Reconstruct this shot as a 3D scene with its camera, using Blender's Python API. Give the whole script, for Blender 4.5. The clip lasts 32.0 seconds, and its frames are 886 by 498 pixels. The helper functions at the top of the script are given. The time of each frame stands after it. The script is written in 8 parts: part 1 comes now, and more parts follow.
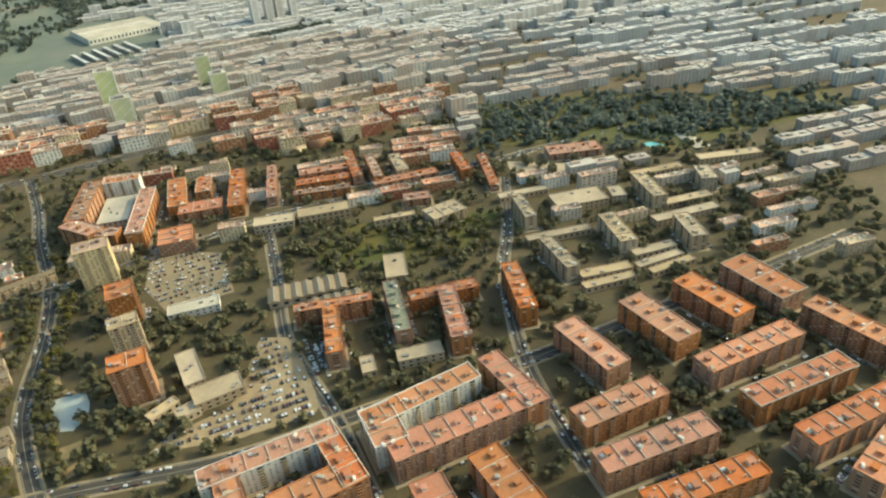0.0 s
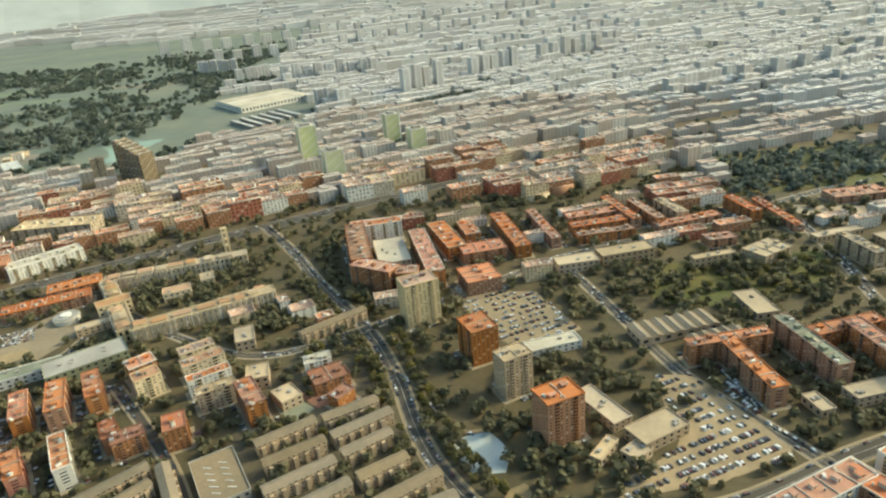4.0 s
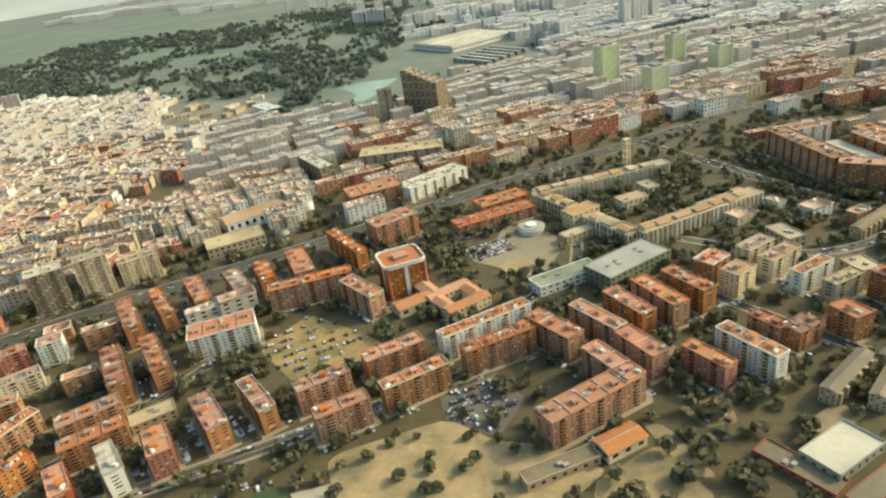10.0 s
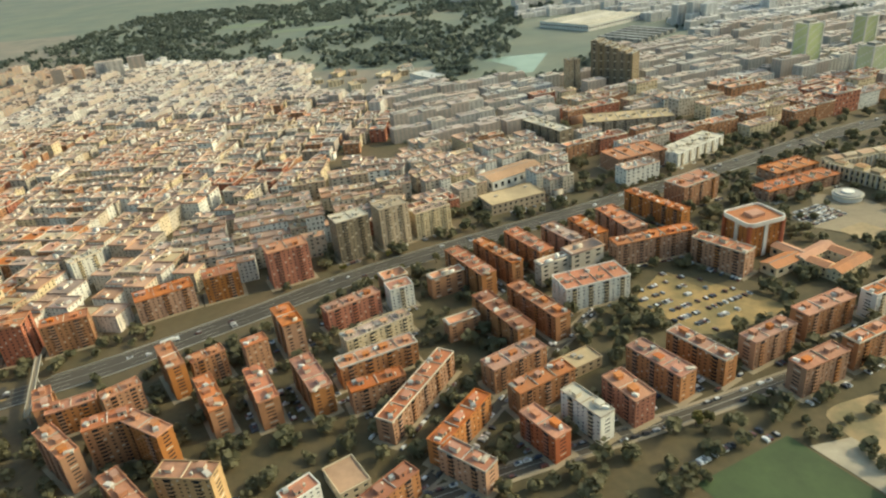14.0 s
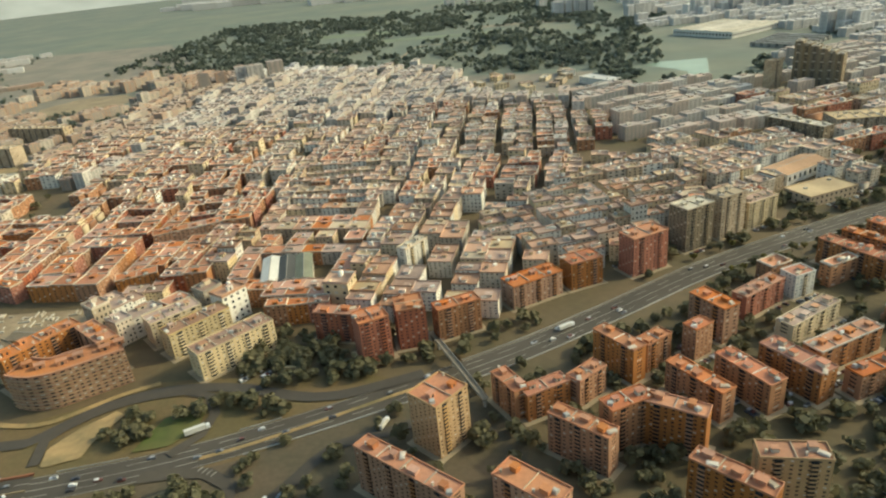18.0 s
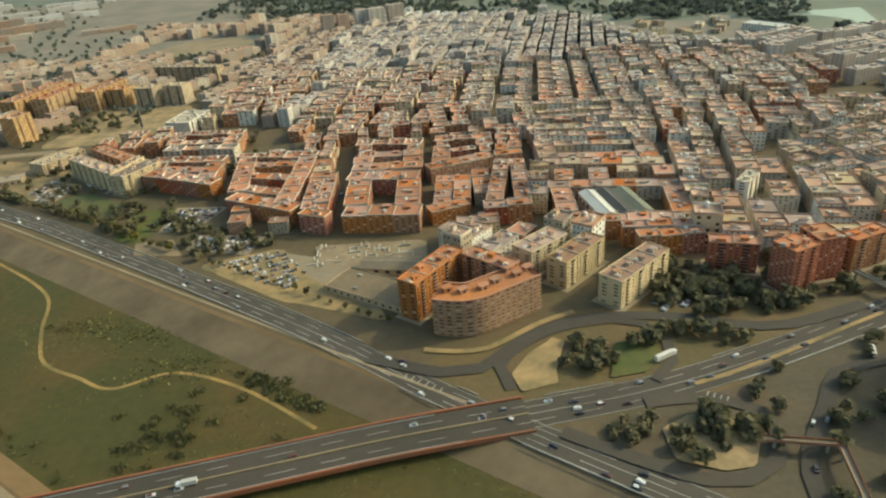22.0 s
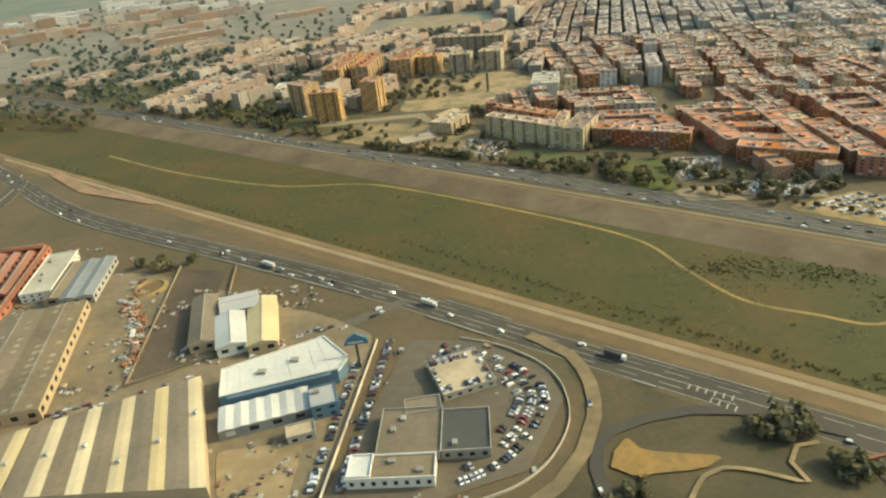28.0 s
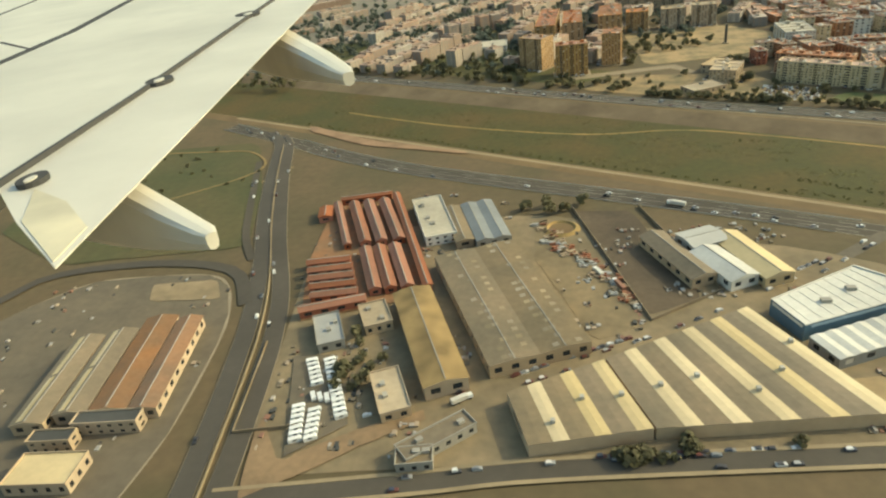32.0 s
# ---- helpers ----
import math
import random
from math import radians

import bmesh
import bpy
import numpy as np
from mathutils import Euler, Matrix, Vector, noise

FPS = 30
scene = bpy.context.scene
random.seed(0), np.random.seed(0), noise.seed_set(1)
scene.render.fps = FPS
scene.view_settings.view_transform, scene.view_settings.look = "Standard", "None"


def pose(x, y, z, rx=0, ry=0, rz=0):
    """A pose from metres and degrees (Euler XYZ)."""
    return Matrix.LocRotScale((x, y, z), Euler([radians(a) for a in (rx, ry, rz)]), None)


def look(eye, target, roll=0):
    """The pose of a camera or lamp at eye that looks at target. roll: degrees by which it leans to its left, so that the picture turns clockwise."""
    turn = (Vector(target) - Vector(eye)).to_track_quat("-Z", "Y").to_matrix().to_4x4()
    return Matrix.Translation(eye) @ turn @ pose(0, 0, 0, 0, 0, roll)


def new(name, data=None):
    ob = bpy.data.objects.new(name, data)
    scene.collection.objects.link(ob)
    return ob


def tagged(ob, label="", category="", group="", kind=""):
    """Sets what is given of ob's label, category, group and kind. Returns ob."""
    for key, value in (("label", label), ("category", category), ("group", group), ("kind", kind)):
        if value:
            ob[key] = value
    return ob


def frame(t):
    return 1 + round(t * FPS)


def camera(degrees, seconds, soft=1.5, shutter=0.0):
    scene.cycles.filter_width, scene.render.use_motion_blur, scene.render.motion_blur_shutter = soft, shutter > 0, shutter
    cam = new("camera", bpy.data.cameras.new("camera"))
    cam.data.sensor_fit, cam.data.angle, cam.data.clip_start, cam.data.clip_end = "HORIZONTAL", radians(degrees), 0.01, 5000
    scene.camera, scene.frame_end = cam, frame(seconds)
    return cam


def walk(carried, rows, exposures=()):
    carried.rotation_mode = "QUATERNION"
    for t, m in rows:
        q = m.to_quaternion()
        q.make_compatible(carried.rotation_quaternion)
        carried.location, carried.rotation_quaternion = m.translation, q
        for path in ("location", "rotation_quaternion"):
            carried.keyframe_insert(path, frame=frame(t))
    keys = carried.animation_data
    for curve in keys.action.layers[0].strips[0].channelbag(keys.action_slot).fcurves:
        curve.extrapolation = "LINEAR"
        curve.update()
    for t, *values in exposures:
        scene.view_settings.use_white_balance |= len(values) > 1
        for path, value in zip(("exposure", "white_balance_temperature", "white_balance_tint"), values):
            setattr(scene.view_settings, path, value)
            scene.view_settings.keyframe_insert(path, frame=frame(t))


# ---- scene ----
cam = camera(66.93, 32.0, soft=2.25)


def aim(x, y, z, yaw, pitch, roll):
    """The camera's pose from its place, the turn to the left of +y, the tilt up and the roll."""
    return pose(x, y, z, 0, 0, yaw) @ pose(0, 0, 0, 90 + pitch, 0, 0) @ pose(0, 0, 0, 0, 0, roll)


PATH = [
    (0.0, aim(25.06, -22.72, 174.26, -1.956, -31.216, -5.083)),
    (0.5, aim(5.87, -19.53, 170.68, -2.059, -32.785, -4.514)),
    (1.0, aim(-13.17, -16.51, 167.32, -2.154, -32.205, -4.171)),
    (1.5, aim(-32.08, -13.67, 164.19, -2.103, -31.476, -4.312)),
    (2.0, aim(-50.87, -10.99, 161.28, -1.973, -31.304, -4.867)),
    (2.5, aim(-69.54, -8.46, 158.56, -1.562, -29.607, -5.418)),
    (3.0, aim(-88.09, -6.09, 156.04, -1.221, -27.337, -5.491)),
    (3.5, aim(-106.54, -3.87, 153.69, -0.936, -25.113, -5.423)),
    (5.5, aim(-179.40, 3.68, 145.91, 0.197, -21.948, -5.337)),
    (6.0, aim(-197.42, 5.25, 144.32, 0.338, -22.585, -5.450)),
    (6.5, aim(-215.36, 6.71, 142.85, 0.220, -24.152, -5.297)),
    (7.0, aim(-233.24, 8.05, 141.50, 0.163, -24.514, -4.908)),
    (7.5, aim(-251.05, 9.30, 140.26, 0.158, -26.511, -4.602)),
    (8.0, aim(-268.82, 10.44, 139.11, 0.524, -25.766, -4.567)),
    (8.5, aim(-286.54, 11.48, 138.06, 1.038, -26.517, -4.897)),
    (9.0, aim(-304.21, 12.43, 137.09, 1.882, -25.332, -5.992)),
    (9.5, aim(-321.84, 13.29, 136.19, 2.693, -25.838, -7.507)),
    (10.0, aim(-339.44, 14.07, 135.37, 3.212, -25.710, -8.372)),
    (10.5, aim(-357.01, 14.77, 134.61, 3.619, -25.005, -8.845)),
    (11.0, aim(-374.55, 15.39, 133.90, 3.784, -25.100, -8.984)),
    (11.5, aim(-392.07, 15.94, 133.25, 3.686, -24.770, -8.660)),
    (12.0, aim(-409.58, 16.41, 132.64, 3.893, -24.951, -8.366)),
    (12.5, aim(-427.07, 16.82, 132.07, 3.901, -25.015, -7.764)),
    (13.0, aim(-444.55, 17.17, 131.53, 3.707, -25.747, -6.918)),
    (13.5, aim(-462.02, 17.46, 131.03, 3.514, -25.903, -6.280)),
    (15.5, aim(-531.91, 18.05, 129.18, 4.029, -27.598, -5.616)),
    (16.0, aim(-549.40, 18.07, 128.75, 4.189, -27.729, -5.744)),
    (16.5, aim(-566.90, 18.05, 128.32, 4.231, -27.442, -5.861)),
    (17.0, aim(-584.42, 17.98, 127.88, 4.429, -26.802, -5.883)),
    (17.5, aim(-601.95, 17.87, 127.45, 4.633, -25.424, -5.834)),
    (18.0, aim(-619.50, 17.72, 127.01, 4.777, -24.444, -5.787)),
    (18.5, aim(-637.07, 17.54, 126.56, 4.825, -23.332, -5.968)),
    (19.0, aim(-654.67, 17.32, 126.10, 4.942, -22.628, -6.311)),
    (19.5, aim(-672.29, 17.06, 125.62, 5.113, -24.017, -6.144)),
    (20.0, aim(-689.94, 16.77, 125.13, 4.697, -26.029, -5.011)),
    (20.5, aim(-707.61, 16.44, 124.63, 4.410, -26.170, -4.485)),
    (21.0, aim(-725.31, 16.08, 124.10, 4.474, -26.460, -4.570)),
    (21.5, aim(-743.05, 15.70, 123.56, 4.509, -26.804, -4.756)),
    (22.0, aim(-760.81, 15.28, 123.00, 4.672, -27.600, -4.850)),
    (22.5, aim(-778.61, 14.83, 122.42, 5.408, -24.847, -5.638)),
    (23.0, aim(-796.44, 14.35, 121.81, 6.050, -25.310, -6.273)),
    (23.5, aim(-814.30, 13.85, 121.19, 6.708, -25.958, -7.173)),
    (24.0, aim(-832.20, 13.31, 120.55, 7.166, -26.416, -7.726)),
    (24.5, aim(-850.14, 12.74, 119.89, 7.431, -26.563, -8.074)),
    (25.0, aim(-868.10, 12.15, 119.21, 7.617, -27.489, -8.159)),
    (25.5, aim(-886.11, 11.53, 118.51, 7.611, -26.739, -8.297)),
    (27.5, aim(-958.46, 8.73, 115.58, 7.405, -27.617, -6.580)),
    (28.0, aim(-976.63, 7.95, 114.82, 7.550, -27.433, -6.594)),
    (28.5, aim(-994.83, 7.14, 114.06, 7.793, -26.854, -6.749)),
    (29.0, aim(-1013.07, 6.29, 113.29, 7.925, -26.122, -7.014)),
    (29.5, aim(-1031.33, 5.41, 112.52, 8.119, -26.146, -7.395)),
    (30.0, aim(-1049.62, 4.49, 111.76, 8.324, -27.242, -7.839)),
    (30.5, aim(-1067.94, 3.53, 111.00, 8.513, -27.468, -7.914)),
    (31.0, aim(-1086.28, 2.52, 110.26, 8.395, -27.826, -7.767)),
    (31.5, aim(-1104.65, 1.48, 109.53, 8.340, -27.372, -7.686)),
    (32.0, aim(-1123.03, 0.39, 108.82, 8.426, -28.385, -7.591)),
]

SKY, SUN = 0.15, 2.1
LIGHT = [(0.0, 0.66, 6180, -8), (8.0, 0.75, 6180, -7), (10.0, 0.69, 6270, -7), (13.0, 0.54, 6270, -7), (16.0, 0.43, 6270, -6), (19.0, 0.41, 6320, -6), (21.5, 0.39, 6320, -7), (22.2, 0.29, 6320, -7), (23.2, 0.29, 6270, -7), (24.2, 0.91, 6120, -5), (25.5, 1.01, 6120, -6), (28.0, 0.57, 6550, -8), (31.0, 0.49, 6650, -7), (32.0, 0.47, 6750, -7)]

walk(cam, PATH, LIGHT)

# ---- daylight: a low sun in haze ----
SUN_TURN, SUN_HIGH = radians(74), radians(31)
world = bpy.data.worlds.new("hazy_sky")
scene.world = world
world.use_nodes = True
sky = world.node_tree.nodes.new("ShaderNodeTexSky")
sky.sky_type, sky.sun_disc = "NISHITA", False
sky.sun_elevation, sky.sun_rotation = SUN_HIGH, SUN_TURN
sky.air_density, sky.dust_density, sky.altitude = 1.6, 5.0, 100
back = world.node_tree.nodes["Background"]
back.inputs["Strength"].default_value = SKY
world.node_tree.links.new(sky.outputs[0], back.inputs[0])
lamp = bpy.data.lights.new("sun", "SUN")
lamp.energy, lamp.angle, lamp.color = SUN, radians(0.8), (1.0, 0.82, 0.56)
sun = new("sun", lamp)
sun.matrix_world = look((math.sin(SUN_TURN) * math.cos(SUN_HIGH) * 900, math.cos(SUN_TURN) * math.cos(SUN_HIGH) * 900, math.sin(SUN_HIGH) * 900), (0, 0, 0))


# ---- materials ----
def paint(name, color, rough=0.85, vary=0.25, grain=0.6, coarse=0.06, bump=0.15, metal=0.0, own=0.12, second=None, share=0.5):
    """A surface with stains at a coarse scale, grain at a fine one and a tone of its own for each object."""
    m = bpy.data.materials.new(name)
    m.use_nodes = True
    n, l = m.node_tree.nodes, m.node_tree.links
    b = n["Principled BSDF"]
    b.inputs["Roughness"].default_value, b.inputs["Metallic"].default_value = rough, metal
    at = n.new("ShaderNodeNewGeometry")
    big, fine = n.new("ShaderNodeTexNoise"), n.new("ShaderNodeTexNoise")
    big.inputs["Scale"].default_value, big.inputs["Detail"].default_value = coarse, 5
    fine.inputs["Scale"].default_value, fine.inputs["Detail"].default_value = grain, 3
    for t in (big, fine):
        l.new(at.outputs["Position"], t.inputs["Vector"])
    mix = n.new("ShaderNodeMix")
    mix.data_type = "RGBA"
    other = second or tuple(c * (1 - vary) for c in color)
    mix.inputs["A"].default_value, mix.inputs["B"].default_value = (*color, 1), (*other, 1)
    ramp = n.new("ShaderNodeMapRange")
    ramp.inputs["From Min"].default_value, ramp.inputs["From Max"].default_value = share - 0.12, share + 0.16
    l.new(big.outputs["Fac"], ramp.inputs["Value"])
    l.new(ramp.outputs["Result"], mix.inputs["Factor"])
    info = n.new("ShaderNodeObjectInfo")
    tone = n.new("ShaderNodeMath")
    tone.operation = "MULTIPLY_ADD"
    tone.inputs[1].default_value, tone.inputs[2].default_value = own * 2, 1 - own
    l.new(info.outputs["Random"], tone.inputs[0])
    wear = n.new("ShaderNodeMath")
    wear.operation = "MULTIPLY_ADD"
    wear.inputs[1].default_value, wear.inputs[2].default_value = vary * 1.2, -vary * 0.6
    l.new(fine.outputs["Fac"], wear.inputs[0])
    both = n.new("ShaderNodeMath")
    l.new(tone.outputs[0], both.inputs[0])
    l.new(wear.outputs[0], both.inputs[1])
    hsv = n.new("ShaderNodeHueSaturation")
    l.new(both.outputs[0], hsv.inputs["Value"])
    turn = n.new("ShaderNodeMath")
    turn.operation = "WRAP"
    turn.inputs[1].default_value, turn.inputs[2].default_value = 0.07, 0.0
    l.new(info.outputs["Random"], turn.inputs[0])
    full = n.new("ShaderNodeMath")
    full.operation = "MULTIPLY_ADD"
    full.inputs[1].default_value, full.inputs[2].default_value = own * 34, 1 - own * 1.1
    l.new(turn.outputs[0], full.inputs[0])
    l.new(full.outputs[0], hsv.inputs["Saturation"])
    l.new(mix.outputs["Result"], hsv.inputs["Color"])
    l.new(hsv.outputs["Color"], b.inputs["Base Color"])
    if bump:
        k = n.new("ShaderNodeBump")
        k.inputs["Strength"].default_value, k.inputs["Distance"].default_value = bump, 0.3
        l.new(fine.outputs["Fac"], k.inputs["Height"])
        l.new(k.outputs["Normal"], b.inputs["Normal"])
    return m


def leafy(m, share=0.4):
    """Lets part of the light through thin leaves."""
    n, l = m.node_tree.nodes, m.node_tree.links
    b, out = n["Principled BSDF"], n["Material Output"]
    thin, mix = n.new("ShaderNodeBsdfTranslucent"), n.new("ShaderNodeMixShader")
    l.new(b.inputs["Base Color"].links[0].from_socket, thin.inputs["Color"])
    mix.inputs["Fac"].default_value = share
    l.new(b.outputs[0], mix.inputs[1])
    l.new(thin.outputs[0], mix.inputs[2])
    l.new(mix.outputs[0], out.inputs["Surface"])
    return m


def many(name, colors, rough=0.85):
    """One of several tones for each separate piece of a mesh."""
    m = bpy.data.materials.new(name)
    m.use_nodes = True
    n, l = m.node_tree.nodes, m.node_tree.links
    at = n.new("ShaderNodeNewGeometry")
    ramp = n.new("ShaderNodeValToRGB")
    ramp.color_ramp.interpolation = "CONSTANT"
    while len(ramp.color_ramp.elements) < len(colors):
        ramp.color_ramp.elements.new(0.5)
    for k, (e, c) in enumerate(zip(ramp.color_ramp.elements, colors)):
        e.position, e.color = k / len(colors), (*c, 1)
    l.new(at.outputs["Random Per Island"], ramp.inputs["Fac"])
    dirt = n.new("ShaderNodeTexNoise")
    dirt.inputs["Scale"].default_value = 0.35
    l.new(at.outputs["Position"], dirt.inputs["Vector"])
    hsv = n.new("ShaderNodeHueSaturation")
    v = n.new("ShaderNodeMapRange")
    v.inputs["To Min"].default_value, v.inputs["To Max"].default_value = 0.75, 1.2
    l.new(dirt.outputs["Fac"], v.inputs["Value"])
    l.new(v.outputs["Result"], hsv.inputs["Value"])
    l.new(ramp.outputs["Color"], hsv.inputs["Color"])
    l.new(hsv.outputs["Color"], n["Principled BSDF"].inputs["Base Color"])
    n["Principled BSDF"].inputs["Roughness"].default_value = rough
    return m


BRICK = paint("orange_brown_brick", (0.375, 0.185, 0.092), vary=0.25, own=0.18, second=(0.30, 0.148, 0.074))
REDBRICK = paint("red_brick", (0.36, 0.13, 0.075), vary=0.2)
TAN = paint("tan_render", (0.44, 0.34, 0.23), vary=0.2)
CREAM = paint("cream_render", (0.62, 0.50, 0.32), vary=0.18)
YELLOW = paint("yellow_render", (0.56, 0.43, 0.22), vary=0.18)
YBRICK = paint("yellow_brown_brick", (0.45, 0.29, 0.14), vary=0.25, own=0.12, second=(0.37, 0.235, 0.115))
FACE = paint("tan_balcony_bands", (0.47, 0.33, 0.21), vary=0.2)
WHITE = paint("white_render", (0.70, 0.67, 0.60), vary=0.15)
GREY = paint("grey_concrete", (0.34, 0.32, 0.28), vary=0.25)
PALE = paint("pale_plaster", (0.52, 0.45, 0.36), vary=0.2, own=0.3)
TERRACOTTA = paint("terracotta_terrace", (0.45, 0.192, 0.098), vary=0.45, grain=0.9, own=0.2, second=(0.36, 0.185, 0.112))
REDTILE = paint("red_roof_tiles", (0.30, 0.125, 0.07), vary=0.35, grain=1.2, second=(0.22, 0.115, 0.075))
OCHRE = paint("ochre_roof_tiles", (0.44, 0.26, 0.14), vary=0.3)
ORANGEROOF = paint("bright_terracotta_terrace", (0.46, 0.205, 0.095), vary=0.4, grain=0.9, own=0.12, second=(0.37, 0.18, 0.10))
REDTERRACE = paint("red_tile_terrace", (0.43, 0.165, 0.085), vary=0.4, grain=0.9, own=0.15, second=(0.36, 0.16, 0.09))
DULLROOF = paint("dull_brown_roof", (0.215, 0.165, 0.105), vary=0.4, second=(0.16, 0.13, 0.085))
GREENROOF = paint("weathered_green_roof", (0.23, 0.24, 0.165), vary=0.3)
PALEROOF = paint("pale_gravel_roof", (0.52, 0.47, 0.37), vary=0.25)
TANROOF = paint("sandy_gravel_roof", (0.46, 0.36, 0.23), vary=0.3)
PINKROOF = paint("pinkish_tile_terrace", (0.44, 0.29, 0.21), vary=0.35, own=0.28)
GLASS = paint("dark_window_glass", (0.035, 0.04, 0.045), rough=0.12, vary=0.2, bump=0, own=0.3)
SHUTTER = paint("pale_shutter", (0.55, 0.5, 0.42), vary=0.15)
GREENGLASS = paint("green_curtain_wall", (0.56, 0.58, 0.32), rough=0.35, vary=0.15, bump=0)
LEAF = leafy(paint("foliage", (0.142, 0.124, 0.05), vary=0.4, grain=0.9, own=0.3, second=(0.105, 0.1, 0.042)))
BARK = paint("bark", (0.12, 0.085, 0.055))
ASPHALT = paint("worn_asphalt", (0.074, 0.063, 0.048), vary=0.25, grain=0.4, coarse=0.03)
LINE = paint("worn_road_paint", (0.42, 0.40, 0.34), vary=0.4)
PAVING = paint("pale_paving", (0.30, 0.24, 0.155), vary=0.25)
YARD = paint("grey_dusty_asphalt", (0.115, 0.095, 0.066), vary=0.4, grain=0.35, coarse=0.06, second=(0.15, 0.12, 0.08))
PALEDUST = paint("pale_cleared_ground", (0.31, 0.235, 0.14), vary=0.45, grain=0.3, coarse=0.07, second=(0.21, 0.16, 0.095))
DUST = paint("dusty_yard", (0.17, 0.132, 0.077), vary=0.5, grain=0.35, coarse=0.06, second=(0.25, 0.188, 0.107))
SAND = paint("yellow_sand", (0.34, 0.228, 0.098), vary=0.5, grain=0.45, coarse=0.09, second=(0.17, 0.135, 0.06))
DIRT = paint("brown_dirt", (0.16, 0.11, 0.058), vary=0.3, grain=0.3, coarse=0.05)
GRASS = paint("dry_grass", (0.068, 0.072, 0.019), vary=0.45, grain=0.3, coarse=0.022, second=(0.105, 0.085, 0.026))
LAWN = paint("green_lawn", (0.068, 0.092, 0.02), vary=0.45, grain=0.3, coarse=0.05, second=(0.115, 0.105, 0.034))
# Far grass greyed and lightened, so its colour carries the haze.
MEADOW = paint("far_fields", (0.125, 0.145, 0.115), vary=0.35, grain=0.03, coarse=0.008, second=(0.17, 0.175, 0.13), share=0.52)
BED = paint("weedy_river_bed", (0.050, 0.048, 0.012), vary=0.6, grain=0.35, coarse=0.028, second=(0.082, 0.057, 0.018), share=0.52)
TURF = paint("mown_turf", (0.05, 0.078, 0.022), vary=0.25, grain=0.5, coarse=0.1)
PITCHEDGE = paint("pale_beaten_edge", (0.40, 0.34, 0.24), vary=0.3, grain=0.5, coarse=0.1)
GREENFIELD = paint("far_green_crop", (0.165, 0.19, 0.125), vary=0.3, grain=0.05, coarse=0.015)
PONDWATER = paint("green_pond_water", (0.26, 0.33, 0.25), rough=0.25, vary=0.1, bump=0)
SCRUB = leafy(paint("river_scrub", (0.12, 0.112, 0.034), vary=0.4, grain=0.9, second=(0.09, 0.088, 0.027)))
WEED = paint("dry_yellow_weeds", (0.16, 0.15, 0.04), vary=0.5, grain=0.4)
TOWN = paint("town_ground", (0.115, 0.085, 0.049), vary=0.45, grain=0.3, coarse=0.035, second=(0.085, 0.07, 0.038))
SLOPE = paint("stained_concrete_bank", (0.165, 0.126, 0.079), vary=0.4, grain=0.25, coarse=0.04, second=(0.108, 0.08, 0.048))
METAL = paint("grey_sheet_metal", (0.40, 0.39, 0.36), rough=0.5, vary=0.15, grain=0.3)
WHITEMETAL = paint("white_sheet_metal", (0.62, 0.60, 0.54), rough=0.5, vary=0.22, grain=0.8)
REDROOF = paint("faded_red_sheet_roof", (0.29, 0.115, 0.062), vary=0.4, grain=1.2, second=(0.22, 0.10, 0.06))
BLUEGREY = paint("blue_grey_sheet", (0.24, 0.25, 0.25), rough=0.5, vary=0.25, grain=0.5)
DULLLIGHT = paint("dusty_rooflight", (0.31, 0.26, 0.18), vary=0.3, own=0.2)
STRIPE = paint("yellowish_translucent_sheet", (0.63, 0.50, 0.28), rough=0.6, vary=0.2)
PALEBLUE = paint("pale_blue_sign_band", (0.30, 0.42, 0.52), rough=0.5, vary=0.15)
BLUE = paint("blue_cladding", (0.10, 0.18, 0.25), rough=0.5, vary=0.15)
DARK = paint("dark_sheet", (0.07, 0.07, 0.065), vary=0.2)
WATER = paint("pale_pool_floor", (0.42, 0.45, 0.42), rough=0.3, vary=0.15)
TURQ = paint("turquoise_water", (0.10, 0.42, 0.42), rough=0.1, vary=0.1, bump=0)
CARS = many("car_paint", [(0.66, 0.66, 0.64), (0.68, 0.67, 0.65), (0.05, 0.05, 0.055), (0.20, 0.21, 0.22), (0.36, 0.36, 0.36), (0.13, 0.05, 0.04), (0.05, 0.06, 0.085), (0.045, 0.045, 0.05)], 0.35)
# Window rows kept mid grey: haze softens them through their colour.
HAZYGLASS = paint("haze_paled_windows", (0.23, 0.225, 0.215), vary=0.1, bump=0)
# Paler and greyer than LEAF: distance haze mixed into the leaf colour.
FARLEAF = leafy(paint("haze_paled_foliage", (0.165, 0.188, 0.15), vary=0.35, grain=0.05, bump=0))
# Far walls and roofs lightened and greyed to stand in for haze.
FARWALL = many("haze_paled_plaster", [(0.40, 0.35, 0.30), (0.49, 0.45, 0.40), (0.37, 0.31, 0.26), (0.43, 0.40, 0.36), (0.54, 0.51, 0.47), (0.37, 0.35, 0.32), (0.44, 0.36, 0.30), (0.40, 0.33, 0.28)])
FARROOF = many("haze_paled_roofs", [(0.41, 0.32, 0.26), (0.45, 0.38, 0.31), (0.39, 0.33, 0.29), (0.48, 0.44, 0.38), (0.39, 0.29, 0.23), (0.43, 0.35, 0.30), (0.36, 0.33, 0.29)])
WESTWALL = many("brownish_house_plaster", [(0.33, 0.25, 0.19), (0.40, 0.33, 0.26), (0.30, 0.21, 0.155), (0.35, 0.28, 0.22), (0.44, 0.39, 0.33), (0.29, 0.24, 0.20), (0.36, 0.25, 0.18)])
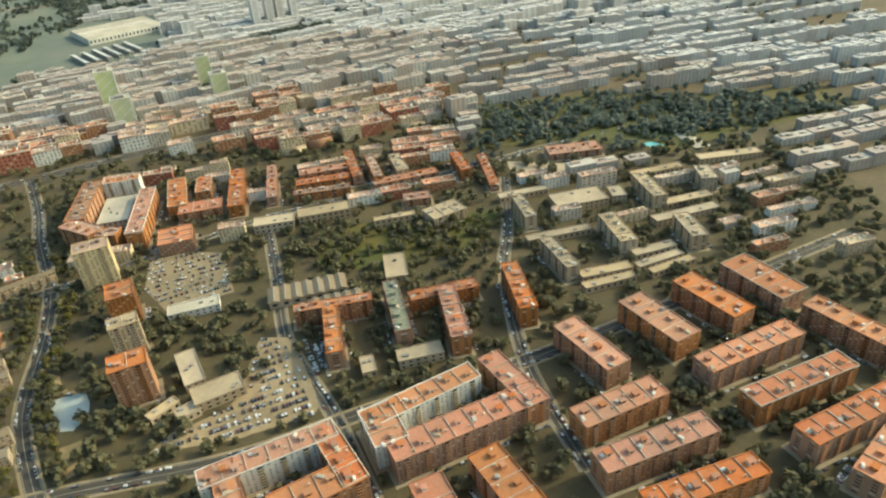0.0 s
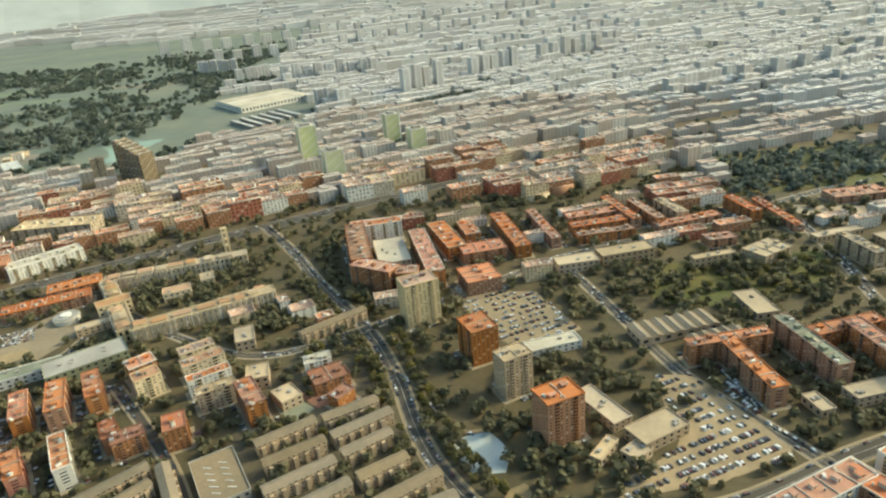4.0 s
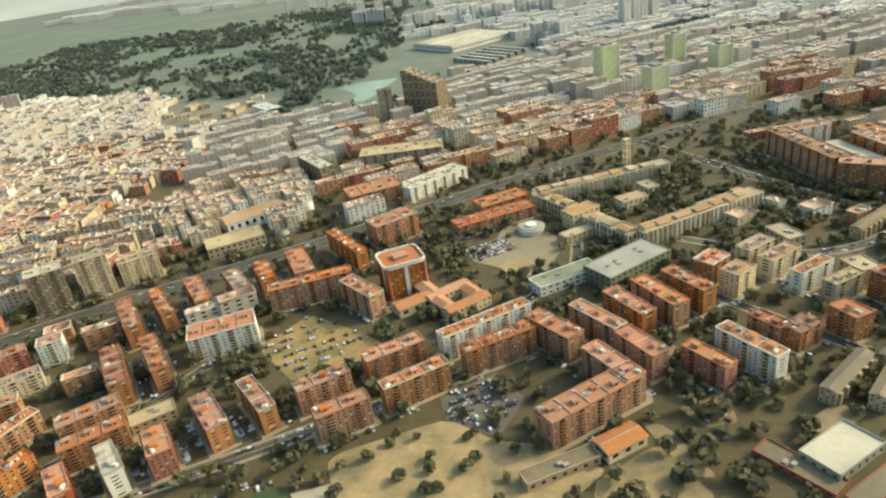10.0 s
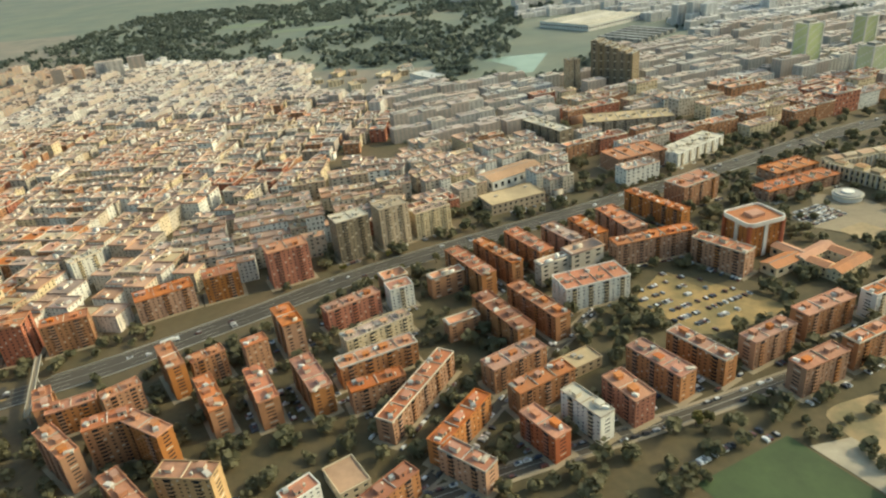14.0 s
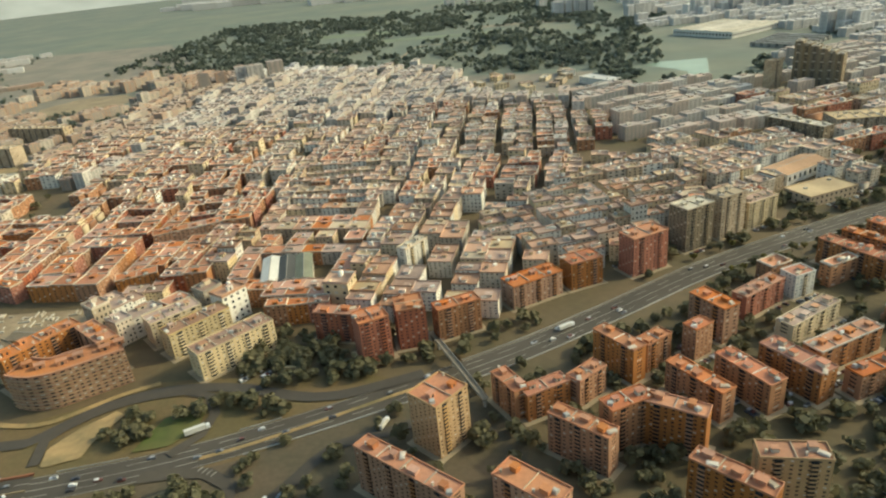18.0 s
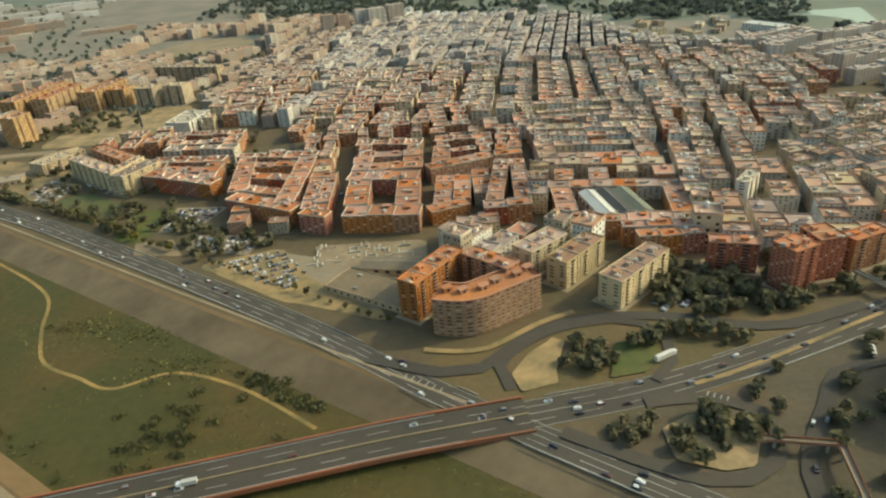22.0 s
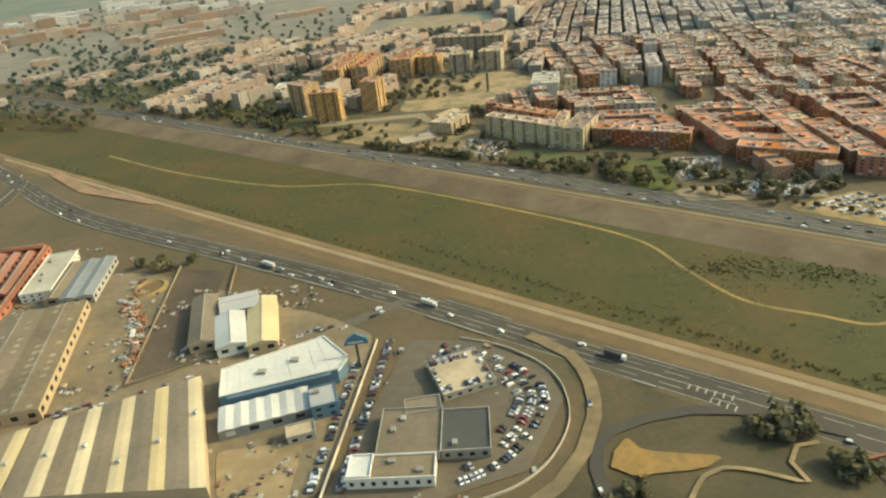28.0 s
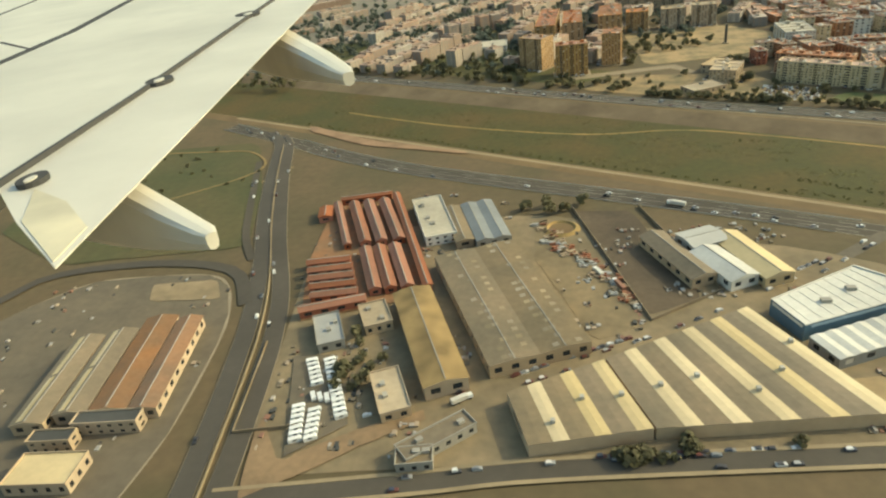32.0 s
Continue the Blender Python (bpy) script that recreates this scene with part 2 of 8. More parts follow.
WESTROOF = many("brownish_roof_terrace", [(0.37, 0.255, 0.19), (0.40, 0.31, 0.24), (0.34, 0.25, 0.19), (0.42, 0.35, 0.28), (0.36, 0.23, 0.16)])
# Farthest set, paler still: haze painted into walls, roofs and windows.
HAZEWALL = many("haze_whitened_plaster", [(0.50, 0.48, 0.45), (0.56, 0.54, 0.51), (0.45, 0.42, 0.39), (0.51, 0.50, 0.48), (0.59, 0.58, 0.56), (0.46, 0.45, 0.44)])
HAZEROOF = many("haze_whitened_roofs", [(0.50, 0.46, 0.42), (0.55, 0.51, 0.47), (0.48, 0.46, 0.44), (0.58, 0.56, 0.53)])
HAZEPANE = paint("haze_whitened_windows", (0.36, 0.345, 0.325), vary=0.1, bump=0)
CARPAINT = [paint("white_car_paint", (0.75, 0.75, 0.73), 0.3, 0.05, bump=0), paint("silver_car_paint", (0.42, 0.43, 0.44), 0.3, 0.05, bump=0),
            paint("black_car_paint", (0.03, 0.03, 0.035), 0.25, 0.05, bump=0), paint("red_car_paint", (0.24, 0.045, 0.035), 0.3, 0.05, bump=0),
            paint("blue_car_paint", (0.05, 0.07, 0.12), 0.3, 0.05, bump=0)]
TYRE = paint("rubber", (0.02, 0.02, 0.02), bump=0)


# ---- meshes ----
class Shape:
    """Collects faces with their material slots; local metres."""

    def __init__(self):
        self.v, self.f, self.m = [], [], []

    def quad(self, a, b, c, d, slot=0):
        k = len(self.v)
        self.v += [a, b, c, d]
        self.f.append((k, k + 1, k + 2, k + 3))
        self.m.append(slot)

    def poly(self, pts, slot=0):
        k = len(self.v)
        self.v += pts
        self.f.append(tuple(range(k, k + len(pts))))
        self.m.append(slot)

    def solid(self, pts, z0, z1, slot=0, top=None, floor=False):
        """An upright prism over an anticlockwise outline, its faces sharing corners."""
        k, n = len(self.v), len(pts)
        self.v += [(x, y, z0) for x, y in pts] + [(x, y, z1) for x, y in pts]
        for i in range(n):
            j = (i + 1) % n
            self.f.append((k + i, k + j, k + n + j, k + n + i))
            self.m.append(slot)
        self.f.append(tuple(range(k + n, k + 2 * n)))
        self.m.append(slot if top is None else top)
        if floor:
            self.f.append(tuple(range(k + n - 1, k - 1, -1)))
            self.m.append(slot)

    def box(self, x0, y0, z0, x1, y1, z1, slot=0, top=None, floor=False):
        self.solid([(x0, y0), (x1, y0), (x1, y1), (x0, y1)], z0, z1, slot, top, floor)

    def gable(self, x0, y0, x1, y1, z, rise, slot=0, ends=0, over=0.0):
        """A pitched roof along x."""
        ym = (y0 + y1) / 2
        x0, x1, y0, y1 = x0 - over, x1 + over, y0 - over, y1 + over
        k = len(self.v)
        self.v += [(x0, y0, z), (x1, y0, z), (x1, y1, z), (x0, y1, z), (x0, ym, z + rise), (x1, ym, z + rise)]
        self.f += [(k, k + 1, k + 5, k + 4), (k + 2, k + 3, k + 4, k + 5), (k + 1, k + 2, k + 5), (k + 3, k, k + 4)]
        self.m += [slot, slot, ends, ends]

    def mesh(self, name, *mats, smooth=False):
        me = bpy.data.meshes.new(name)
        me.from_pydata(self.v, [], self.f)
        for m in mats:
            me.materials.append(m)
        me.polygons.foreach_set("material_index", self.m)
        if smooth:
            me.polygons.foreach_set("use_smooth", [True] * len(self.f))
        me.update()
        return me


def bulk(name, verts, quads, slots, mats):
    """One mesh from arrays of four-cornered faces."""
    me = bpy.data.meshes.new(name)
    n = len(quads)
    me.vertices.add(len(verts))
    me.vertices.foreach_set("co", np.asarray(verts, np.float32).ravel())
    me.loops.add(4 * n)
    me.loops.foreach_set("vertex_index", np.asarray(quads, np.int32).ravel())
    me.polygons.add(n)
    me.polygons.foreach_set("loop_start", np.arange(0, 4 * n, 4, dtype=np.int32))
    for m in mats:
        me.materials.append(m)
    me.polygons.foreach_set("material_index", np.asarray(slots, np.int32))
    me.update(calc_edges=True)
    return me


def part(name, shape, mats, parent, label=""):
    """One mesh object under a thing or a part."""
    me = shape if isinstance(shape, bpy.types.Mesh) else shape.mesh(name, *mats)
    ob = new(name, me)
    ob.parent = parent
    if label:
        ob["label"] = label
    return ob


def thing(name, x, y, turn, label, category, group="", kind="", z=0.0, data=None):
    ob = tagged(new(name, data), label, category, group, kind)
    ob.matrix_world = pose(x, y, z, 0, 0, turn)
    return ob


# ---- what stands where: cells two metres wide ----
TAKEN = set()


def cell(x, y):
    return int(math.floor(x / 2)), int(math.floor(y / 2))


def take(x, y, long, wide, turn, margin=0.8):
    """Marks a footprint as built on."""
    c, s = math.cos(radians(turn)), math.sin(radians(turn))
    a, b = long / 2 + margin, wide / 2 + margin
    na, nb = int(a) + 2, int(b) + 2
    for i in range(-na, na + 1):
        for j in range(-nb, nb + 1):
            u, v = a * i / na, b * j / nb
            TAKEN.add(cell(x + u * c - v * s, y + u * s + v * c))


def free(x, y, long, wide, turn):
    c, s = math.cos(radians(turn)), math.sin(radians(turn))
    na, nb = int(long / 3) + 2, int(wide / 3) + 2
    for i in range(-na, na + 1):
        for j in range(-nb, nb + 1):
            u, v = long / 2 * i / na, wide / 2 * j / nb
            if cell(x + u * c - v * s, y + u * s + v * c) in TAKEN:
                return False
    return True


def inside(x, y, poly):
    hit = False
    for (x0, y0), (x1, y1) in zip(poly, poly[1:] + poly[:1]):
        if (y0 > y) != (y1 > y) and x < (x1 - x0) * (y - y0) / (y1 - y0) + x0:
            hit = not hit
    return hit


# ---- the ground: one sheet, with the dry river's channel sunk into it ----
RD, RN = (0.8526, -0.5225), (0.5225, 0.8526)   # along the river, and across it to the north


def river(s, n, z=0.0):
    return s * RD[0] + n * RN[0], s * RD[1] + n * RN[1], z


ground = Shape()
for n0, z0, n1, z1, slot in ((-4000, 0, -358, 0, 0), (-358, 0, -350, 0, 2), (-350, 0, -344, -2.6, 2), (-344, -2.6, -284, -2.6, 3),
                             (-284, -2.6, -271, 0, 4), (-271, 0, -269, 0, 2), (-269, 0, 5000, 0, 0)):
    for s0 in range(-5000, 5000, 500):
        ground.quad(river(s0, n0, z0), river(s0 + 500, n0, z0), river(s0 + 500, n1, z1), river(s0, n1, z1), slot)
me = ground.mesh("ground", TOWN, SAND, DIRT, BED, SLOPE)
tagged(new("ground", me), "brownish town ground with a grassy dry river channel", "ground", kind="structure")
LEVEL = [0.02]


def sheet(name, pts, mat, label, category="ground", z=None):
    """A flat patch laid on the ground."""
    if mat.name in ("yellow_sand", "green_lawn", "dry_grass", "brown_dirt", "dusty_yard", "far_fields", "pale_cleared_ground", "ochre_earth", "rusty_earth", "red_brown_earth", "ploughed_earth", "dry_verge", "shaded_verge", "worn_verge"):
        for _ in range(3):
            pts = [q for (x0, y0), (x1, y1) in zip(pts, pts[1:] + pts[:1]) for q in ((x0 * 0.92 + x1 * 0.08, y0 * 0.92 + y1 * 0.08), (x0 * 0.08 + x1 * 0.92, y0 * 0.08 + y1 * 0.92))]
        pts = [(x + noise.noise((x * 0.25, y * 0.25, 0.0)) * 0.9, y + noise.noise((x * 0.25, y * 0.25, 9.0)) * 0.9) for x, y in pts]
    if z is None:
        LEVEL[0] += 0.004
        z = LEVEL[0]
    sh = Shape()
    if sum(a[0] * b[1] - b[0] * a[1] for a, b in zip(pts, pts[1:] + pts[:1])) < 0:
        pts = pts[::-1]
    sh.solid([(float(a), float(b)) for a, b in pts], z - 0.02, z)
    return tagged(new(name, sh.mesh(name, mat)), label, category, kind="structure")


def smooth_line(pts, step=6.0):
    """Points along a rounded line through the given ones."""
    out = []
    p = [pts[0]] + list(pts) + [pts[-1]]
    for a, b, c, d in zip(p, p[1:], p[2:], p[3:]):
        n = max(1, int(math.dist(b, c) / step))
        for i in range(n):
            t = i / n
            out.append(tuple(0.5 * (2 * b[k] + (c[k] - a[k]) * t + (2 * a[k] - 5 * b[k] + 4 * c[k] - d[k]) * t * t + (3 * b[k] - a[k] - 3 * c[k] + d[k]) * t ** 3) for k in (0, 1)))
    return out + [tuple(map(float, pts[-1]))]


def offsets(line, off):
    out = []
    for i, p in enumerate(line):
        a, b = line[max(i - 1, 0)], line[min(i + 1, len(line) - 1)]
        d = math.dist(a, b) or 1
        out.append((p[0] - (b[1] - a[1]) / d * off, p[1] + (b[0] - a[0]) / d * off))
    return out


def strip(sh, line, o0, o1, z, slot=0):
    a, b = offsets(line, o0), offsets(line, o1)
    for i in range(len(line) - 1):
        sh.quad((*b[i], z), (*b[i + 1], z), (*a[i + 1], z), (*a[i], z), slot)


LANES = []


def road(pts, wide, name="road", mat=None, label="worn grey asphalt road", lines=True, kerb=True, z=None, claim=True):
    """A strip of road with its markings and raised pavements."""
    line = smooth_line(pts)
    if z is None:
        LEVEL[0] += 0.004
        z = LEVEL[0]
    sh = Shape()
    strip(sh, line, wide / 2, -wide / 2, z)
    ob = tagged(new(name, sh.mesh(name, mat or ASPHALT)), label, name, kind="structure")
    for p in line if claim else ():
        take(p[0], p[1], wide, wide, 0, 0.5)
    if lines:
        mk = Shape()
        for off in ([0.0] if wide < 9 else [-wide / 4, 0.0, wide / 4]):
            for i in range(0, len(line) - 1, 2 if off else 1):
                strip(mk, line[i:i + 2], off + 0.09, off - 0.09, z + 0.01)
        for off in (wide / 2 - 0.35, 0.35 - wide / 2):
            strip(mk, line, off + 0.08, off - 0.08, z + 0.01)
        part("road_marking", mk, [LINE], ob)
    if kerb:
        for k, side in enumerate((1, -1)):
            pv = Shape()
            a, b = (wide / 2 + 1.1, wide / 2) if side > 0 else (-wide / 2, -wide / 2 - 1.1)
            strip(pv, line, a, b, z + 0.09)
            strip(pv, line, a, a, z + 0.09)
            e = offsets(line, b if side > 0 else a)
            for i in range(len(line) - 1):
                pv.quad((*e[i], z), (*e[i + 1], z), (*e[i + 1], z + 0.09), (*e[i], z + 0.09))
            part("kerb", pv, [PAVING], ob)
    LANES.append((line, wide, z))
    return ob

# ---- roads ----
road([(-1290, 362), (-1250, 332), (-1211, 300), (-1165, 270), (-1078, 226), (-1021, 196), (-969, 165), (-931, 143), (-880, 113), (-800, 68)], 9.5, "highway", label="busy grey dual carriageway beside the river", kerb=False)
road([(-1420, 562), (-1259, 464), (-1087, 357), (-981, 298), (-940, 273), (-871, 229), (-820, 195), (-769, 157), (-700, 112)], 9.0, "highway", label="grey dual carriageway on the river's north bank", kerb=False)
road([(-900, 114), (-829, 134), (-789, 145), (-753, 153), (-714, 163), (-672, 180), (-619, 206), (-581, 230), (-535, 261), (-483, 288), (-423, 316), (-364, 346), (-289, 385), (-213, 420), (-100, 468), (60, 520)], 11.0, "avenue", label="wide grey asphalt avenue through the town", kerb=False)
road([(-1180, 110), (-1165, 117), (-1134, 127), (-1109, 137), (-1086, 147), (-1051, 167), (-1035, 178), (-1015, 192)], 4.2, lines=False, kerb=False, mat=YARD)
road([(-510, 136), (-475, 149), (-426, 166), (-390, 180), (-350, 196), (-312, 213), (-262, 236)], 5.0)
road([(-545, 120), (-505, 140), (-482, 170), (-440, 225)], 3.5, lines=False)
road([(-140, 128), (-100, 135), (-46, 142), (-2, 157), (60, 175), (143, 206), (230, 240)], 6.0)
road([(-62, 319), (-47, 254), (-36, 204), (-14, 158), (4, 110), (10, 90)], 4.5)
road([(-100, 118), (-132, 172), (-146, 225), (-160, 265), (-189, 320), (-207, 360), (-235, 412)], 5.5, label="tree-lined asphalt boulevard")
road([(-62, 319), (20, 345), (110, 378), (190, 405)], 5.0)
road([(78, 340), (70, 280), (62, 240), (60, 175), (70, 120)], 4.5)
road([(-300, 320), (-250, 275), (-205, 250), (-160, 265), (-110, 292), (-62, 319)], 4.0)
road([(-350, 196), (-322, 240), (-300, 262), (-288, 340), (-289, 385)], 3.5, lines=False)
road([(-262, 236), (-225, 187), (-205, 150), (-190, 110)], 3.5, lines=False)
road([(-780, 268), (-786, 360), (-800, 520), (-812, 700)], 3.6, lines=False, kerb=False, claim=False)
road([(-745, 255), (-738, 340), (-722, 520), (-715, 700)], 3.6, lines=False, kerb=False, claim=False)
road([(-685, 242), (-672, 340), (-650, 520), (-620, 640)], 3.6, lines=False, kerb=False, claim=False)
road([(-842, 275), (-870, 370), (-905, 500)], 3.2, lines=False, kerb=False, claim=False)
road([(-880, 305), (-800, 315), (-740, 335), (-660, 345)], 3.0, lines=False, kerb=False, claim=False)

# ---- patches of other ground ----
VERGE = paint("worn_grass_verge", (0.078, 0.064, 0.032), vary=0.45, grain=0.4, coarse=0.05, second=(0.11, 0.084, 0.045))
sheet("verge", [(-560, 92), (262, 92), (262, 430), (60, 470), (-200, 400), (-340, 335), (-480, 255), (-600, 195)], VERGE, "worn grass and bare ground between the houses", z=0.006)
sheet("industrial_yard", [(-1200, 215), (-1120, 222), (-1040, 185), (-1022, 172), (-1024, 108), (-1190, 100)], DUST, "dusty pale industrial yards")
sheet("car_park", [(-357, 186), (-338, 196), (-330, 181), (-340, 165), (-355, 174)], YARD, "grey asphalt car park beside the sandy park")
sheet("sandy_park", [(-391, 164), (-355, 176), (-341, 164), (-326, 160), (-312, 148), (-342, 126), (-370, 132), (-384, 138)], SAND, "bare yellow sandy park with scattered trees")
sheet("pitch_edge", [(-399, 151.5), (-387.4, 153.8), (-366, 119), (-379, 117)], PITCHEDGE, "pale sandy strip beside the pitch")
sheet("sports_pitch", [(-431, 141), (-402.7, 155.8), (-381, 119), (-410, 104)], TURF, "green football pitch behind a fence")
sheet("sandy_lot", [(-427, 228), (-410, 249), (-382, 226), (-372, 214), (-408, 203)], SAND, "yellow sandy car park")
sheet("car_park", [(-48, 208), (-34, 206), (-18, 160), (-46, 151), (-78, 148), (-74, 156), (-52, 168)], PALEDUST, "sandy car park full of cars")
sheet("car_park", [(-120, 296), (-79, 284), (-66, 246), (-94, 234), (-111, 256)], PAVING, "pale car park full of cars")
sheet("car_park", [(-879, 245), (-847, 257), (-829, 235), (-800, 208), (-796, 200), (-838, 216)], SAND, "sandy car park beside the highway")
sheet("forecourt", [(-846, 253), (-800, 236), (-786, 210), (-803, 208), (-830, 232)], PAVING, "pale paved yard")
sheet("dig_floor", [(-834, 258), (-787, 258.5), (-786, 242), (-824, 238)], PALEDUST, "pale dusty floor of a dig")
sheet("plaza", [(-1048, 505), (-980, 500), (-952, 452), (-991, 416), (-1048, 412)], SAND, "large sandy empty square")
sheet("paddling_pool", [(-127.2, 180), (-124, 182.5), (-120.3, 183.9), (-116, 184.6), (-112.6, 184.5), (-109, 178.5), (-107.2, 172.3), (-109.7, 164.3), (-119.8, 164.5)], WATER, "pale shallow pool with a curved edge")
sheet("school_yard", [(-258, 157), (-244.8, 164.5), (-237.5, 159.0), (-252, 151.5)], PALEDUST, "pale sandy yard behind the hall")
sheet("sandy_lane", [(-298.8, 164.8), (-292.5, 162.8), (-285.6, 141.6), (-292.5, 142.6), (-296.8, 157.5)], PALEDUST, "pale sandy lane between trees")
sheet("sandy_lot", [(-287, 169.1), (-272.3, 173.3), (-272.5, 160.8), (-281.7, 159.1)], DUST, "small dusty parking lot among trees")
sheet("play_yard", [(-317.2, 144), (-297.3, 155.7), (-287.9, 135.4), (-300, 122), (-318, 128)], SAND, "bare yellowish yard with trees")
sheet("play_yard", [(-283.0, 205.0), (-277.1, 198.1), (-275.9, 192.4), (-286.8, 186.7)], SAND, "bare yellowish yard between the houses")
sheet("sand_pit", [(-112, 156), (-104.6, 159), (-98.7, 144), (-105, 139.5)], SAND, "pale sandy playground")
road([(-148, 231), (-137.4, 214), (-126.3, 191.5), (-120.5, 185.5), (-111, 186)], 2.2, "path", SAND, "pale sandy park path", lines=False, kerb=False, claim=False)
sheet("sports_court", [(-193, 214), (-185, 217), (-176, 208), (-185, 199)], GREENROOF, "green walled sports court")
sheet("sports_court", [(-184, 218), (-176, 221), (-168, 212), (-175, 208)], REDTILE, "red sports court")
sheet("scrapyard", [(-1121, 212), (-1110, 218), (-1091, 152), (-1108, 144), (-1122, 190)], DUST, "dusty industrial yard with rusty scrap")
sheet("fallow_field", [(-1107, 222), (-1087, 219), (-1076, 162), (-1093, 154)], paint("ploughed_earth", (0.115, 0.082, 0.048), vary=0.4), "brown bare fallow field")
sheet("dealer_yard", [(-1011, 170), (-990, 168), (-972, 155), (-968, 142), (-978, 118), (-1000, 109), (-1024, 108)], YARD, "grey yard of a car dealer")
sheet("grassland", [(-1330, 330), (-1262, 330), (-1238, 262), (-1226, 210), (-1300, 205), (-1350, 240)], GRASS, "rough dry grassland with dirt paths")
sheet("works_yard", [(-1299.7, 165), (-1290.5, 178), (-1275.5, 191), (-1252, 192.5), (-1233, 191), (-1223.5, 183), (-1217, 166), (-1214.5, 150), (-1212.8, 115), (-1216, 92), (-1296, 92)], YARD, "dusty grey yard of a works")
sheet("car_park", [(-1007, 331), (-1003, 355), (-977, 341), (-984, 316)], SAND, "sandy car park beside the riverside road")
sheet("bank_grass", [(-982, 321), (-968.7, 330), (-941, 311), (-947, 289)], LAWN, "green bank with bushes")
sheet("bank_grass", [(-931, 303), (-910, 304), (-912, 266), (-928, 273)], LAWN, "green bank with bushes")
sheet("car_park", [(-911, 305), (-885, 303), (-892, 279), (-909, 277)], PAVING, "pale dusty yard full of cars")
sheet("car_park", [(-892, 274), (-857, 269), (-860, 252), (-889, 259)], PAVING, "pale dusty yard full of cars")
sheet("bare_plot", [(-915, 268), (-899, 270), (-888, 254), (-910, 256)], PALEDUST, "bare pale plot beside the highway")
sheet("wooded_bank", [(-1420, 600), (-1290, 505), (-1180, 440), (-1092, 385), (-1062, 402), (-1120, 440), (-1128, 560), (-1140, 690), (-1420, 780)], GRASS, "rough green land with trees west of the towers", z=0.01)
sheet("paved_street", [(-1098, 398), (-1092, 403), (-1032, 409), (-1024, 390), (-1027, 386), (-1036, 401), (-1090, 395)], PAVING, "pale street in front of the towers", z=0.02)
sheet("riverside_park", [(-1070, 395), (-1000, 378), (-985, 335), (-1010, 325), (-1090, 372)], SAND, "sandy riverside park with trees")
sheet("park", [(-215, 150), (-130, 130), (-112, 160), (-150, 250), (-175, 260), (-196, 235)], VERGE, "worn park strip with trees", z=0.016)
sheet("park", [(-30, 262), (5, 250), (50, 262), (70, 300), (-20, 300)], GRASS, "dark green park with trees")
sheet("park", [(60, 385), (75, 470), (168, 472), (240, 445), (330, 440), (330, 385), (240, 375), (190, 350), (130, 385)], GRASS, "large dark green park")
sheet("school_yard", [(82, 362), (117, 350), (155, 348), (150, 334), (98, 322), (84, 338)], TANROOF, "bare sandy school yard")
sheet("sports_ground", [(98, 402), (112, 398), (134, 414), (128, 422), (104, 418)], SAND, "bare pale sandy sports ground among trees")
sheet("sports_ground", [(210, 388), (222, 386), (245, 412), (232, 418)], SAND, "bare pale sandy sports ground among trees")
sheet("pool_deck", [(194, 384), (203, 384), (210, 354), (200, 352)], PALEROOF, "white paved pool deck")
sheet("swimming_pool", [(170, 367), (178, 369), (184, 361), (176, 359)], TURQ, "turquoise swimming pool")
sheet("school_yard", [(-348, 290), (-341, 277), (-322, 262), (-311, 262), (-300, 285), (-306, 300), (-325, 312), (-330, 298)], PAVING, "pale paved yard with parked cars")
sheet("courtyard", [(-332, 271.6), (-319.3, 277.5), (-310.6, 263.6), (-325, 254.5)], SAND, "sandy school courtyard")
sheet("cleared_lot", [(-1054, 125.5), (-1032.6, 129), (-1031.3, 109.7), (-1047.8, 110.3)], PALEDUST, "cleared sandy building plot")
# Sheet added to lighten the ground under the far city in place of haze.
sheet("far_ground", [(-3300, 1760), (-1640, 700), (3000, 700), (3000, 3400), (-3300, 3400)], MEADOW, "grey-green sheet added under the far city, paled for haze")
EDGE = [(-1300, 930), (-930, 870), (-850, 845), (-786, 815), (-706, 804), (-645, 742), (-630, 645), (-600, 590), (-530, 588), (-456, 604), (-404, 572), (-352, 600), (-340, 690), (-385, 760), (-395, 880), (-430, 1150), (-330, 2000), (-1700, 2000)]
sheet("far_fields", EDGE, MEADOW, "blue-green park woods and fields past the town, greyed for haze")
# Bare earth drawn towards pale grey, haze included in the tone.
FARDIRT = paint("haze_paled_earth", (0.225, 0.19, 0.14), vary=0.4, grain=0.05, coarse=0.02, second=(0.165, 0.155, 0.115))
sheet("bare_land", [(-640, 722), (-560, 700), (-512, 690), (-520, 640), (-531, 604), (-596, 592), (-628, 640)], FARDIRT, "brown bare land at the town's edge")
sheet("bare_land", [(-1900, 880), (-1500, 632), (-1300, 560), (-1180, 600), (-1120, 700), (-1000, 850), (-980, 900), (-1200, 1300), (-1900, 1300)], FARDIRT, "brown fields west of the town, paled for haze")
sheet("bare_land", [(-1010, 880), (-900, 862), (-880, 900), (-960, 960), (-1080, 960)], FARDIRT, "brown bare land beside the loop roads")
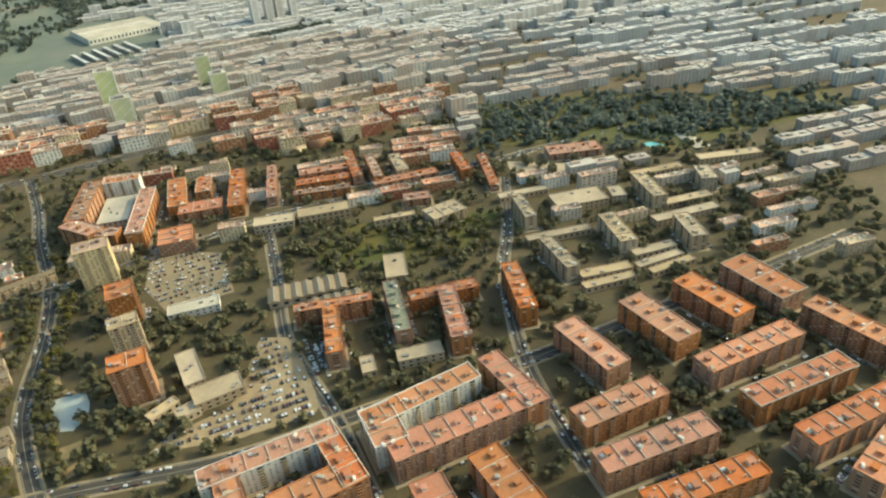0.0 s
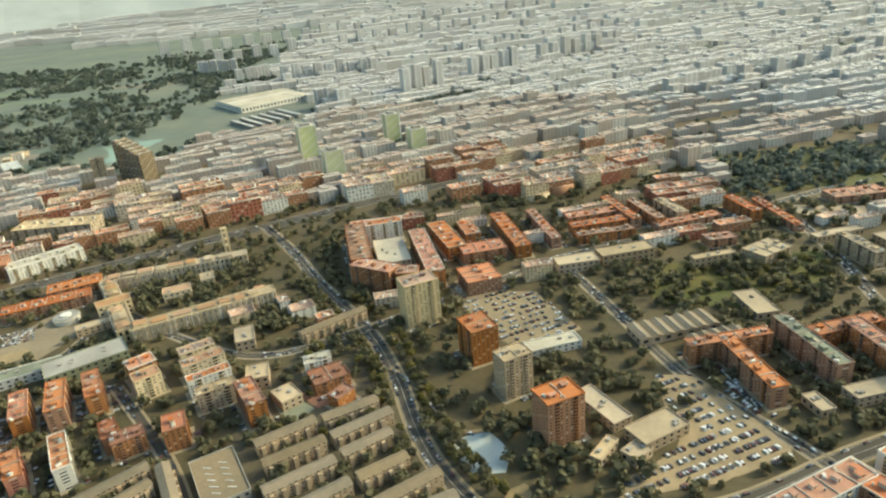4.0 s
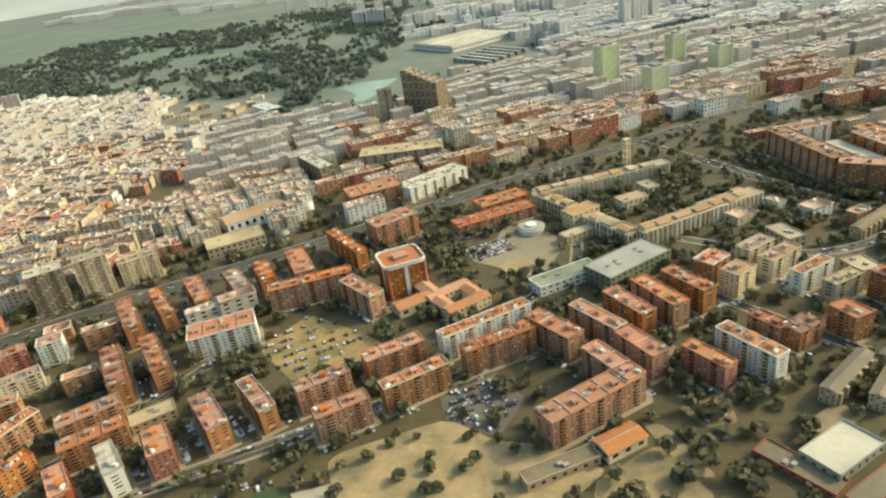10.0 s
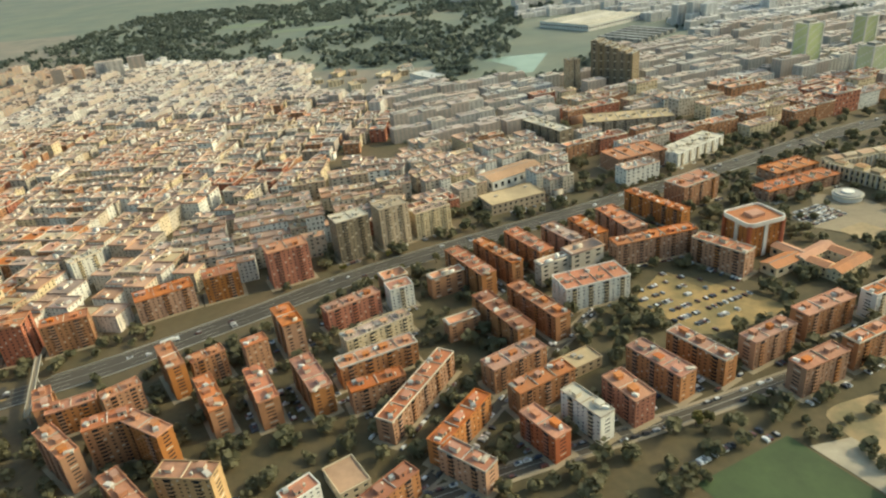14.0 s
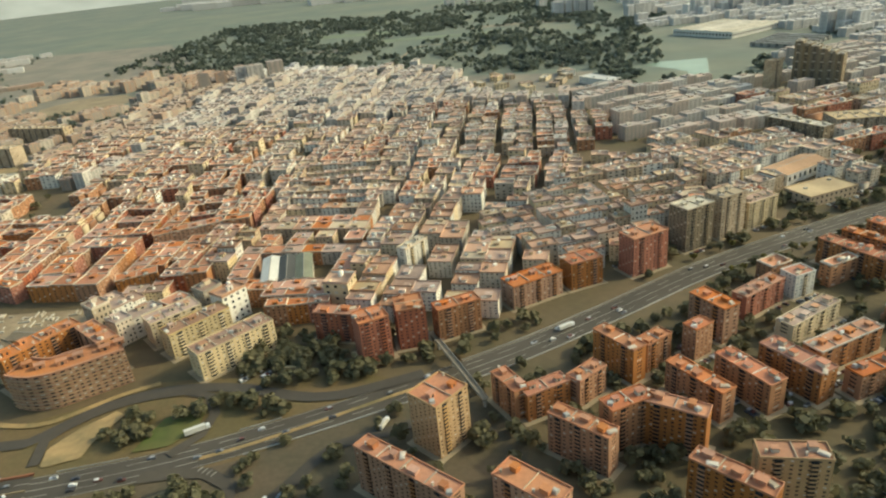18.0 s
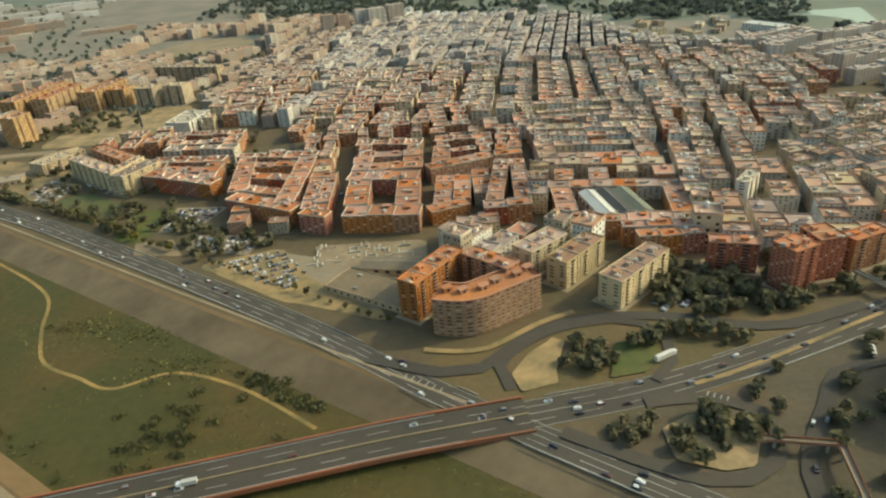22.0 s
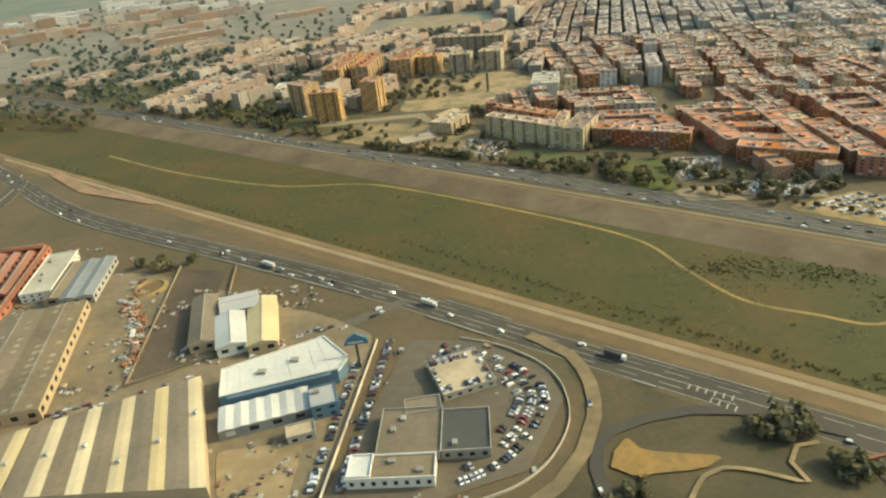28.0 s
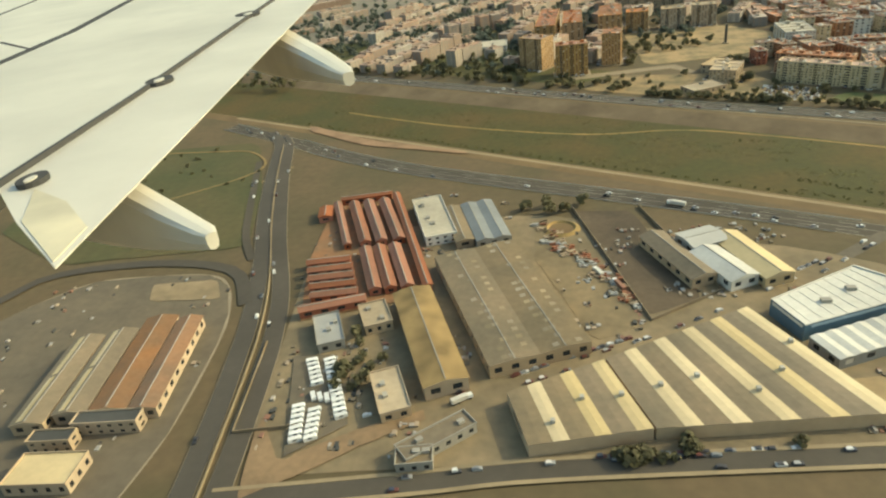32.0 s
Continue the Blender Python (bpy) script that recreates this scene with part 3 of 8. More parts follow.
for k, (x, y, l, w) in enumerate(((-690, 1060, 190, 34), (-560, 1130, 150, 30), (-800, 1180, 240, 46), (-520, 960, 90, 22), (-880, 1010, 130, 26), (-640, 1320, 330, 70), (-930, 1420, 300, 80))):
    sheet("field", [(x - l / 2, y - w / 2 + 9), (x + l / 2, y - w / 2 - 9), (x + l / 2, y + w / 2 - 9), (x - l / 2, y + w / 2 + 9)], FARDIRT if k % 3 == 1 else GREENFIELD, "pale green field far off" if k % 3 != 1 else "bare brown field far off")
sheet("pond", [(-462, 698), (-444, 708), (-398, 708), (-409, 668), (-421, 626), (-441, 621), (-433, 648), (-446, 676)], PONDWATER, "pale green park pond", "pond")
road([(-738, 781), (-718, 905), (-703, 973), (-638, 972)], 5.0, mat=PAVING, lines=False, kerb=False, claim=False, label="pale road round a far enclosure")
road([(-638, 972), (-642, 945), (-700, 930)], 3.0, mat=PAVING, lines=False, kerb=False, claim=False, label="pale road round a far enclosure")
road([(-750, 788), (-733, 806), (-708, 797), (-711, 772)], 4.0, mat=PAVING, lines=False, kerb=False, claim=False, label="pale winding park road")
road([(-545, 700), (-531, 764), (-522, 830), (-504, 861), (-480, 856), (-462, 836)], 3.2, mat=PAVING, lines=False, kerb=False, claim=False, label="pale curved park road")
sheet("round_track", [(-1110, 735), (-1085, 700), (-1045, 690), (-1010, 715), (-1005, 760), (-1040, 790), (-1090, 780)], PAVING, "pale looping roundabout roads far off")

# the trodden path through the river bed, and dirt tracks
def track(pts, wide, z, mat=SAND, name="path", label="pale trodden dirt path", ob_z=None):
    sh = Shape()
    strip(sh, smooth_line(pts, 3), wide / 2, -wide / 2, z)
    return tagged(new(name, sh.mesh(name, mat)), label, "path", kind="structure")


def bed(x, y):
    """The place in the sunk river bed that shows where (x, y) lies at ground level, seen from the south, high up."""
    x, y = x + 0.1, y + 4.6
    s, n = x * RD[0] + y * RD[1], min(x * RN[0] + y * RN[1], -286.5)
    return river(s, n)[:2]


track([bed(*p) for p in [(-1224, 374), (-1161, 334), (-1097, 305), (-1054, 300), (-1024, 291), (-975, 261), (-936, 228), (-922, 202), (-910, 183), (-893, 174), (-879, 168), (-862, 175), (-837, 166), (-811, 148)]], 1.3, -2.57)
track([river(s, -352)[:2] for s in range(-1300, -640, 30)], 2.2, 0.05, PAVING, "track", "pale gravel track along the bank")
track([river(s, -267)[:2] for s in range(-1300, -700, 30)], 1.0, 0.06, PAVING, "track", "pale concrete edge of the bank")
track([(-1300, 300), (-1262, 296), (-1248, 285), (-1246, 270)], 2.4, 0.06)
track([(-1262, 262), (-1240, 275), (-1232, 290)], 1.4, 0.065)

road([(-1194, 94), (-1150, 98), (-1120, 101), (-1037, 103.5), (-1007, 103.5), (-985, 104)], 4.6, lines=False)
sheet("tyre_marked_sand", [(-1251.5, 186.5), (-1229, 187.5), (-1223, 175), (-1247.7, 175.6)], PALEDUST, "pale sand patterned by tyre tracks")
track([(-1292, 176), (-1276, 190), (-1255, 192), (-1233, 190.6), (-1223.7, 183), (-1217.3, 167), (-1214.5, 150), (-1213.2, 115), (-1216.6, 90)], 1.1, 0.13, PAVING, "kerb_strip", "pale concrete edge round the works yard")
# slip roads, loops and islands at the junctions
def slip(pts, wide, label="worn asphalt slip road", mat=None):
    return road(pts, wide, "slip_road", mat, label, lines=False, kerb=False)


sheet("junction_ground", [(-770, 150), (-782, 178), (-757, 190), (-735, 203), (-660, 200), (-640, 190), (-700, 160), (-740, 152)], paint("dry_verge", (0.098, 0.078, 0.036), vary=0.45, second=(0.125, 0.088, 0.045)), "dry brown verge at the junction", z=0.008)
sheet("junction_ground", [(-735, 150), (-700, 160), (-640, 190), (-610, 180), (-620, 130), (-690, 110), (-735, 128)], paint("shaded_verge", (0.09, 0.072, 0.036), vary=0.45, second=(0.12, 0.085, 0.045)), "brown earth and dry grass below the avenue", z=0.012)
sheet("junction_ground", [(-966.6, 157), (-905, 120), (-880, 96), (-965, 96), (-975, 108), (-961, 135)], paint("worn_verge", (0.06, 0.05, 0.02), vary=0.5, second=(0.092, 0.067, 0.029)), "worn brown verge inside the loop road", z=0.016)
slip([(-800, 180), (-791, 176.6), (-777.3, 171.8), (-765.7, 173), (-757, 181.7), (-748, 190), (-734.8, 196), (-720, 197.6), (-703, 195.7), (-687, 190.6), (-671.5, 189.5), (-645, 199)], 4.6)
slip([(-757, 163), (-759.9, 173.5), (-752.7, 183.7), (-741.5, 191.5), (-724, 195.5), (-714.3, 192.4), (-709.6, 183), (-710.4, 173.5), (-717, 165)], 3.4)
slip([(-722, 156), (-714.8, 157), (-702.5, 157), (-694.3, 152), (-692.3, 143), (-696.5, 134), (-705, 129), (-714, 129.3), (-727, 135.5), (-745, 146)], 4.2)
slip([(-640, 178), (-653, 171), (-668, 166), (-677, 152.7), (-685, 141), (-690.5, 130), (-692, 112)], 4.0)
slip([(-905, 127), (-919, 133.2), (-928.4, 135.9), (-938.7, 136.3), (-949.7, 133.9), (-958.3, 129.8), (-961.8, 124.4), (-962.9, 118.4), (-961.6, 110), (-957, 97)], 3.0)
slip([(-976, 170), (-972, 166.7), (-964.8, 159.7), (-960.9, 147.4), (-961.4, 134.7), (-965, 123.6), (-971.3, 113.7), (-980, 106), (-1000, 102)], 3.6, "dusty brown service road round the dealer", DUST)
slip([(-1260, 345), (-1249, 325), (-1241, 289), (-1230.4, 243.7), (-1216.4, 195.9), (-1209, 164.4), (-1205, 137.3), (-1202.6, 115.9), (-1200, 85), (-1199, 60)], 5.6, "worn asphalt main road, one carriageway")
slip([(-1252, 338), (-1243, 319.9), (-1232, 273.9), (-1216.2, 217), (-1203.2, 176.6), (-1198, 152.1), (-1195.6, 132.1), (-1194, 113.7), (-1192, 85), (-1191, 60)], 5.6, "worn asphalt main road, one carriageway")
slip([(-1330, 150), (-1306.4, 181), (-1300, 193.6), (-1285.5, 199.8), (-1257.5, 201.5), (-1234, 197.2), (-1221.5, 188.9), (-1213, 170.9)], 4.6)
slip([(-1252, 300), (-1247.5, 283), (-1239, 250.6), (-1230, 218.8), (-1221, 200)], 3.0)
for pts, off in (([(-1260, 345), (-1249, 325), (-1241, 289), (-1230.4, 243.7), (-1216.4, 195.9), (-1209, 164.4), (-1205, 137.3), (-1202.6, 115.9), (-1200, 85), (-1199, 60)], (2.75, -2.75)),
                 ([(-1252, 338), (-1243, 319.9), (-1232, 273.9), (-1216.2, 217), (-1203.2, 176.6), (-1198, 152.1), (-1195.6, 132.1), (-1194, 113.7), (-1192, 85), (-1191, 60)], (2.75, -2.75))):
    for o in off:
        track(offsets(smooth_line(pts, 6), o), 0.45, 0.33, PAVING, "kerb_strip", "pale concrete road edge")
rail = thing("median_barrier", 0, 0, 0, "pale concrete median barrier of the main road", "barrier")
sh = Shape()
ml = smooth_line([(-1246, 322), (-1237, 282), (-1224, 232), (-1210.5, 188), (-1203.8, 158.5), (-1200.6, 135), (-1198.8, 115), (-1196, 85)], 5)
strip(sh, ml, 0.2, -0.2, 0.75)
for o in (0.2, -0.2):
    e = offsets(ml, o)
    for p, q in zip(e, e[1:]):
        sh.quad((*p, 0.0), (*q, 0.0), (*q, 0.75), (*p, 0.75))
part("beam", sh, [PAVING], rail)
sheet("sand_bed", [(-754, 162), (-756.8, 169.5), (-752, 178.5), (-743.8, 186.7), (-739.7, 184.9), (-743.6, 172.6), (-743.6, 165)], SAND, "bare sand inside the slip road")
sheet("lawn", [(-724.8, 183), (-713, 187), (-712.5, 176), (-718.5, 169), (-729.5, 166.5)], LAWN, "green lawn inside the slip road")
sheet("traffic_island", [(-720, 146), (-712, 151), (-702.4, 149.5), (-697.6, 141.3), (-701.6, 133), (-708.6, 131.5), (-719, 135)], SAND, "sandy roundabout island with dark trees")
track([(-783, 183), (-772, 181.5), (-764, 182.5), (-756.5, 187.5), (-746, 195.5), (-735, 201)], 2.2, LEVEL[0] + 0.012, SAND, "pavement", "sandy pavement in front of the corner building")
sheet("bare_earth", [(-958.5, 123.4), (-954.7, 127.8), (-951.7, 123.3), (-935, 121), (-939.5, 118), (-954, 115.8), (-959.5, 118.4)], paint("ochre_earth", (0.34, 0.215, 0.085), vary=0.5, coarse=0.12, second=(0.2, 0.14, 0.065)), "bare ochre earth inside the loop road")
sheet("bare_earth", [(-1240, 352), (-1200, 318), (-1150, 291), (-1149, 288), (-1200, 310), (-1236, 340)], paint("rusty_earth", (0.33, 0.19, 0.09), vary=0.4), "strip of rust-brown earth beside the highway")
sheet("caravan_lot", [(-1189, 143), (-1177, 143), (-1168, 116), (-1181, 106)], YARD, "grey asphalt lot full of caravans")
sheet("waste_ground", [(-1191, 120), (-1182, 105), (-1165, 114.5), (-1150, 120), (-1149, 117), (-1162, 110), (-1176, 101), (-1188, 94)], paint("red_brown_earth", (0.26, 0.165, 0.08), vary=0.4), "bare reddish ground beside the main road")
track([(-945.5, 108), (-940.7, 115.6), (-936, 117.9), (-929.3, 116.9), (-920, 113.7), (-921.6, 119.2), (-918.6, 124), (-913.6, 125)], 1.1, LEVEL[0] + 0.03)
track([(-1323, 325), (-1283, 320), (-1263, 316), (-1250, 302), (-1247.5, 290), (-1256, 278), (-1281, 260)], 1.2, LEVEL[0] + 0.03)
med = Shape()
ml = smooth_line([(-707, 163.2), (-695, 167.8), (-676.5, 176.5), (-656, 187), (-641.8, 194)], 4)
strip(med, ml, 0.7, -0.7, 0.26)
tagged(new("median", med.mesh("median", SAND)), "sandy median strip of the avenue", "median", kind="structure")
marks = Shape()
for (x0, y0), (x1, y1), n in (((-938, 145.2), (-927, 139.5), 6), ((-934, 140), (-927.5, 135.5), 4), ((-789, 171), (-776, 163), 6), ((-706, 159), (-700, 156), 4)):
    for k in range(n):
        t = (k + 0.5) / n
        x, y = x0 + (x1 - x0) * t, y0 + (y1 - y0) * t
        for sx in (-1, 1):
            marks.quad((x, y, 0.42), (x + 0.35, y - 0.2, 0.42), (x + 1.1 * 0.5 + sx * 0.5, y + sx * 0.9, 0.42), (x + 0.2 + sx * 0.5, y + sx * 0.9 + 0.15, 0.42))
tagged(new("road_chevrons", marks.mesh("road_chevrons", LINE)), "worn white chevrons on the asphalt", "road marking", kind="structure")

# the motorway bridge over the channel
bridge = thing("bridge", 0, 0, 0, "long motorway bridge with rust-red edge beams", "bridge", kind="structure")
bl = smooth_line([(-905, 113), (-829, 134), (-789, 145), (-753, 153)])
for name, lab, o0, o1, z0, z1, mat in (("deck", "grey road deck", 6.2, -6.2, 0.06, 0.2, ASPHALT), ("edge_beam", "rust-red parapet beam", 6.9, 6.3, 0.0, 0.8, REDTILE),
                                       ("edge_beam", "rust-red parapet beam", -6.3, -6.9, 0.0, 0.8, REDTILE), ("median_barrier", "pale median barrier", 0.2, -0.2, 0.2, 0.6, PAVING)):
    sh = Shape()
    a, b = offsets(bl, o0), offsets(bl, o1)
    strip(sh, bl, o0, o1, z1)
    for i in range(len(bl) - 1):
        sh.quad((*b[i], z0 - 0.6), (*b[i + 1], z0 - 0.6), (*b[i + 1], z1), (*b[i], z1))
        sh.quad((*a[i + 1], z0 - 0.6), (*a[i], z0 - 0.6), (*a[i], z1), (*a[i + 1], z1))
    part(name, sh, [mat], bridge, lab)
for i in range(2, len(bl) - 2, 4):
    sh = Shape()
    sh.box(bl[i][0] - 0.7, bl[i][1] - 4, -2.7, bl[i][0] + 0.7, bl[i][1] + 4, 0.1)
    part("pier", sh, [GREY], bridge)
mk = Shape()
for off in (-3.2, 3.2):
    for i in range(0, len(bl) - 1, 2):
        strip(mk, bl[i:i + 2], off + 0.08, off - 0.08, 0.215)
part("road_marking", mk, [LINE], bridge)

# steel guard rails along the carriageways
for line, wide, z in [q for q in LANES if q[1] >= 9]:
    ob = thing("guard_rail", 0, 0, 0, "pale steel guard rails along the carriageway", "guard rail", kind="structure")
    for side in (-1, 1):
        sh = Shape()
        a, b = (offsets(line, side * (wide / 2 + 0.35) + o) for o in (0.07, -0.07))
        cross = [p for l, w, _ in LANES if l is not line for p in l]
        for k in range(len(line) - 1):
            if any(math.dist(a[k], p) < 8 or math.dist(a[k + 1], p) < 8 for p in cross):
                continue
            sh.quad((*b[k], 0.5), (*b[k + 1], 0.5), (*a[k + 1], 0.5), (*a[k], 0.5))
            for e in (a, b):
                sh.quad((*e[k], 0.2), (*e[k + 1], 0.2), (*e[k + 1], 0.5), (*e[k], 0.5))
        part("rail", sh, [METAL], ob)

# footbridge over the avenue
foot = thing("footbridge", -633, 197, 115, "pale concrete footbridge across the avenue", "footbridge")
sh = Shape()
sh.box(-19, -0.9, 3.0, 19, 0.9, 3.3, floor=True)
part("walkway", sh, [PAVING], foot)
for s in (-1, 1):
    sh = Shape()
    sh.box(-19, s * 0.9 - 0.06, 3.3, 19, s * 0.9 + 0.06, 3.9)
    part("railing", sh, [GREY], foot)
for u in (-18, -6, 6, 18):
    sh = Shape()
    sh.box(u - 0.4, -0.4, 0, u + 0.4, 0.4, 3.0)
    part("pier", sh, [GREY], foot)

# rust-red footbridge that winds down beside the avenue
ramp_bridge = thing("footbridge", 0, 0, 0, "narrow rust-red steel footbridge winding over the slip roads", "footbridge")
rb = [(-698.0, 138.9), (-681.4, 136.5), (-683.6, 120.6)]
for (x0, y0), (x1, y1) in zip(rb, rb[1:]):
    sh = Shape()
    strip(sh, [(x0, y0), (x1, y1)], 0.8, -0.8, 3.0)
    part("walkway", sh, [PAVING], ramp_bridge)
    for o in (0.85, -0.85):
        sh = Shape()
        e0, e1 = offsets([(x0, y0), (x1, y1)], o)
        i0, i1 = offsets([(x0, y0), (x1, y1)], o * 0.93)
        ccw = [e0, e1, i1, i0] if o < 0 else [i0, i1, e1, e0]
        sh.solid(ccw, 2.7, 3.6, floor=True)
        part("railing", sh, [REDTILE], ramp_bridge, "rust-red railing")
    for t in (0.15, 0.85):
        sh = Shape()
        px, py = x0 + (x1 - x0) * t, y0 + (y1 - y0) * t
        sh.box(px - 0.3, py - 0.3, 0, px + 0.3, py + 0.3, 2.98)
        part("pier", sh, [GREY], ramp_bridge)

# ---- houses ----
STYLE = {"brick": (BRICK, TERRACOTTA, "orange-brown brick", "terracotta roof terraces"), "mixed": (WHITE, TERRACOTTA, "whitish rendered", "terracotta roof terraces"),
         "tan": (TAN, TANROOF, "tan rendered", "sandy gravel roof"), "green": (BRICK, GREENROOF, "brown brick", "weathered green roof"),
         "white": (WHITE, PALEROOF, "white rendered", "pale gravel roof"), "yellow": (YELLOW, PINKROOF, "yellow rendered", "pinkish roof terraces"),
         "cream": (CREAM, PINKROOF, "cream rendered", "pinkish roof terraces"), "orange": (BRICK, ORANGEROOF, "brown brick", "bright terracotta roof terraces"),
         "dred": (REDBRICK, TERRACOTTA, "dark red brick", "terracotta roof terraces"), "redroof": (BRICK, REDTILE, "brown brick", "red tiled roof"),
         "tower2": (YBRICK, TERRACOTTA, "yellowish-brown brick", "terracotta roof terraces"), "dim": (DULLROOF, PALEROOF, "dull brown", "pale gravel roof"), "grey": (GREY, METAL, "grey concrete", "grey sheet roof")}


def walls(long, wide, high, storey=1.25, bay=1.9, sill=0.32, head=0.22, side=0.30, deep=0.14, blank=False):
    """Four walls with real recessed windows on every storey."""
    sh = Shape()
    n = max(1, round(high / storey))
    fh = high / n
    for k in range(4):
        span, out = (long, wide / 2) if k % 2 == 0 else (wide, long / 2)
        c, s = ((1, 0), (0, 1), (-1, 0), (0, -1))[k]
        nx, ny = s, -c

        def at(u, z, d=0.0):
            o = out - d
            return (u * c + nx * o, u * s + ny * o, z)

        bays = max(1, round(span / bay))
        if k % 2 and blank:
            bays = max(1, bays // 2)
        w = span / bays
        for i in range(n):
            z0, z1 = i * fh, (i + 1) * fh
            a, b = z0 + fh * sill, z1 - fh * head
            sh.quad(at(-span / 2, z0), at(span / 2, z0), at(span / 2, a), at(-span / 2, a))
            sh.quad(at(-span / 2, b), at(span / 2, b), at(span / 2, z1), at(-span / 2, z1))
            edge = -span / 2
            for j in range(bays):
                u0 = -span / 2 + w * (j + side)
                u1 = -span / 2 + w * (j + 1 - side)
                sh.quad(at(edge, a), at(u0, a), at(u0, b), at(edge, b))
                edge = u1
                sh.quad(at(u0, a, deep), at(u1, a, deep), at(u1, b, deep), at(u0, b, deep), 1 if (i * 7 + j * 3 + k) % 5 else 2)
                sh.quad(at(u0, a), at(u0, a, deep), at(u0, b, deep), at(u0, b))
                sh.quad(at(u1, a, deep), at(u1, a), at(u1, b), at(u1, b, deep))
                sh.quad(at(u0, b, deep), at(u1, b, deep), at(u1, b), at(u0, b))
                sh.quad(at(u0, a), at(u1, a), at(u1, a, deep), at(u0, a, deep))
            sh.quad(at(edge, a), at(span / 2, a), at(span / 2, b), at(edge, b))
    return sh


def terrace(long, wide, high, rim=0.55):
    """A flat roof with a parapet all round: one piece."""
    sh = Shape()
    for a, b, z in ((long / 2 + 0.12, wide / 2 + 0.12, high + 0.002), (long / 2 + 0.12, wide / 2 + 0.12, high + rim),
                    (long / 2 - 0.1, wide / 2 - 0.1, high + rim), (long / 2 - 0.1, wide / 2 - 0.1, high + 0.12)):
        sh.v += [(-a, -b, z), (a, -b, z), (a, b, z), (-a, b, z)]
    for r in range(3):
        for i in range(4):
            j = (i + 1) % 4
            sh.f.append((4 * r + i, 4 * r + j, 4 * r + 4 + j, 4 * r + 4 + i))
            sh.m.append(0)
    sh.f.append((12, 13, 14, 15))
    sh.m.append(1)
    return sh


def hut_mesh(mat, roof):
    sh = Shape()
    sh.box(-1.0, -0.9, 0, 1.0, 0.9, 1.15)
    sh.box(-1.15, -1.05, 1.15, 1.15, 1.05, 1.3, 1, floor=True)
    sh.box(-0.3, -0.92, 0.05, 0.3, -0.9, 0.85, 2)
    return sh.mesh("stair_hut", mat, roof, GLASS)


def balcony_mesh(mat, storeys, fh):
    """A stack of balconies, one above another, in front of tall dark balcony doors; one piece, cut like a comb."""
    sh = Shape()
    prof, slots = [(0.0, 0.1), (-0.04, 0.1)], []
    for i in range(1, storeys):
        z = i * fh
        prof += [(-0.04, z - 0.06), (-0.55, z - 0.06), (-0.55, z + 0.48), (-0.48, z + 0.48), (-0.48, z + 0.05), (-0.04, z + 0.05)]
    top = storeys * fh - 0.1
    prof += [(-0.04, top), (0.0, top)]
    n = len(prof)
    sh.v += [(-0.85, y, z) for y, z in prof] + [(0.85, y, z) for y, z in prof]
    for k in range(n):
        j = (k + 1) % n
        door = prof[k][0] == -0.04 and prof[j][0] == -0.04
        sh.f.append((k, n + k, n + j, j))
        sh.m.append(1 if door else 0)
    sh.f += [tuple(range(n)), tuple(range(2 * n - 1, n - 1, -1))]
    sh.m += [0, 0]
    return sh.mesh("balcony", mat, GLASS)


APRONS = []
HUTS, BALCONIES, CHIMNEY = {}, {}, None
sh = Shape()
sh.box(-0.09, -0.5, 0, 0.09, 0.5, 0.38)
DIVIDER = sh.mesh("dividing_wall", PALE)
TANK = []
for a, b, c, mat in ((0.5, 0.9, 0.7, WHITE), (1.3, 0.7, 0.45, PALE), (0.7, 0.7, 0.9, METAL)):
    sh = Shape()
    sh.box(-a, -b, 0, a, b, c)
    sh.box(-a * 0.7, -b * 0.7, c, a * 0.7, b * 0.7, c + 0.12)
    TANK.append(sh.mesh("water_tank", mat))
rng = random.Random(7)


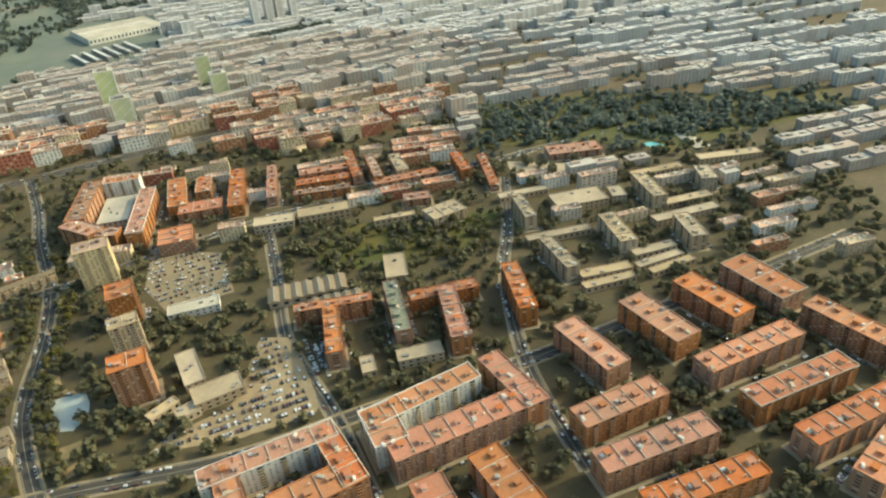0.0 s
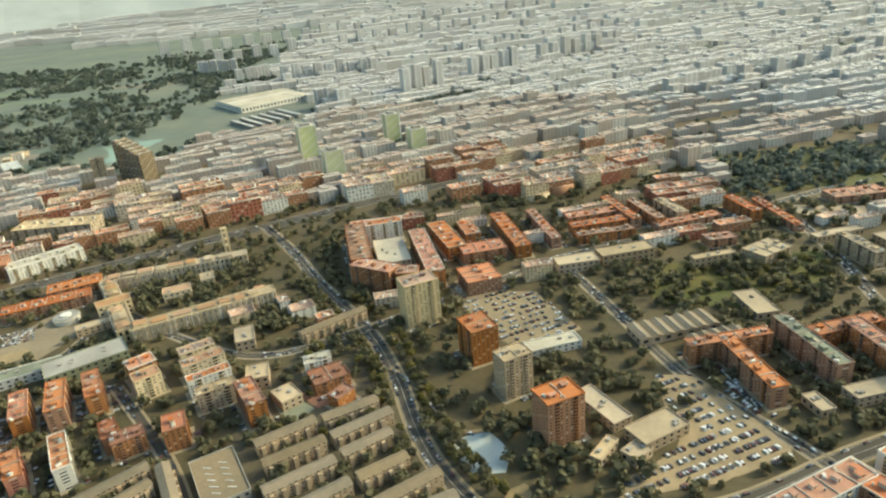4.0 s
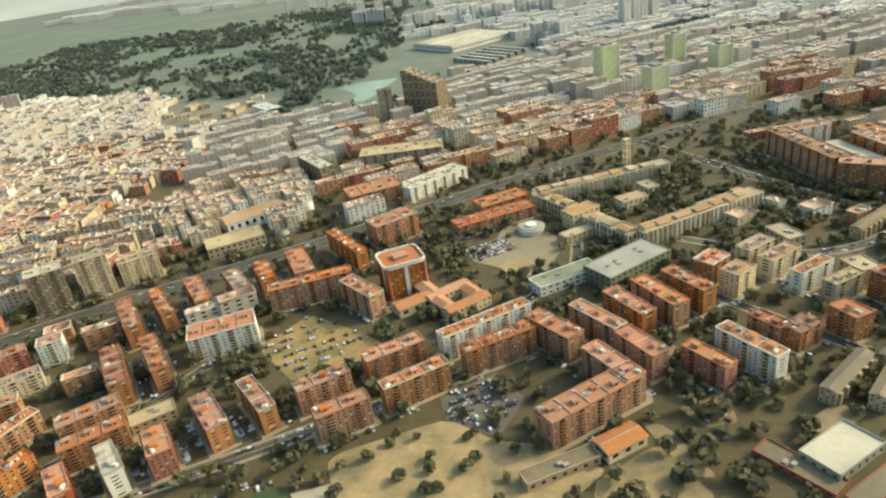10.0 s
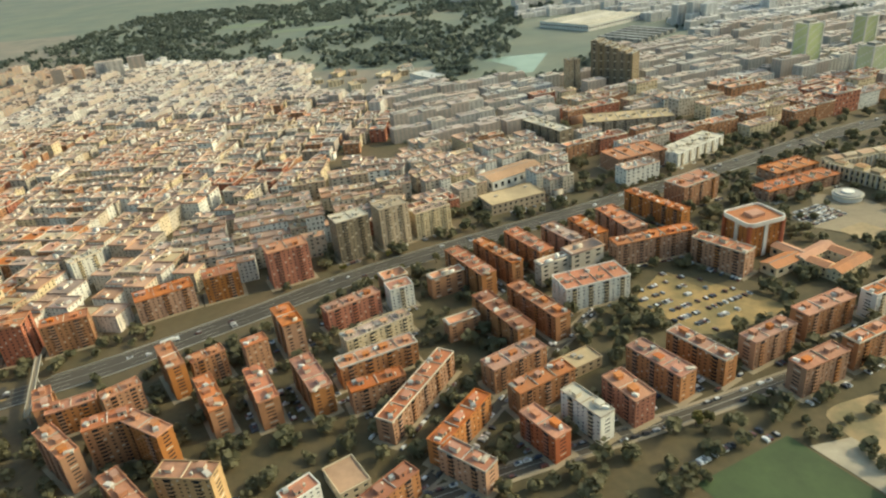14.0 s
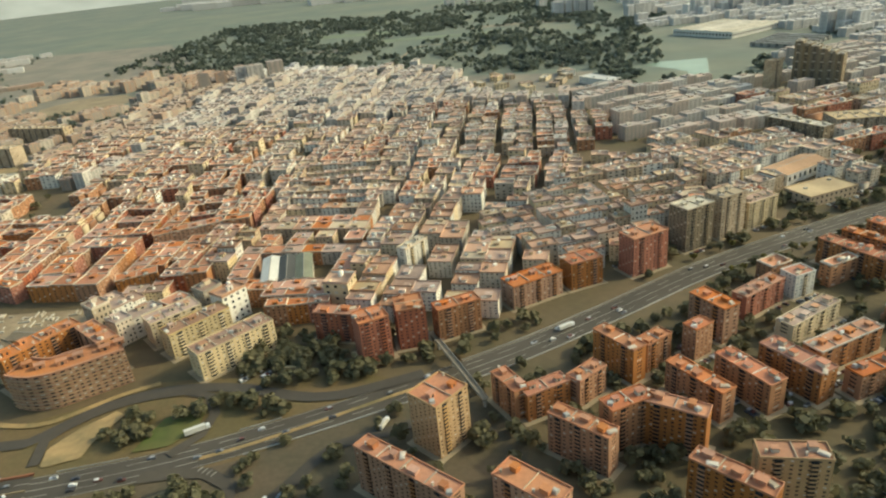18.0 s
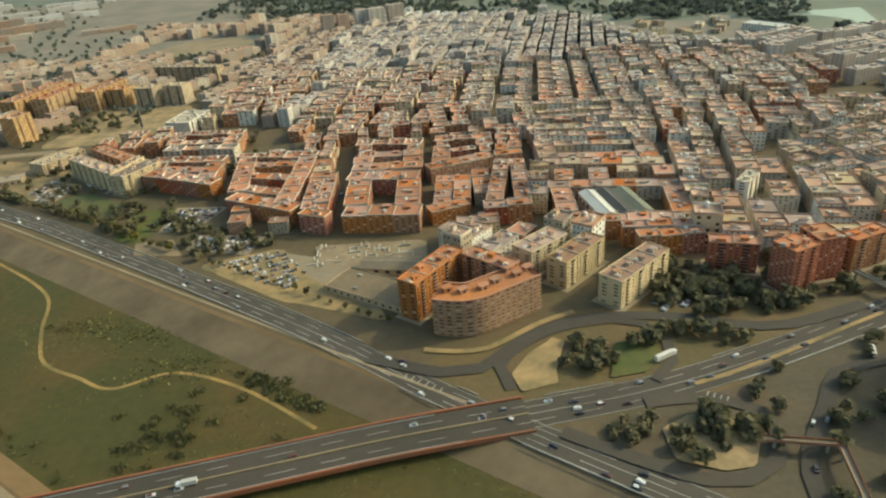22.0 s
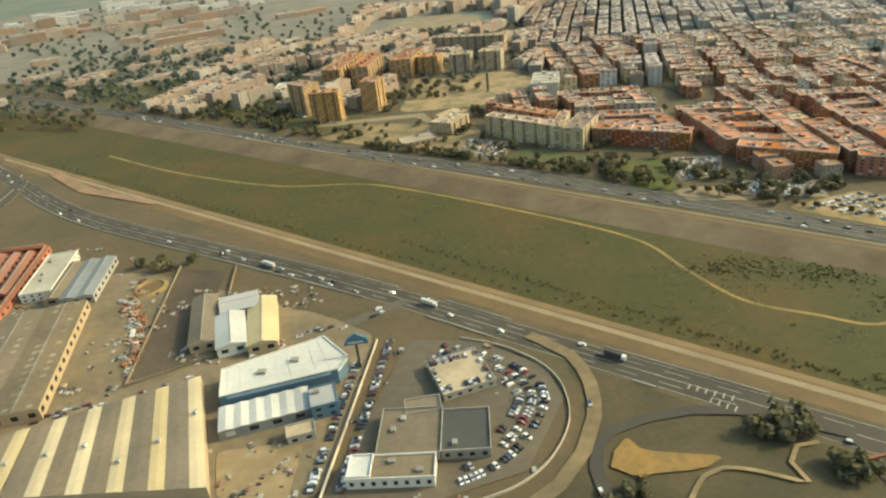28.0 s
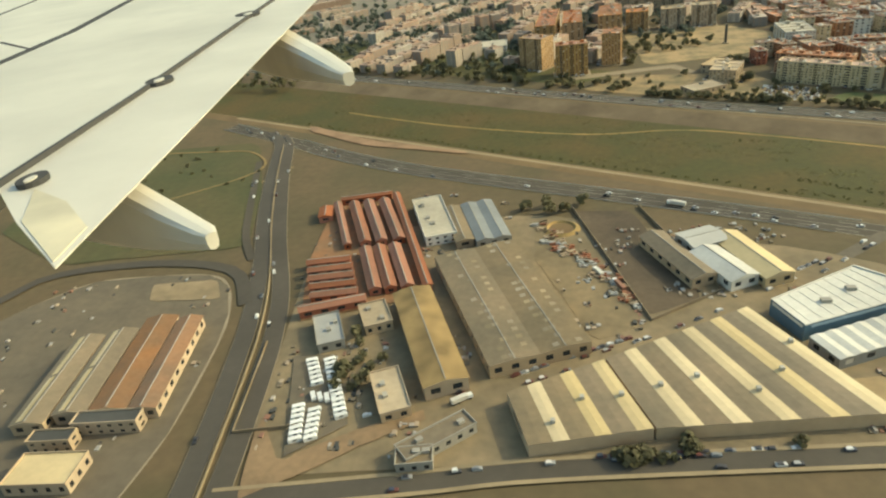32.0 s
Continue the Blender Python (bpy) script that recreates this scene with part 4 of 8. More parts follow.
def block(style, x, y, long, wide, high, turn, balconies=True, name="apartment_building", extra=""):
    """An apartment house: windowed walls, roof terraces, stair huts, chimneys and stacks of balconies."""
    global CHIMNEY
    wide, high = max(wide, 5.2), high + rng.uniform(-0.12, 0.12)
    cells = max(1, round(long / 7.0))
    wall, roof, wl, rl = STYLE[style]
    if roof is TERRACOTTA:
        roof = rng.choice((TERRACOTTA, TERRACOTTA, TERRACOTTA, ORANGEROOF, REDTERRACE, REDTERRACE, PINKROOF if y > 260 else ORANGEROOF))
        rl = {"pinkish_tile_terrace": "pinkish roof terraces", "sandy_gravel_roof": "sandy gravel roof"}.get(roof.name, rl)
    n = max(1, round(high / 1.25))
    size = "tall" if n > 10 else "low" if n < 5 else "%d-storey" % n
    ob = thing(name, x, y, turn, "%s %s apartment building with %s%s" % (size, wl, rl, extra), "building", "apartment buildings")
    take(x, y, long, wide, turn)
    APRONS.append((x, y, long, wide, turn))
    part("wall", walls(long, wide, high, blank=long > 2 * wide), [wall, GLASS, SHUTTER], ob)
    deck = part("roof", terrace(long, wide, high), [roof if roof is REDTILE else PALE if rng.random() < 0.1 else TERRACOTTA if style in ("brick", "dred") else ORANGEROOF if style == "orange" else wall, roof], ob)
    key = (wall.name, roof.name)
    if key not in HUTS:
        HUTS[key] = hut_mesh(PALE if len(HUTS) % 2 else roof, roof)
    if CHIMNEY is None:
        sh = Shape()
        sh.box(-0.22, -0.22, 0, 0.22, 0.22, 0.9)
        sh.box(-0.3, -0.3, 0.9, 0.3, 0.3, 1.0, floor=True)
        CHIMNEY = sh.mesh("chimney", PALE)
    for i in range(cells):
        u = -long / 2 + long * (i + 0.5) / cells + rng.uniform(-0.8, 0.8)
        h = part("stair_hut", HUTS[key], [], deck)
        h.location = (u, rng.uniform(-0.2, 0.2) * wide, high + 0.12)
        h.scale = (rng.uniform(0.8, 1.3), rng.uniform(0.8, 1.2), rng.uniform(0.8, 1.25))
        if i:
            h = part("dividing_wall", DIVIDER, [], deck)
            h.location, h.scale = (-long / 2 + long * i / cells, 0, high + 0.12), (1, wide - 0.24, 1)
        h = part("chimney", CHIMNEY, [], deck)
        h.location = (u + rng.uniform(1.6, 2.8), rng.uniform(-0.35, 0.35) * wide, high + 0.12)
        if i % 2 == 0:
            h = part("water_tank", TANK[rng.randrange(3)], [], deck)
            h.location, h.rotation_euler = (u - rng.uniform(1.6, 2.6), rng.uniform(-0.35, 0.35) * wide, high + 0.12), (0, 0, rng.uniform(0, 3))
    if balconies and long > 9:
        fh = high / n
        bm = CREAM if wall in (CREAM, YELLOW, WHITE) else wall
        key = (bm.name, n, round(fh, 3))
        if key not in BALCONIES:
            BALCONIES[key] = balcony_mesh(bm, n, fh)
        k = max(1, round(long / 7.0))
        for i in range(k):
            u = -long / 2 + long * (i + 0.5) / k
            for s in (-1, 1):
                b = part("balcony", BALCONIES[key], [], ob)
                b.location, b.rotation_euler = (u, s * wide / 2, 0), (0, 0, 0 if s < 0 else math.pi)
    return ob


def shed(x, y, long, wide, high, turn, roofmat, wallmat, label, name="shed", rise=1.2, bays=1, lights=None, parapet=False):
    """A works hall with one or more pitched roofs side by side, doors and windows."""
    ob = thing(name, x, y, turn, label, "shed")
    take(x, y, long, wide, turn, 0.3)
    part("wall", walls(long, wide, high, storey=high, bay=4.5, sill=0.35, head=0.25, side=0.28), [wallmat, GLASS, GLASS], ob)
    w = wide / bays
    for i in range(bays):
        y0 = -wide / 2 + w * i
        sh = Shape()
        sh.gable(-long / 2, y0, long / 2, y0 + w, high, rise, 0, 1, 0.0 if bays > 1 else 0.35)
        deck = part("roof", sh, [roofmat, wallmat], ob)
        ridge = Shape()
        ridge.box(-long / 2, y0 + w / 2 - 0.15, high + rise - 0.05, long / 2, y0 + w / 2 + 0.15, high + rise + 0.08)
        part("ridge", ridge, [GREY], deck)
        if lights:
            step, ln, across, lm = lights
            k = int(long / step)
            for j in range(k):
                for q in across:
                    if ln < 2 and rng.random() < 0.4:
                        continue
                    sh = Shape()
                    u = -long / 2 + long * (j + 0.5) / k
                    v0, v1 = (w * (0.5 + q - 0.06), w * (0.5 + q + 0.06))
                    zz = [high + rise * (1 - abs(v / w - 0.5) * 2) + 0.05 for v in (v0, v1)]
                    sh.quad((u - ln / 2, y0 + v0, zz[0]), (u + ln / 2, y0 + v0, zz[0]), (u + ln / 2, y0 + v1, zz[1]), (u - ln / 2, y0 + v1, zz[1]))
                    part("skylight", sh, [lm], deck)
    return ob


def flat(x, y, long, wide, high, turn, roofmat, wallmat, label, name="building", bay=3.0, storey=2.2, units=2):
    """A plain low building with a flat roof, parapet and roof units."""
    high += rng.uniform(-0.1, 0.1)
    ob = thing(name, x, y, turn, label, "building")
    take(x, y, long, wide, turn)
    part("wall", walls(long, wide, high, storey=min(storey, high), bay=bay), [wallmat, GLASS, GLASS], ob)
    deck = part("roof", terrace(long, wide, high), [wallmat, roofmat], ob)
    for i in range(units):
        sh = Shape()
        sh.box(-0.8, -0.6, 0, 0.8, 0.6, 0.7)
        u = part("roof_unit", sh, [GREY], deck)
        u.location = (rng.uniform(-0.38, 0.38) * long, rng.uniform(-0.3, 0.3) * wide, high + 0.12)
    return ob


def row_houses(x, y, long, wide, high, turn):
    """A terrace of low houses with a pitched dull roof, dormers and back annexes."""
    wide = max(wide, 4.6)
    ob = thing("row_houses", x, y, turn, "row of low tan houses with dull brown roofs", "row houses", "rows of low houses")
    take(x, y, long, wide, turn)
    part("wall", walls(long, wide, high, storey=1.4, bay=1.8), [TAN, GLASS, SHUTTER], ob)
    sh = Shape()
    sh.gable(-long / 2, -wide / 2, long / 2, wide / 2, high, 0.9, 0, 1, 0.25)
    part("roof", sh, [DULLROOF, TAN], ob)
    for i in range(int(long / 4)):
        sh = Shape()
        sh.box(-0.7, -0.9, 0, 0.7, 0, high * 0.8)
        a = part("annex", sh, [TAN], ob)
        a.location = (-long / 2 + 4 * i + 2, -wide / 2, 0)


# added ring of hills that closes the view over the dark skyline, coloured as haze
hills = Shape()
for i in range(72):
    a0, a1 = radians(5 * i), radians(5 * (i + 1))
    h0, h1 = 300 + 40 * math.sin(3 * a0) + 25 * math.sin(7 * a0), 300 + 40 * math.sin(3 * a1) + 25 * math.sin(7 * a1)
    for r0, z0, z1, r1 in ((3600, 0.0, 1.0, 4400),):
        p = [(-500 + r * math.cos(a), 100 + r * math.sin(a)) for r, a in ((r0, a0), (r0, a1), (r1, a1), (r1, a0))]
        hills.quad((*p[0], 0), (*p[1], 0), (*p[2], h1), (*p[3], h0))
tagged(new("backdrop", hills.mesh("backdrop", paint("haze_coloured_backdrop", (0.40, 0.42, 0.40), vary=0.2, grain=0.01, coarse=0.003, bump=0))), "added backdrop of pale haze-coloured hills round the plain", "hills", kind="structure")



# ---- the apartment houses and low buildings, from east to west ----
block("brick", 139.9, 159.1, 43.9, 9.7, 9.5, 20)
block("brick", 148.1, 140.2, 43.4, 9.2, 9.5, 18)
block("brick", 155.9, 122.5, 41.7, 9.2, 9.5, 20)
block("brick", 91.1, 120.1, 40.8, 9.5, 9.5, 16)
block("brick", 100.2, 104.3, 39.3, 8.7, 8.0, 14)
block("brick", 182.7, 164.8, 36.1, 10.1, 9.5, 118)
block("brick", 165.0, 200.6, 31.5, 14.6, 9.5, 113)
block("brick", 139.8, 191.8, 31.3, 11.8, 9.5, 116)
block("brick", 113.7, 181.4, 31.3, 12.3, 9.5, 115)
block("brick", 83.9, 170.3, 31.1, 10.9, 9.5, 115)
block("brick", 85.3, 138.8, 33.3, 10.0, 9.5, 20)
block("brick", 155.0, 105.8, 23.3, 8.7, 9.0, 37)
block("mixed", 18.8, 152.3, 44.5, 9, 10.0, 26)
block("brick", 51.5, 155.5, 30.7, 9, 10.0, 116)
block("brick", 34.1, 138.2, 56.7, 10.6, 10.0, 21)
block("brick", -9.3, 130.6, 29.0, 8.4, 10.0, 117)
block("brick", -14.5, 117.3, 29.5, 10.8, 10.0, 25)
block("brick", 42.6, 112.8, 26.4, 11.2, 9.5, 115)
block("brick", 21.0, 108.3, 17.3, 11.0, 9.5, 109)
block("brick", -16.2, 216.0, 33.4, 5.5, 8.5, 6)
block("brick", -15.3, 197.5, 30.8, 6.4, 8.5, 97)
block("green", 11.2, 208.3, 37.0, 6.4, 9.5, 98)
block("brick", 34.5, 200.3, 36.0, 7.6, 9.5, 95)
block("brick", 31.9, 219.1, 30.5, 7.1, 7.0, 11)
block("brick", 64.0, 212.7, 34.9, 7.6, 10.0, 94)
flat(10.9, 249.5, 20.7, 10.4, 3.0, 94, TANROOF, TAN, "low tan building with a sandy flat roof")
flat(19.4, 182.8, 18.1, 7.5, 4.0, 10, TANROOF, TAN, "low tan building with a sandy flat roof")
flat(-1.1, 179.6, 9.7, 5.5, 3.0, 100, TANROOF, TAN, "low tan building with a sandy flat roof")
flat(-72.4, 189.4, 21.9, 7.9, 3.5, 115, TANROOF, TAN, "low tan building with a sandy flat roof")
flat(-58.2, 174.4, 18.8, 10.4, 4.0, 25, TANROOF, TAN, "low tan building with a sandy flat roof")
flat(-77.4, 167.7, 12.0, 4, 3.0, 48, TANROOF, TAN, "low tan building with a sandy flat roof")
flat(-67.7, 165.3, 8.1, 6.3, 3.0, 35, TANROOF, TAN, "low tan building with a sandy flat roof")
flat(-81.1, 232.8, 22.5, 7.8, 3.5, 13, PALEROOF, WHITE, "low white hall with a pale flat roof")
block("tan", 79.7, 286.9, 26.4, 6.1, 8.0, 97)
block("tan", 87.5, 238.0, 28.2, 6.5, 8.0, 104)
block("tan", 120.2, 255.0, 28.0, 8.7, 8.0, 96)
block("tan", 150.0, 295.8, 28.6, 7.9, 8.0, 95)
block("tan", 154.2, 250.1, 22.7, 7.9, 8.0, 92)
block("tan", 184.2, 303.5, 16.8, 8.4, 8.0, 85)
flat(84.0, 312.2, 28.5, 5.7, 3.0, 11, TANROOF, TAN, "low tan school wing with a sandy flat roof")
flat(93.0, 263.6, 33.4, 5.6, 3.0, 9, TANROOF, TAN, "low tan school wing with a sandy flat roof")
flat(160.7, 270.4, 37.3, 6.3, 3.5, 13, TANROOF, TAN, "low tan school wing with a sandy flat roof")
flat(164.1, 323.4, 32.4, 6.3, 3.0, 10, TANROOF, TAN, "low tan school wing with a sandy flat roof")
flat(167.8, 285.8, 27.2, 6.0, 3.0, 11, TANROOF, TAN, "low tan school wing with a sandy flat roof")
flat(106.3, 226.9, 24.6, 5.9, 3.0, 9, TANROOF, TAN, "low tan school wing with a sandy flat roof")
flat(105.6, 218.4, 24.9, 4.9, 3.0, 12, TANROOF, TAN, "low tan school wing with a sandy flat roof")
flat(133.3, 240.4, 22.2, 5.5, 3.0, 14, TANROOF, TAN, "low tan school wing with a sandy flat roof")
flat(132.6, 231.2, 24.4, 4.5, 3.0, 18, TANROOF, TAN, "low tan school wing with a sandy flat roof")
flat(136.6, 225.6, 23.7, 4.2, 3.0, 19, TANROOF, TAN, "low tan school wing with a sandy flat roof")
flat(111.8, 297.5, 28.9, 15.6, 4.0, 9, TANROOF, TAN, "low tan school wing with a sandy flat roof")
flat(133.6, 299.5, 11.8, 7.8, 4.0, 89, TANROOF, TAN, "low tan school wing with a sandy flat roof")
flat(211.2, 333.1, 37.9, 7.7, 3.5, 2, TANROOF, TAN, "low tan school wing with a sandy flat roof")
# the great brick block round a hall
block("brick", -167.5, 341.0, 53.0, 11.0, 12.5, 98.7)
block("mixed", -154.5, 366.5, 21.0, 8.5, 12.5, 9)
block("brick", -156.5, 306.0, 24.0, 10.0, 12.4, 147)
block("brick", -130.5, 325.0, 57.0, 9.0, 10.5, 99)
block("brick", -140.2, 299.5, 11.0, 9.0, 11.3, 176)
flat(-149.5, 338, 34, 17, 6.0, 99, PALEROOF, PALE, "pale-roofed hall in the court of the brick block", "hall", units=3)
block("mixed", 5.3, 140.4, 18.2, 11.5, 10.0, 110)
block("brick", -82.4, 350.0, 52.7, 8.6, 7.0, 99)
block("brick", -118.4, 351.8, 40.5, 10.6, 7.0, 105)
block("brick", -104.9, 361.0, 21.8, 8.8, 6.0, 100)
block("brick", -99.8, 330.9, 24.1, 13.7, 6.0, 10)
block("brick", -105.0, 296.5, 17.8, 17.3, 7.0, 104)
block("brick", -62.4, 355.9, 47.4, 5.6, 6.0, 98)
block("brick", -31.0, 367.9, 31.5, 8.6, 5.0, 9)
block("brick", -31.0, 352.7, 32.6, 8.4, 5.0, 7)
block("brick", -30.5, 338.5, 33.1, 6.4, 5.0, 5)
flat(-54.5, 306.1, 21.4, 10.2, 5.0, 6, TANROOF, TAN, "low tan school wing with a sandy flat roof")
flat(-27.7, 312.3, 28.4, 10.4, 5.0, 9, TANROOF, TAN, "low tan school wing with a sandy flat roof")
block("brick", 18.7, 347.9, 40.0, 7.8, 3.5, 13)
block("brick", -13.5, 369.6, 41.2, 6.0, 6.0, 101)
block("brick", -0.3, 363.6, 35.1, 5.7, 6.0, 101)
block("tan", 15.2, 364.5, 26.0, 7.3, 6.0, 102)
flat(11.5, 295.8, 22.2, 4.5, 5.0, 9, TANROOF, TAN, "low tan school wing with a sandy flat roof")
block("tan", 38.5, 295.4, 20.4, 13.5, 6.0, 27)
block("brick", 24.6, 318.7, 15.1, 9.2, 4.0, 4)
block("brick", 53.2, 354.2, 27.8, 6.4, 7.0, 99)
block("brick", 68.6, 345.1, 45.6, 4.7, 4.0, 93)
block("brick", 125.4, 363.3, 33.4, 13.7, 4.0, 2)
block("yellow", -134.8, 268.0, 16.1, 11.1, 20.8, 21)
block("brick", -111.4, 233.8, 14.0, 11.6, 15.4, 111)
block("tan", -100.8, 207.3, 11.9, 8.4, 16.7, 24)
block("brick", -89.7, 179.5, 14.0, 10.3, 18.0, 21)
block("white", -177.4, 232.6, 10.8, 6.0, 7.0, 17)
block("redroof", -172.1, 223.8, 14.3, 11.2, 5.0, 25)
block("redroof", -165.9, 210.9, 8.7, 5.9, 4.5, 48)
flat(-187.3, 214.3, 10.2, 8.4, 4.0, 126, TANROOF, TAN, "low tan school wing with a sandy flat roof")
block("brick", -301.6, 209.6, 21.7, 5.8, 9.5, 123)
block("brick", -289.1, 216.4, 20.4, 6.4, 9.5, 117)
block("brick", -277.2, 220.7, 22.4, 7.1, 9.5, 114)
block("brick", -265.4, 226.4, 20.5, 6.3, 9.5, 118)
block("brick", -251.7, 240.6, 10.8, 8.5, 9.0, 36)
block("cream", -245.8, 230.3, 10.3, 7.9, 9.0, 35)
block("cream", -231.5, 249.9, 14.4, 6.7, 8.0, 31)
block("cream", -226.1, 240.4, 17.1, 6.4, 8.0, 32)
block("mixed", -220.2, 228.2, 16.9, 4.9, 8.0, 29)
block("tan", -214.6, 217.8, 14.6, 5.5, 8.0, 26)
block("brick", -199.4, 209.6, 18.3, 7.1, 10.0, 118)
block("brick", -223.6, 196.7, 10.3, 7.9, 9.0, 111)
block("redroof", -248.3, 198.9, 11.8, 5.8, 7.0, 120)
block("redroof", -239.9, 194.4, 11.3, 7.1, 7.0, 29)
block("mixed", -259.4, 186.4, 21.8, 5.7, 9.0, 120)
block("dred", -273.7, 182.3, 16.0, 5.6, 8.5, 122)
block("brick", -291.4, 191.9, 17.2, 6.8, 9.0, 117)
block("brick", -302.6, 183.2, 21.4, 6.8, 9.5, 118)
block("brick", -311.9, 169.2, 34.3, 8.2, 9.5, 29)
block("brick", -316.9, 207.2, 20.9, 7.6, 9.5, 126)
flat(-201.5, 230.1, 10.8, 8.9, 5.0, 101, TANROOF, TAN, "low tan school wing with a sandy flat roof")
flat(-213.9, 262.0, 13.7, 8.3, 5.0, 105, TANROOF, TAN, "low tan school wing with a sandy flat roof")
row_houses(-174.6, 266.8, 32.8, 3.0, 5.0, 34)
row_houses(-183.5, 190.3, 22.0, 4.2, 5.0, 29)
row_houses(-178.7, 179.5, 21.4, 4.1, 5.0, 27)
row_houses(-175.3, 167.7, 24.2, 3.3, 5.0, 29)
row_houses(-169.0, 156.6, 23.7, 3.4, 5.0, 31)
row_houses(-161.6, 200.0, 20.9, 4.8, 5.0, 25)
row_houses(-156.8, 191.0, 22.8, 4.2, 5.0, 29)
row_houses(-154.5, 180.4, 18.3, 3.0, 5.0, 30)
row_houses(-148.6, 167.9, 17.2, 4.1, 5.0, 28)
row_houses(-141.0, 157.2, 23.9, 3.0, 5.0, 30)
row_houses(-134.7, 149.2, 18.5, 2.8, 5.0, 20)
row_houses(-237.5, 172.2, 24.3, 4.1, 5.0, 39)
row_houses(-230.1, 165.5, 16.5, 4.5, 5.0, 45)
row_houses(-216.8, 167.2, 27.1, 3.6, 5.0, 117)
block("brick", -378.9, 314.8, 23.0, 11.9, 11.0, 32)
block("brick", -399.8, 297.6, 32.8, 5.4, 9.0, 123)
block("brick", -387.5, 249.5, 22, 7, 10.0, 130)
block("brick", -410.5, 261.5, 35, 7, 10.0, 16)
block("brick", -484.4, 250.6, 27.6, 6.6, 10.0, 121)
block("brick", -473.2, 257.2, 26.5, 5.3, 10.0, 123)
block("brick", -460.1, 264.9, 25.3, 6.8, 10.0, 120)
block("brick", -445.2, 271.8, 20.1, 6.9, 9.0, 121)
block("brick", -434.0, 276.9, 19.6, 6.8, 9.0, 115)
block("brick", -418.9, 282.3, 25.6, 8.8, 9.0, 112)
block("brick", -461.4, 219.0, 28.0, 6.2, 9.5, 121)
block("redroof", -474.0, 213.1, 28.4, 6.9, 9.5, 120)
block("mixed", -440.4, 233.2, 25.4, 11.9, 9.0, 18)
block("brick", -471.9, 188.8, 20.0, 7.0, 8.5, 33)
block("brick", -464.8, 176.6, 19.9, 6.2, 8.5, 31)
block("white", -453.8, 164.1, 15.2, 4.9, 9.0, 125)
block("dred", -441.4, 169.8, 13.9, 7.1, 9.0, 119)
block("brick", -429.3, 181.5, 20.4, 6.8, 9.0, 124)
block("brick", -415.6, 187.5, 21.0, 5.6, 9.0, 125)
block("brick", -394.4, 191.0, 18.1, 6.0, 9.5, 29)
block("brick", -386.2, 176.4, 17.2, 6.0, 9.5, 26)
block("brick", -371.9, 203.8, 21.2, 6.5, 9.5, 26)
block("brick", -364.1, 188.0, 22.7, 4.9, 9.5, 27)
block("mixed", -339.9, 215.8, 35.5, 5.5, 9.5, 27)
block("brick", -336.2, 202.6, 26.1, 5.4, 9.5, 23)
block("dred", -466.2, 157.5, 14.0, 5.5, 8.5, 126)
block("brick", -617.5, 179.8, 12.2, 5.0, 10.0, 122)
block("brick", -607.7, 178.1, 14.2, 3.7, 9.0, 27)
block("brick", -594.8, 183.6, 11.6, 4.8, 9.0, 41)
block("brick", -583.0, 195.9, 16.6, 5.4, 12.0, 126)
block("brick", -572.0, 198.4, 11.0, 5.3, 10.0, 36)
block("brick", -557.0, 202.8, 7.9, 5.2, 11.0, 34)
block("brick", -548.5, 214.6, 14.4, 7.0, 13.0, 121)
block("dred", -528.5, 228.8, 21.5, 5.7, 9.0, 35)
block("mixed", -511.5, 237.8, 9.2, 6.9, 9.0, 25)
block("cream", -517.8, 214.3, 25.6, 6.2, 6.5, 34)
block("brick", -515.7, 196.2, 26.4, 6.4, 8.0, 27)
block("brick", -514.0, 181.1, 17.2, 5.4, 8.0, 24)
block("brick", -564.0, 177.8, 19.8, 5.4, 10.0, 123)
block("brick", -549.2, 180.5, 19.4, 6.3, 10.0, 119)
block("brick", -534.5, 184.4, 20.0, 6.8, 10.0, 121)
block("brick", -587.4, 163.2, 13.2, 5.9, 14.0, 26)
block("brick", -575.4, 160.4, 16.6, 4.5, 14.0, 150)
block("brick", -599.8, 157.1, 17.9, 4.8, 12.5, 141)
block("tower2", -555.3, 139.1, 15.3, 5.8, 16.0, 173)
block("brick", -569.6, 134.6, 19.0, 4.8, 15.0, 138)
block("brick", -644.0, 142.0, 31.4, 4.4, 14.0, 143)
block("brick", -614.5, 135.8, 17.4, 7.1, 13.0, 141)
block("brick", -501.5, 178.0, 35.6, 5.7, 8.0, 62)
block("brick", -488.8, 161.9, 23.7, 4.1, 8.0, 56)
block("brick", -487.0, 147.4, 15.1, 3.6, 8.0, 142)
block("mixed", -528.4, 137.9, 9.0, 5.3, 9.0, 42)
block("redroof", -508.7, 136.2, 22.4, 4.6, 8.0, 47)
block("tower2", -637.4, 167.2, 12.4, 10.8, 17.0, 49)
flat(-452.5, 190.5, 14.5, 7.1, 3.5, 30, TANROOF, TAN, "low tan building with a sandy flat roof")
block("brick", -393.4, 368.1, 30.3, 17.4, 8.5, 22)
block("white", -359.8, 377.0, 41.0, 13.2, 7.0, 38)
block("dim", -434, 420, 38, 10, 12.0, 122)
block("tan", -380.6, 437.4, 53.7, 19.3, 8.0, 179)
flat(-462.6, 327.8, 29.3, 15.7, 5.0, 24, TANROOF, TAN, "low tan building with a sandy flat roof")
block("brick", -324.3, 337.9, 27.0, 12.6, 4.5, 23)
block("brick", -329.3, 317.2, 41.9, 10.6, 5.0, 21)
flat(-306, 250.5, 28, 9, 4.2, 24, GREENROOF, WHITE, "low white wing with a grey-green flat roof")
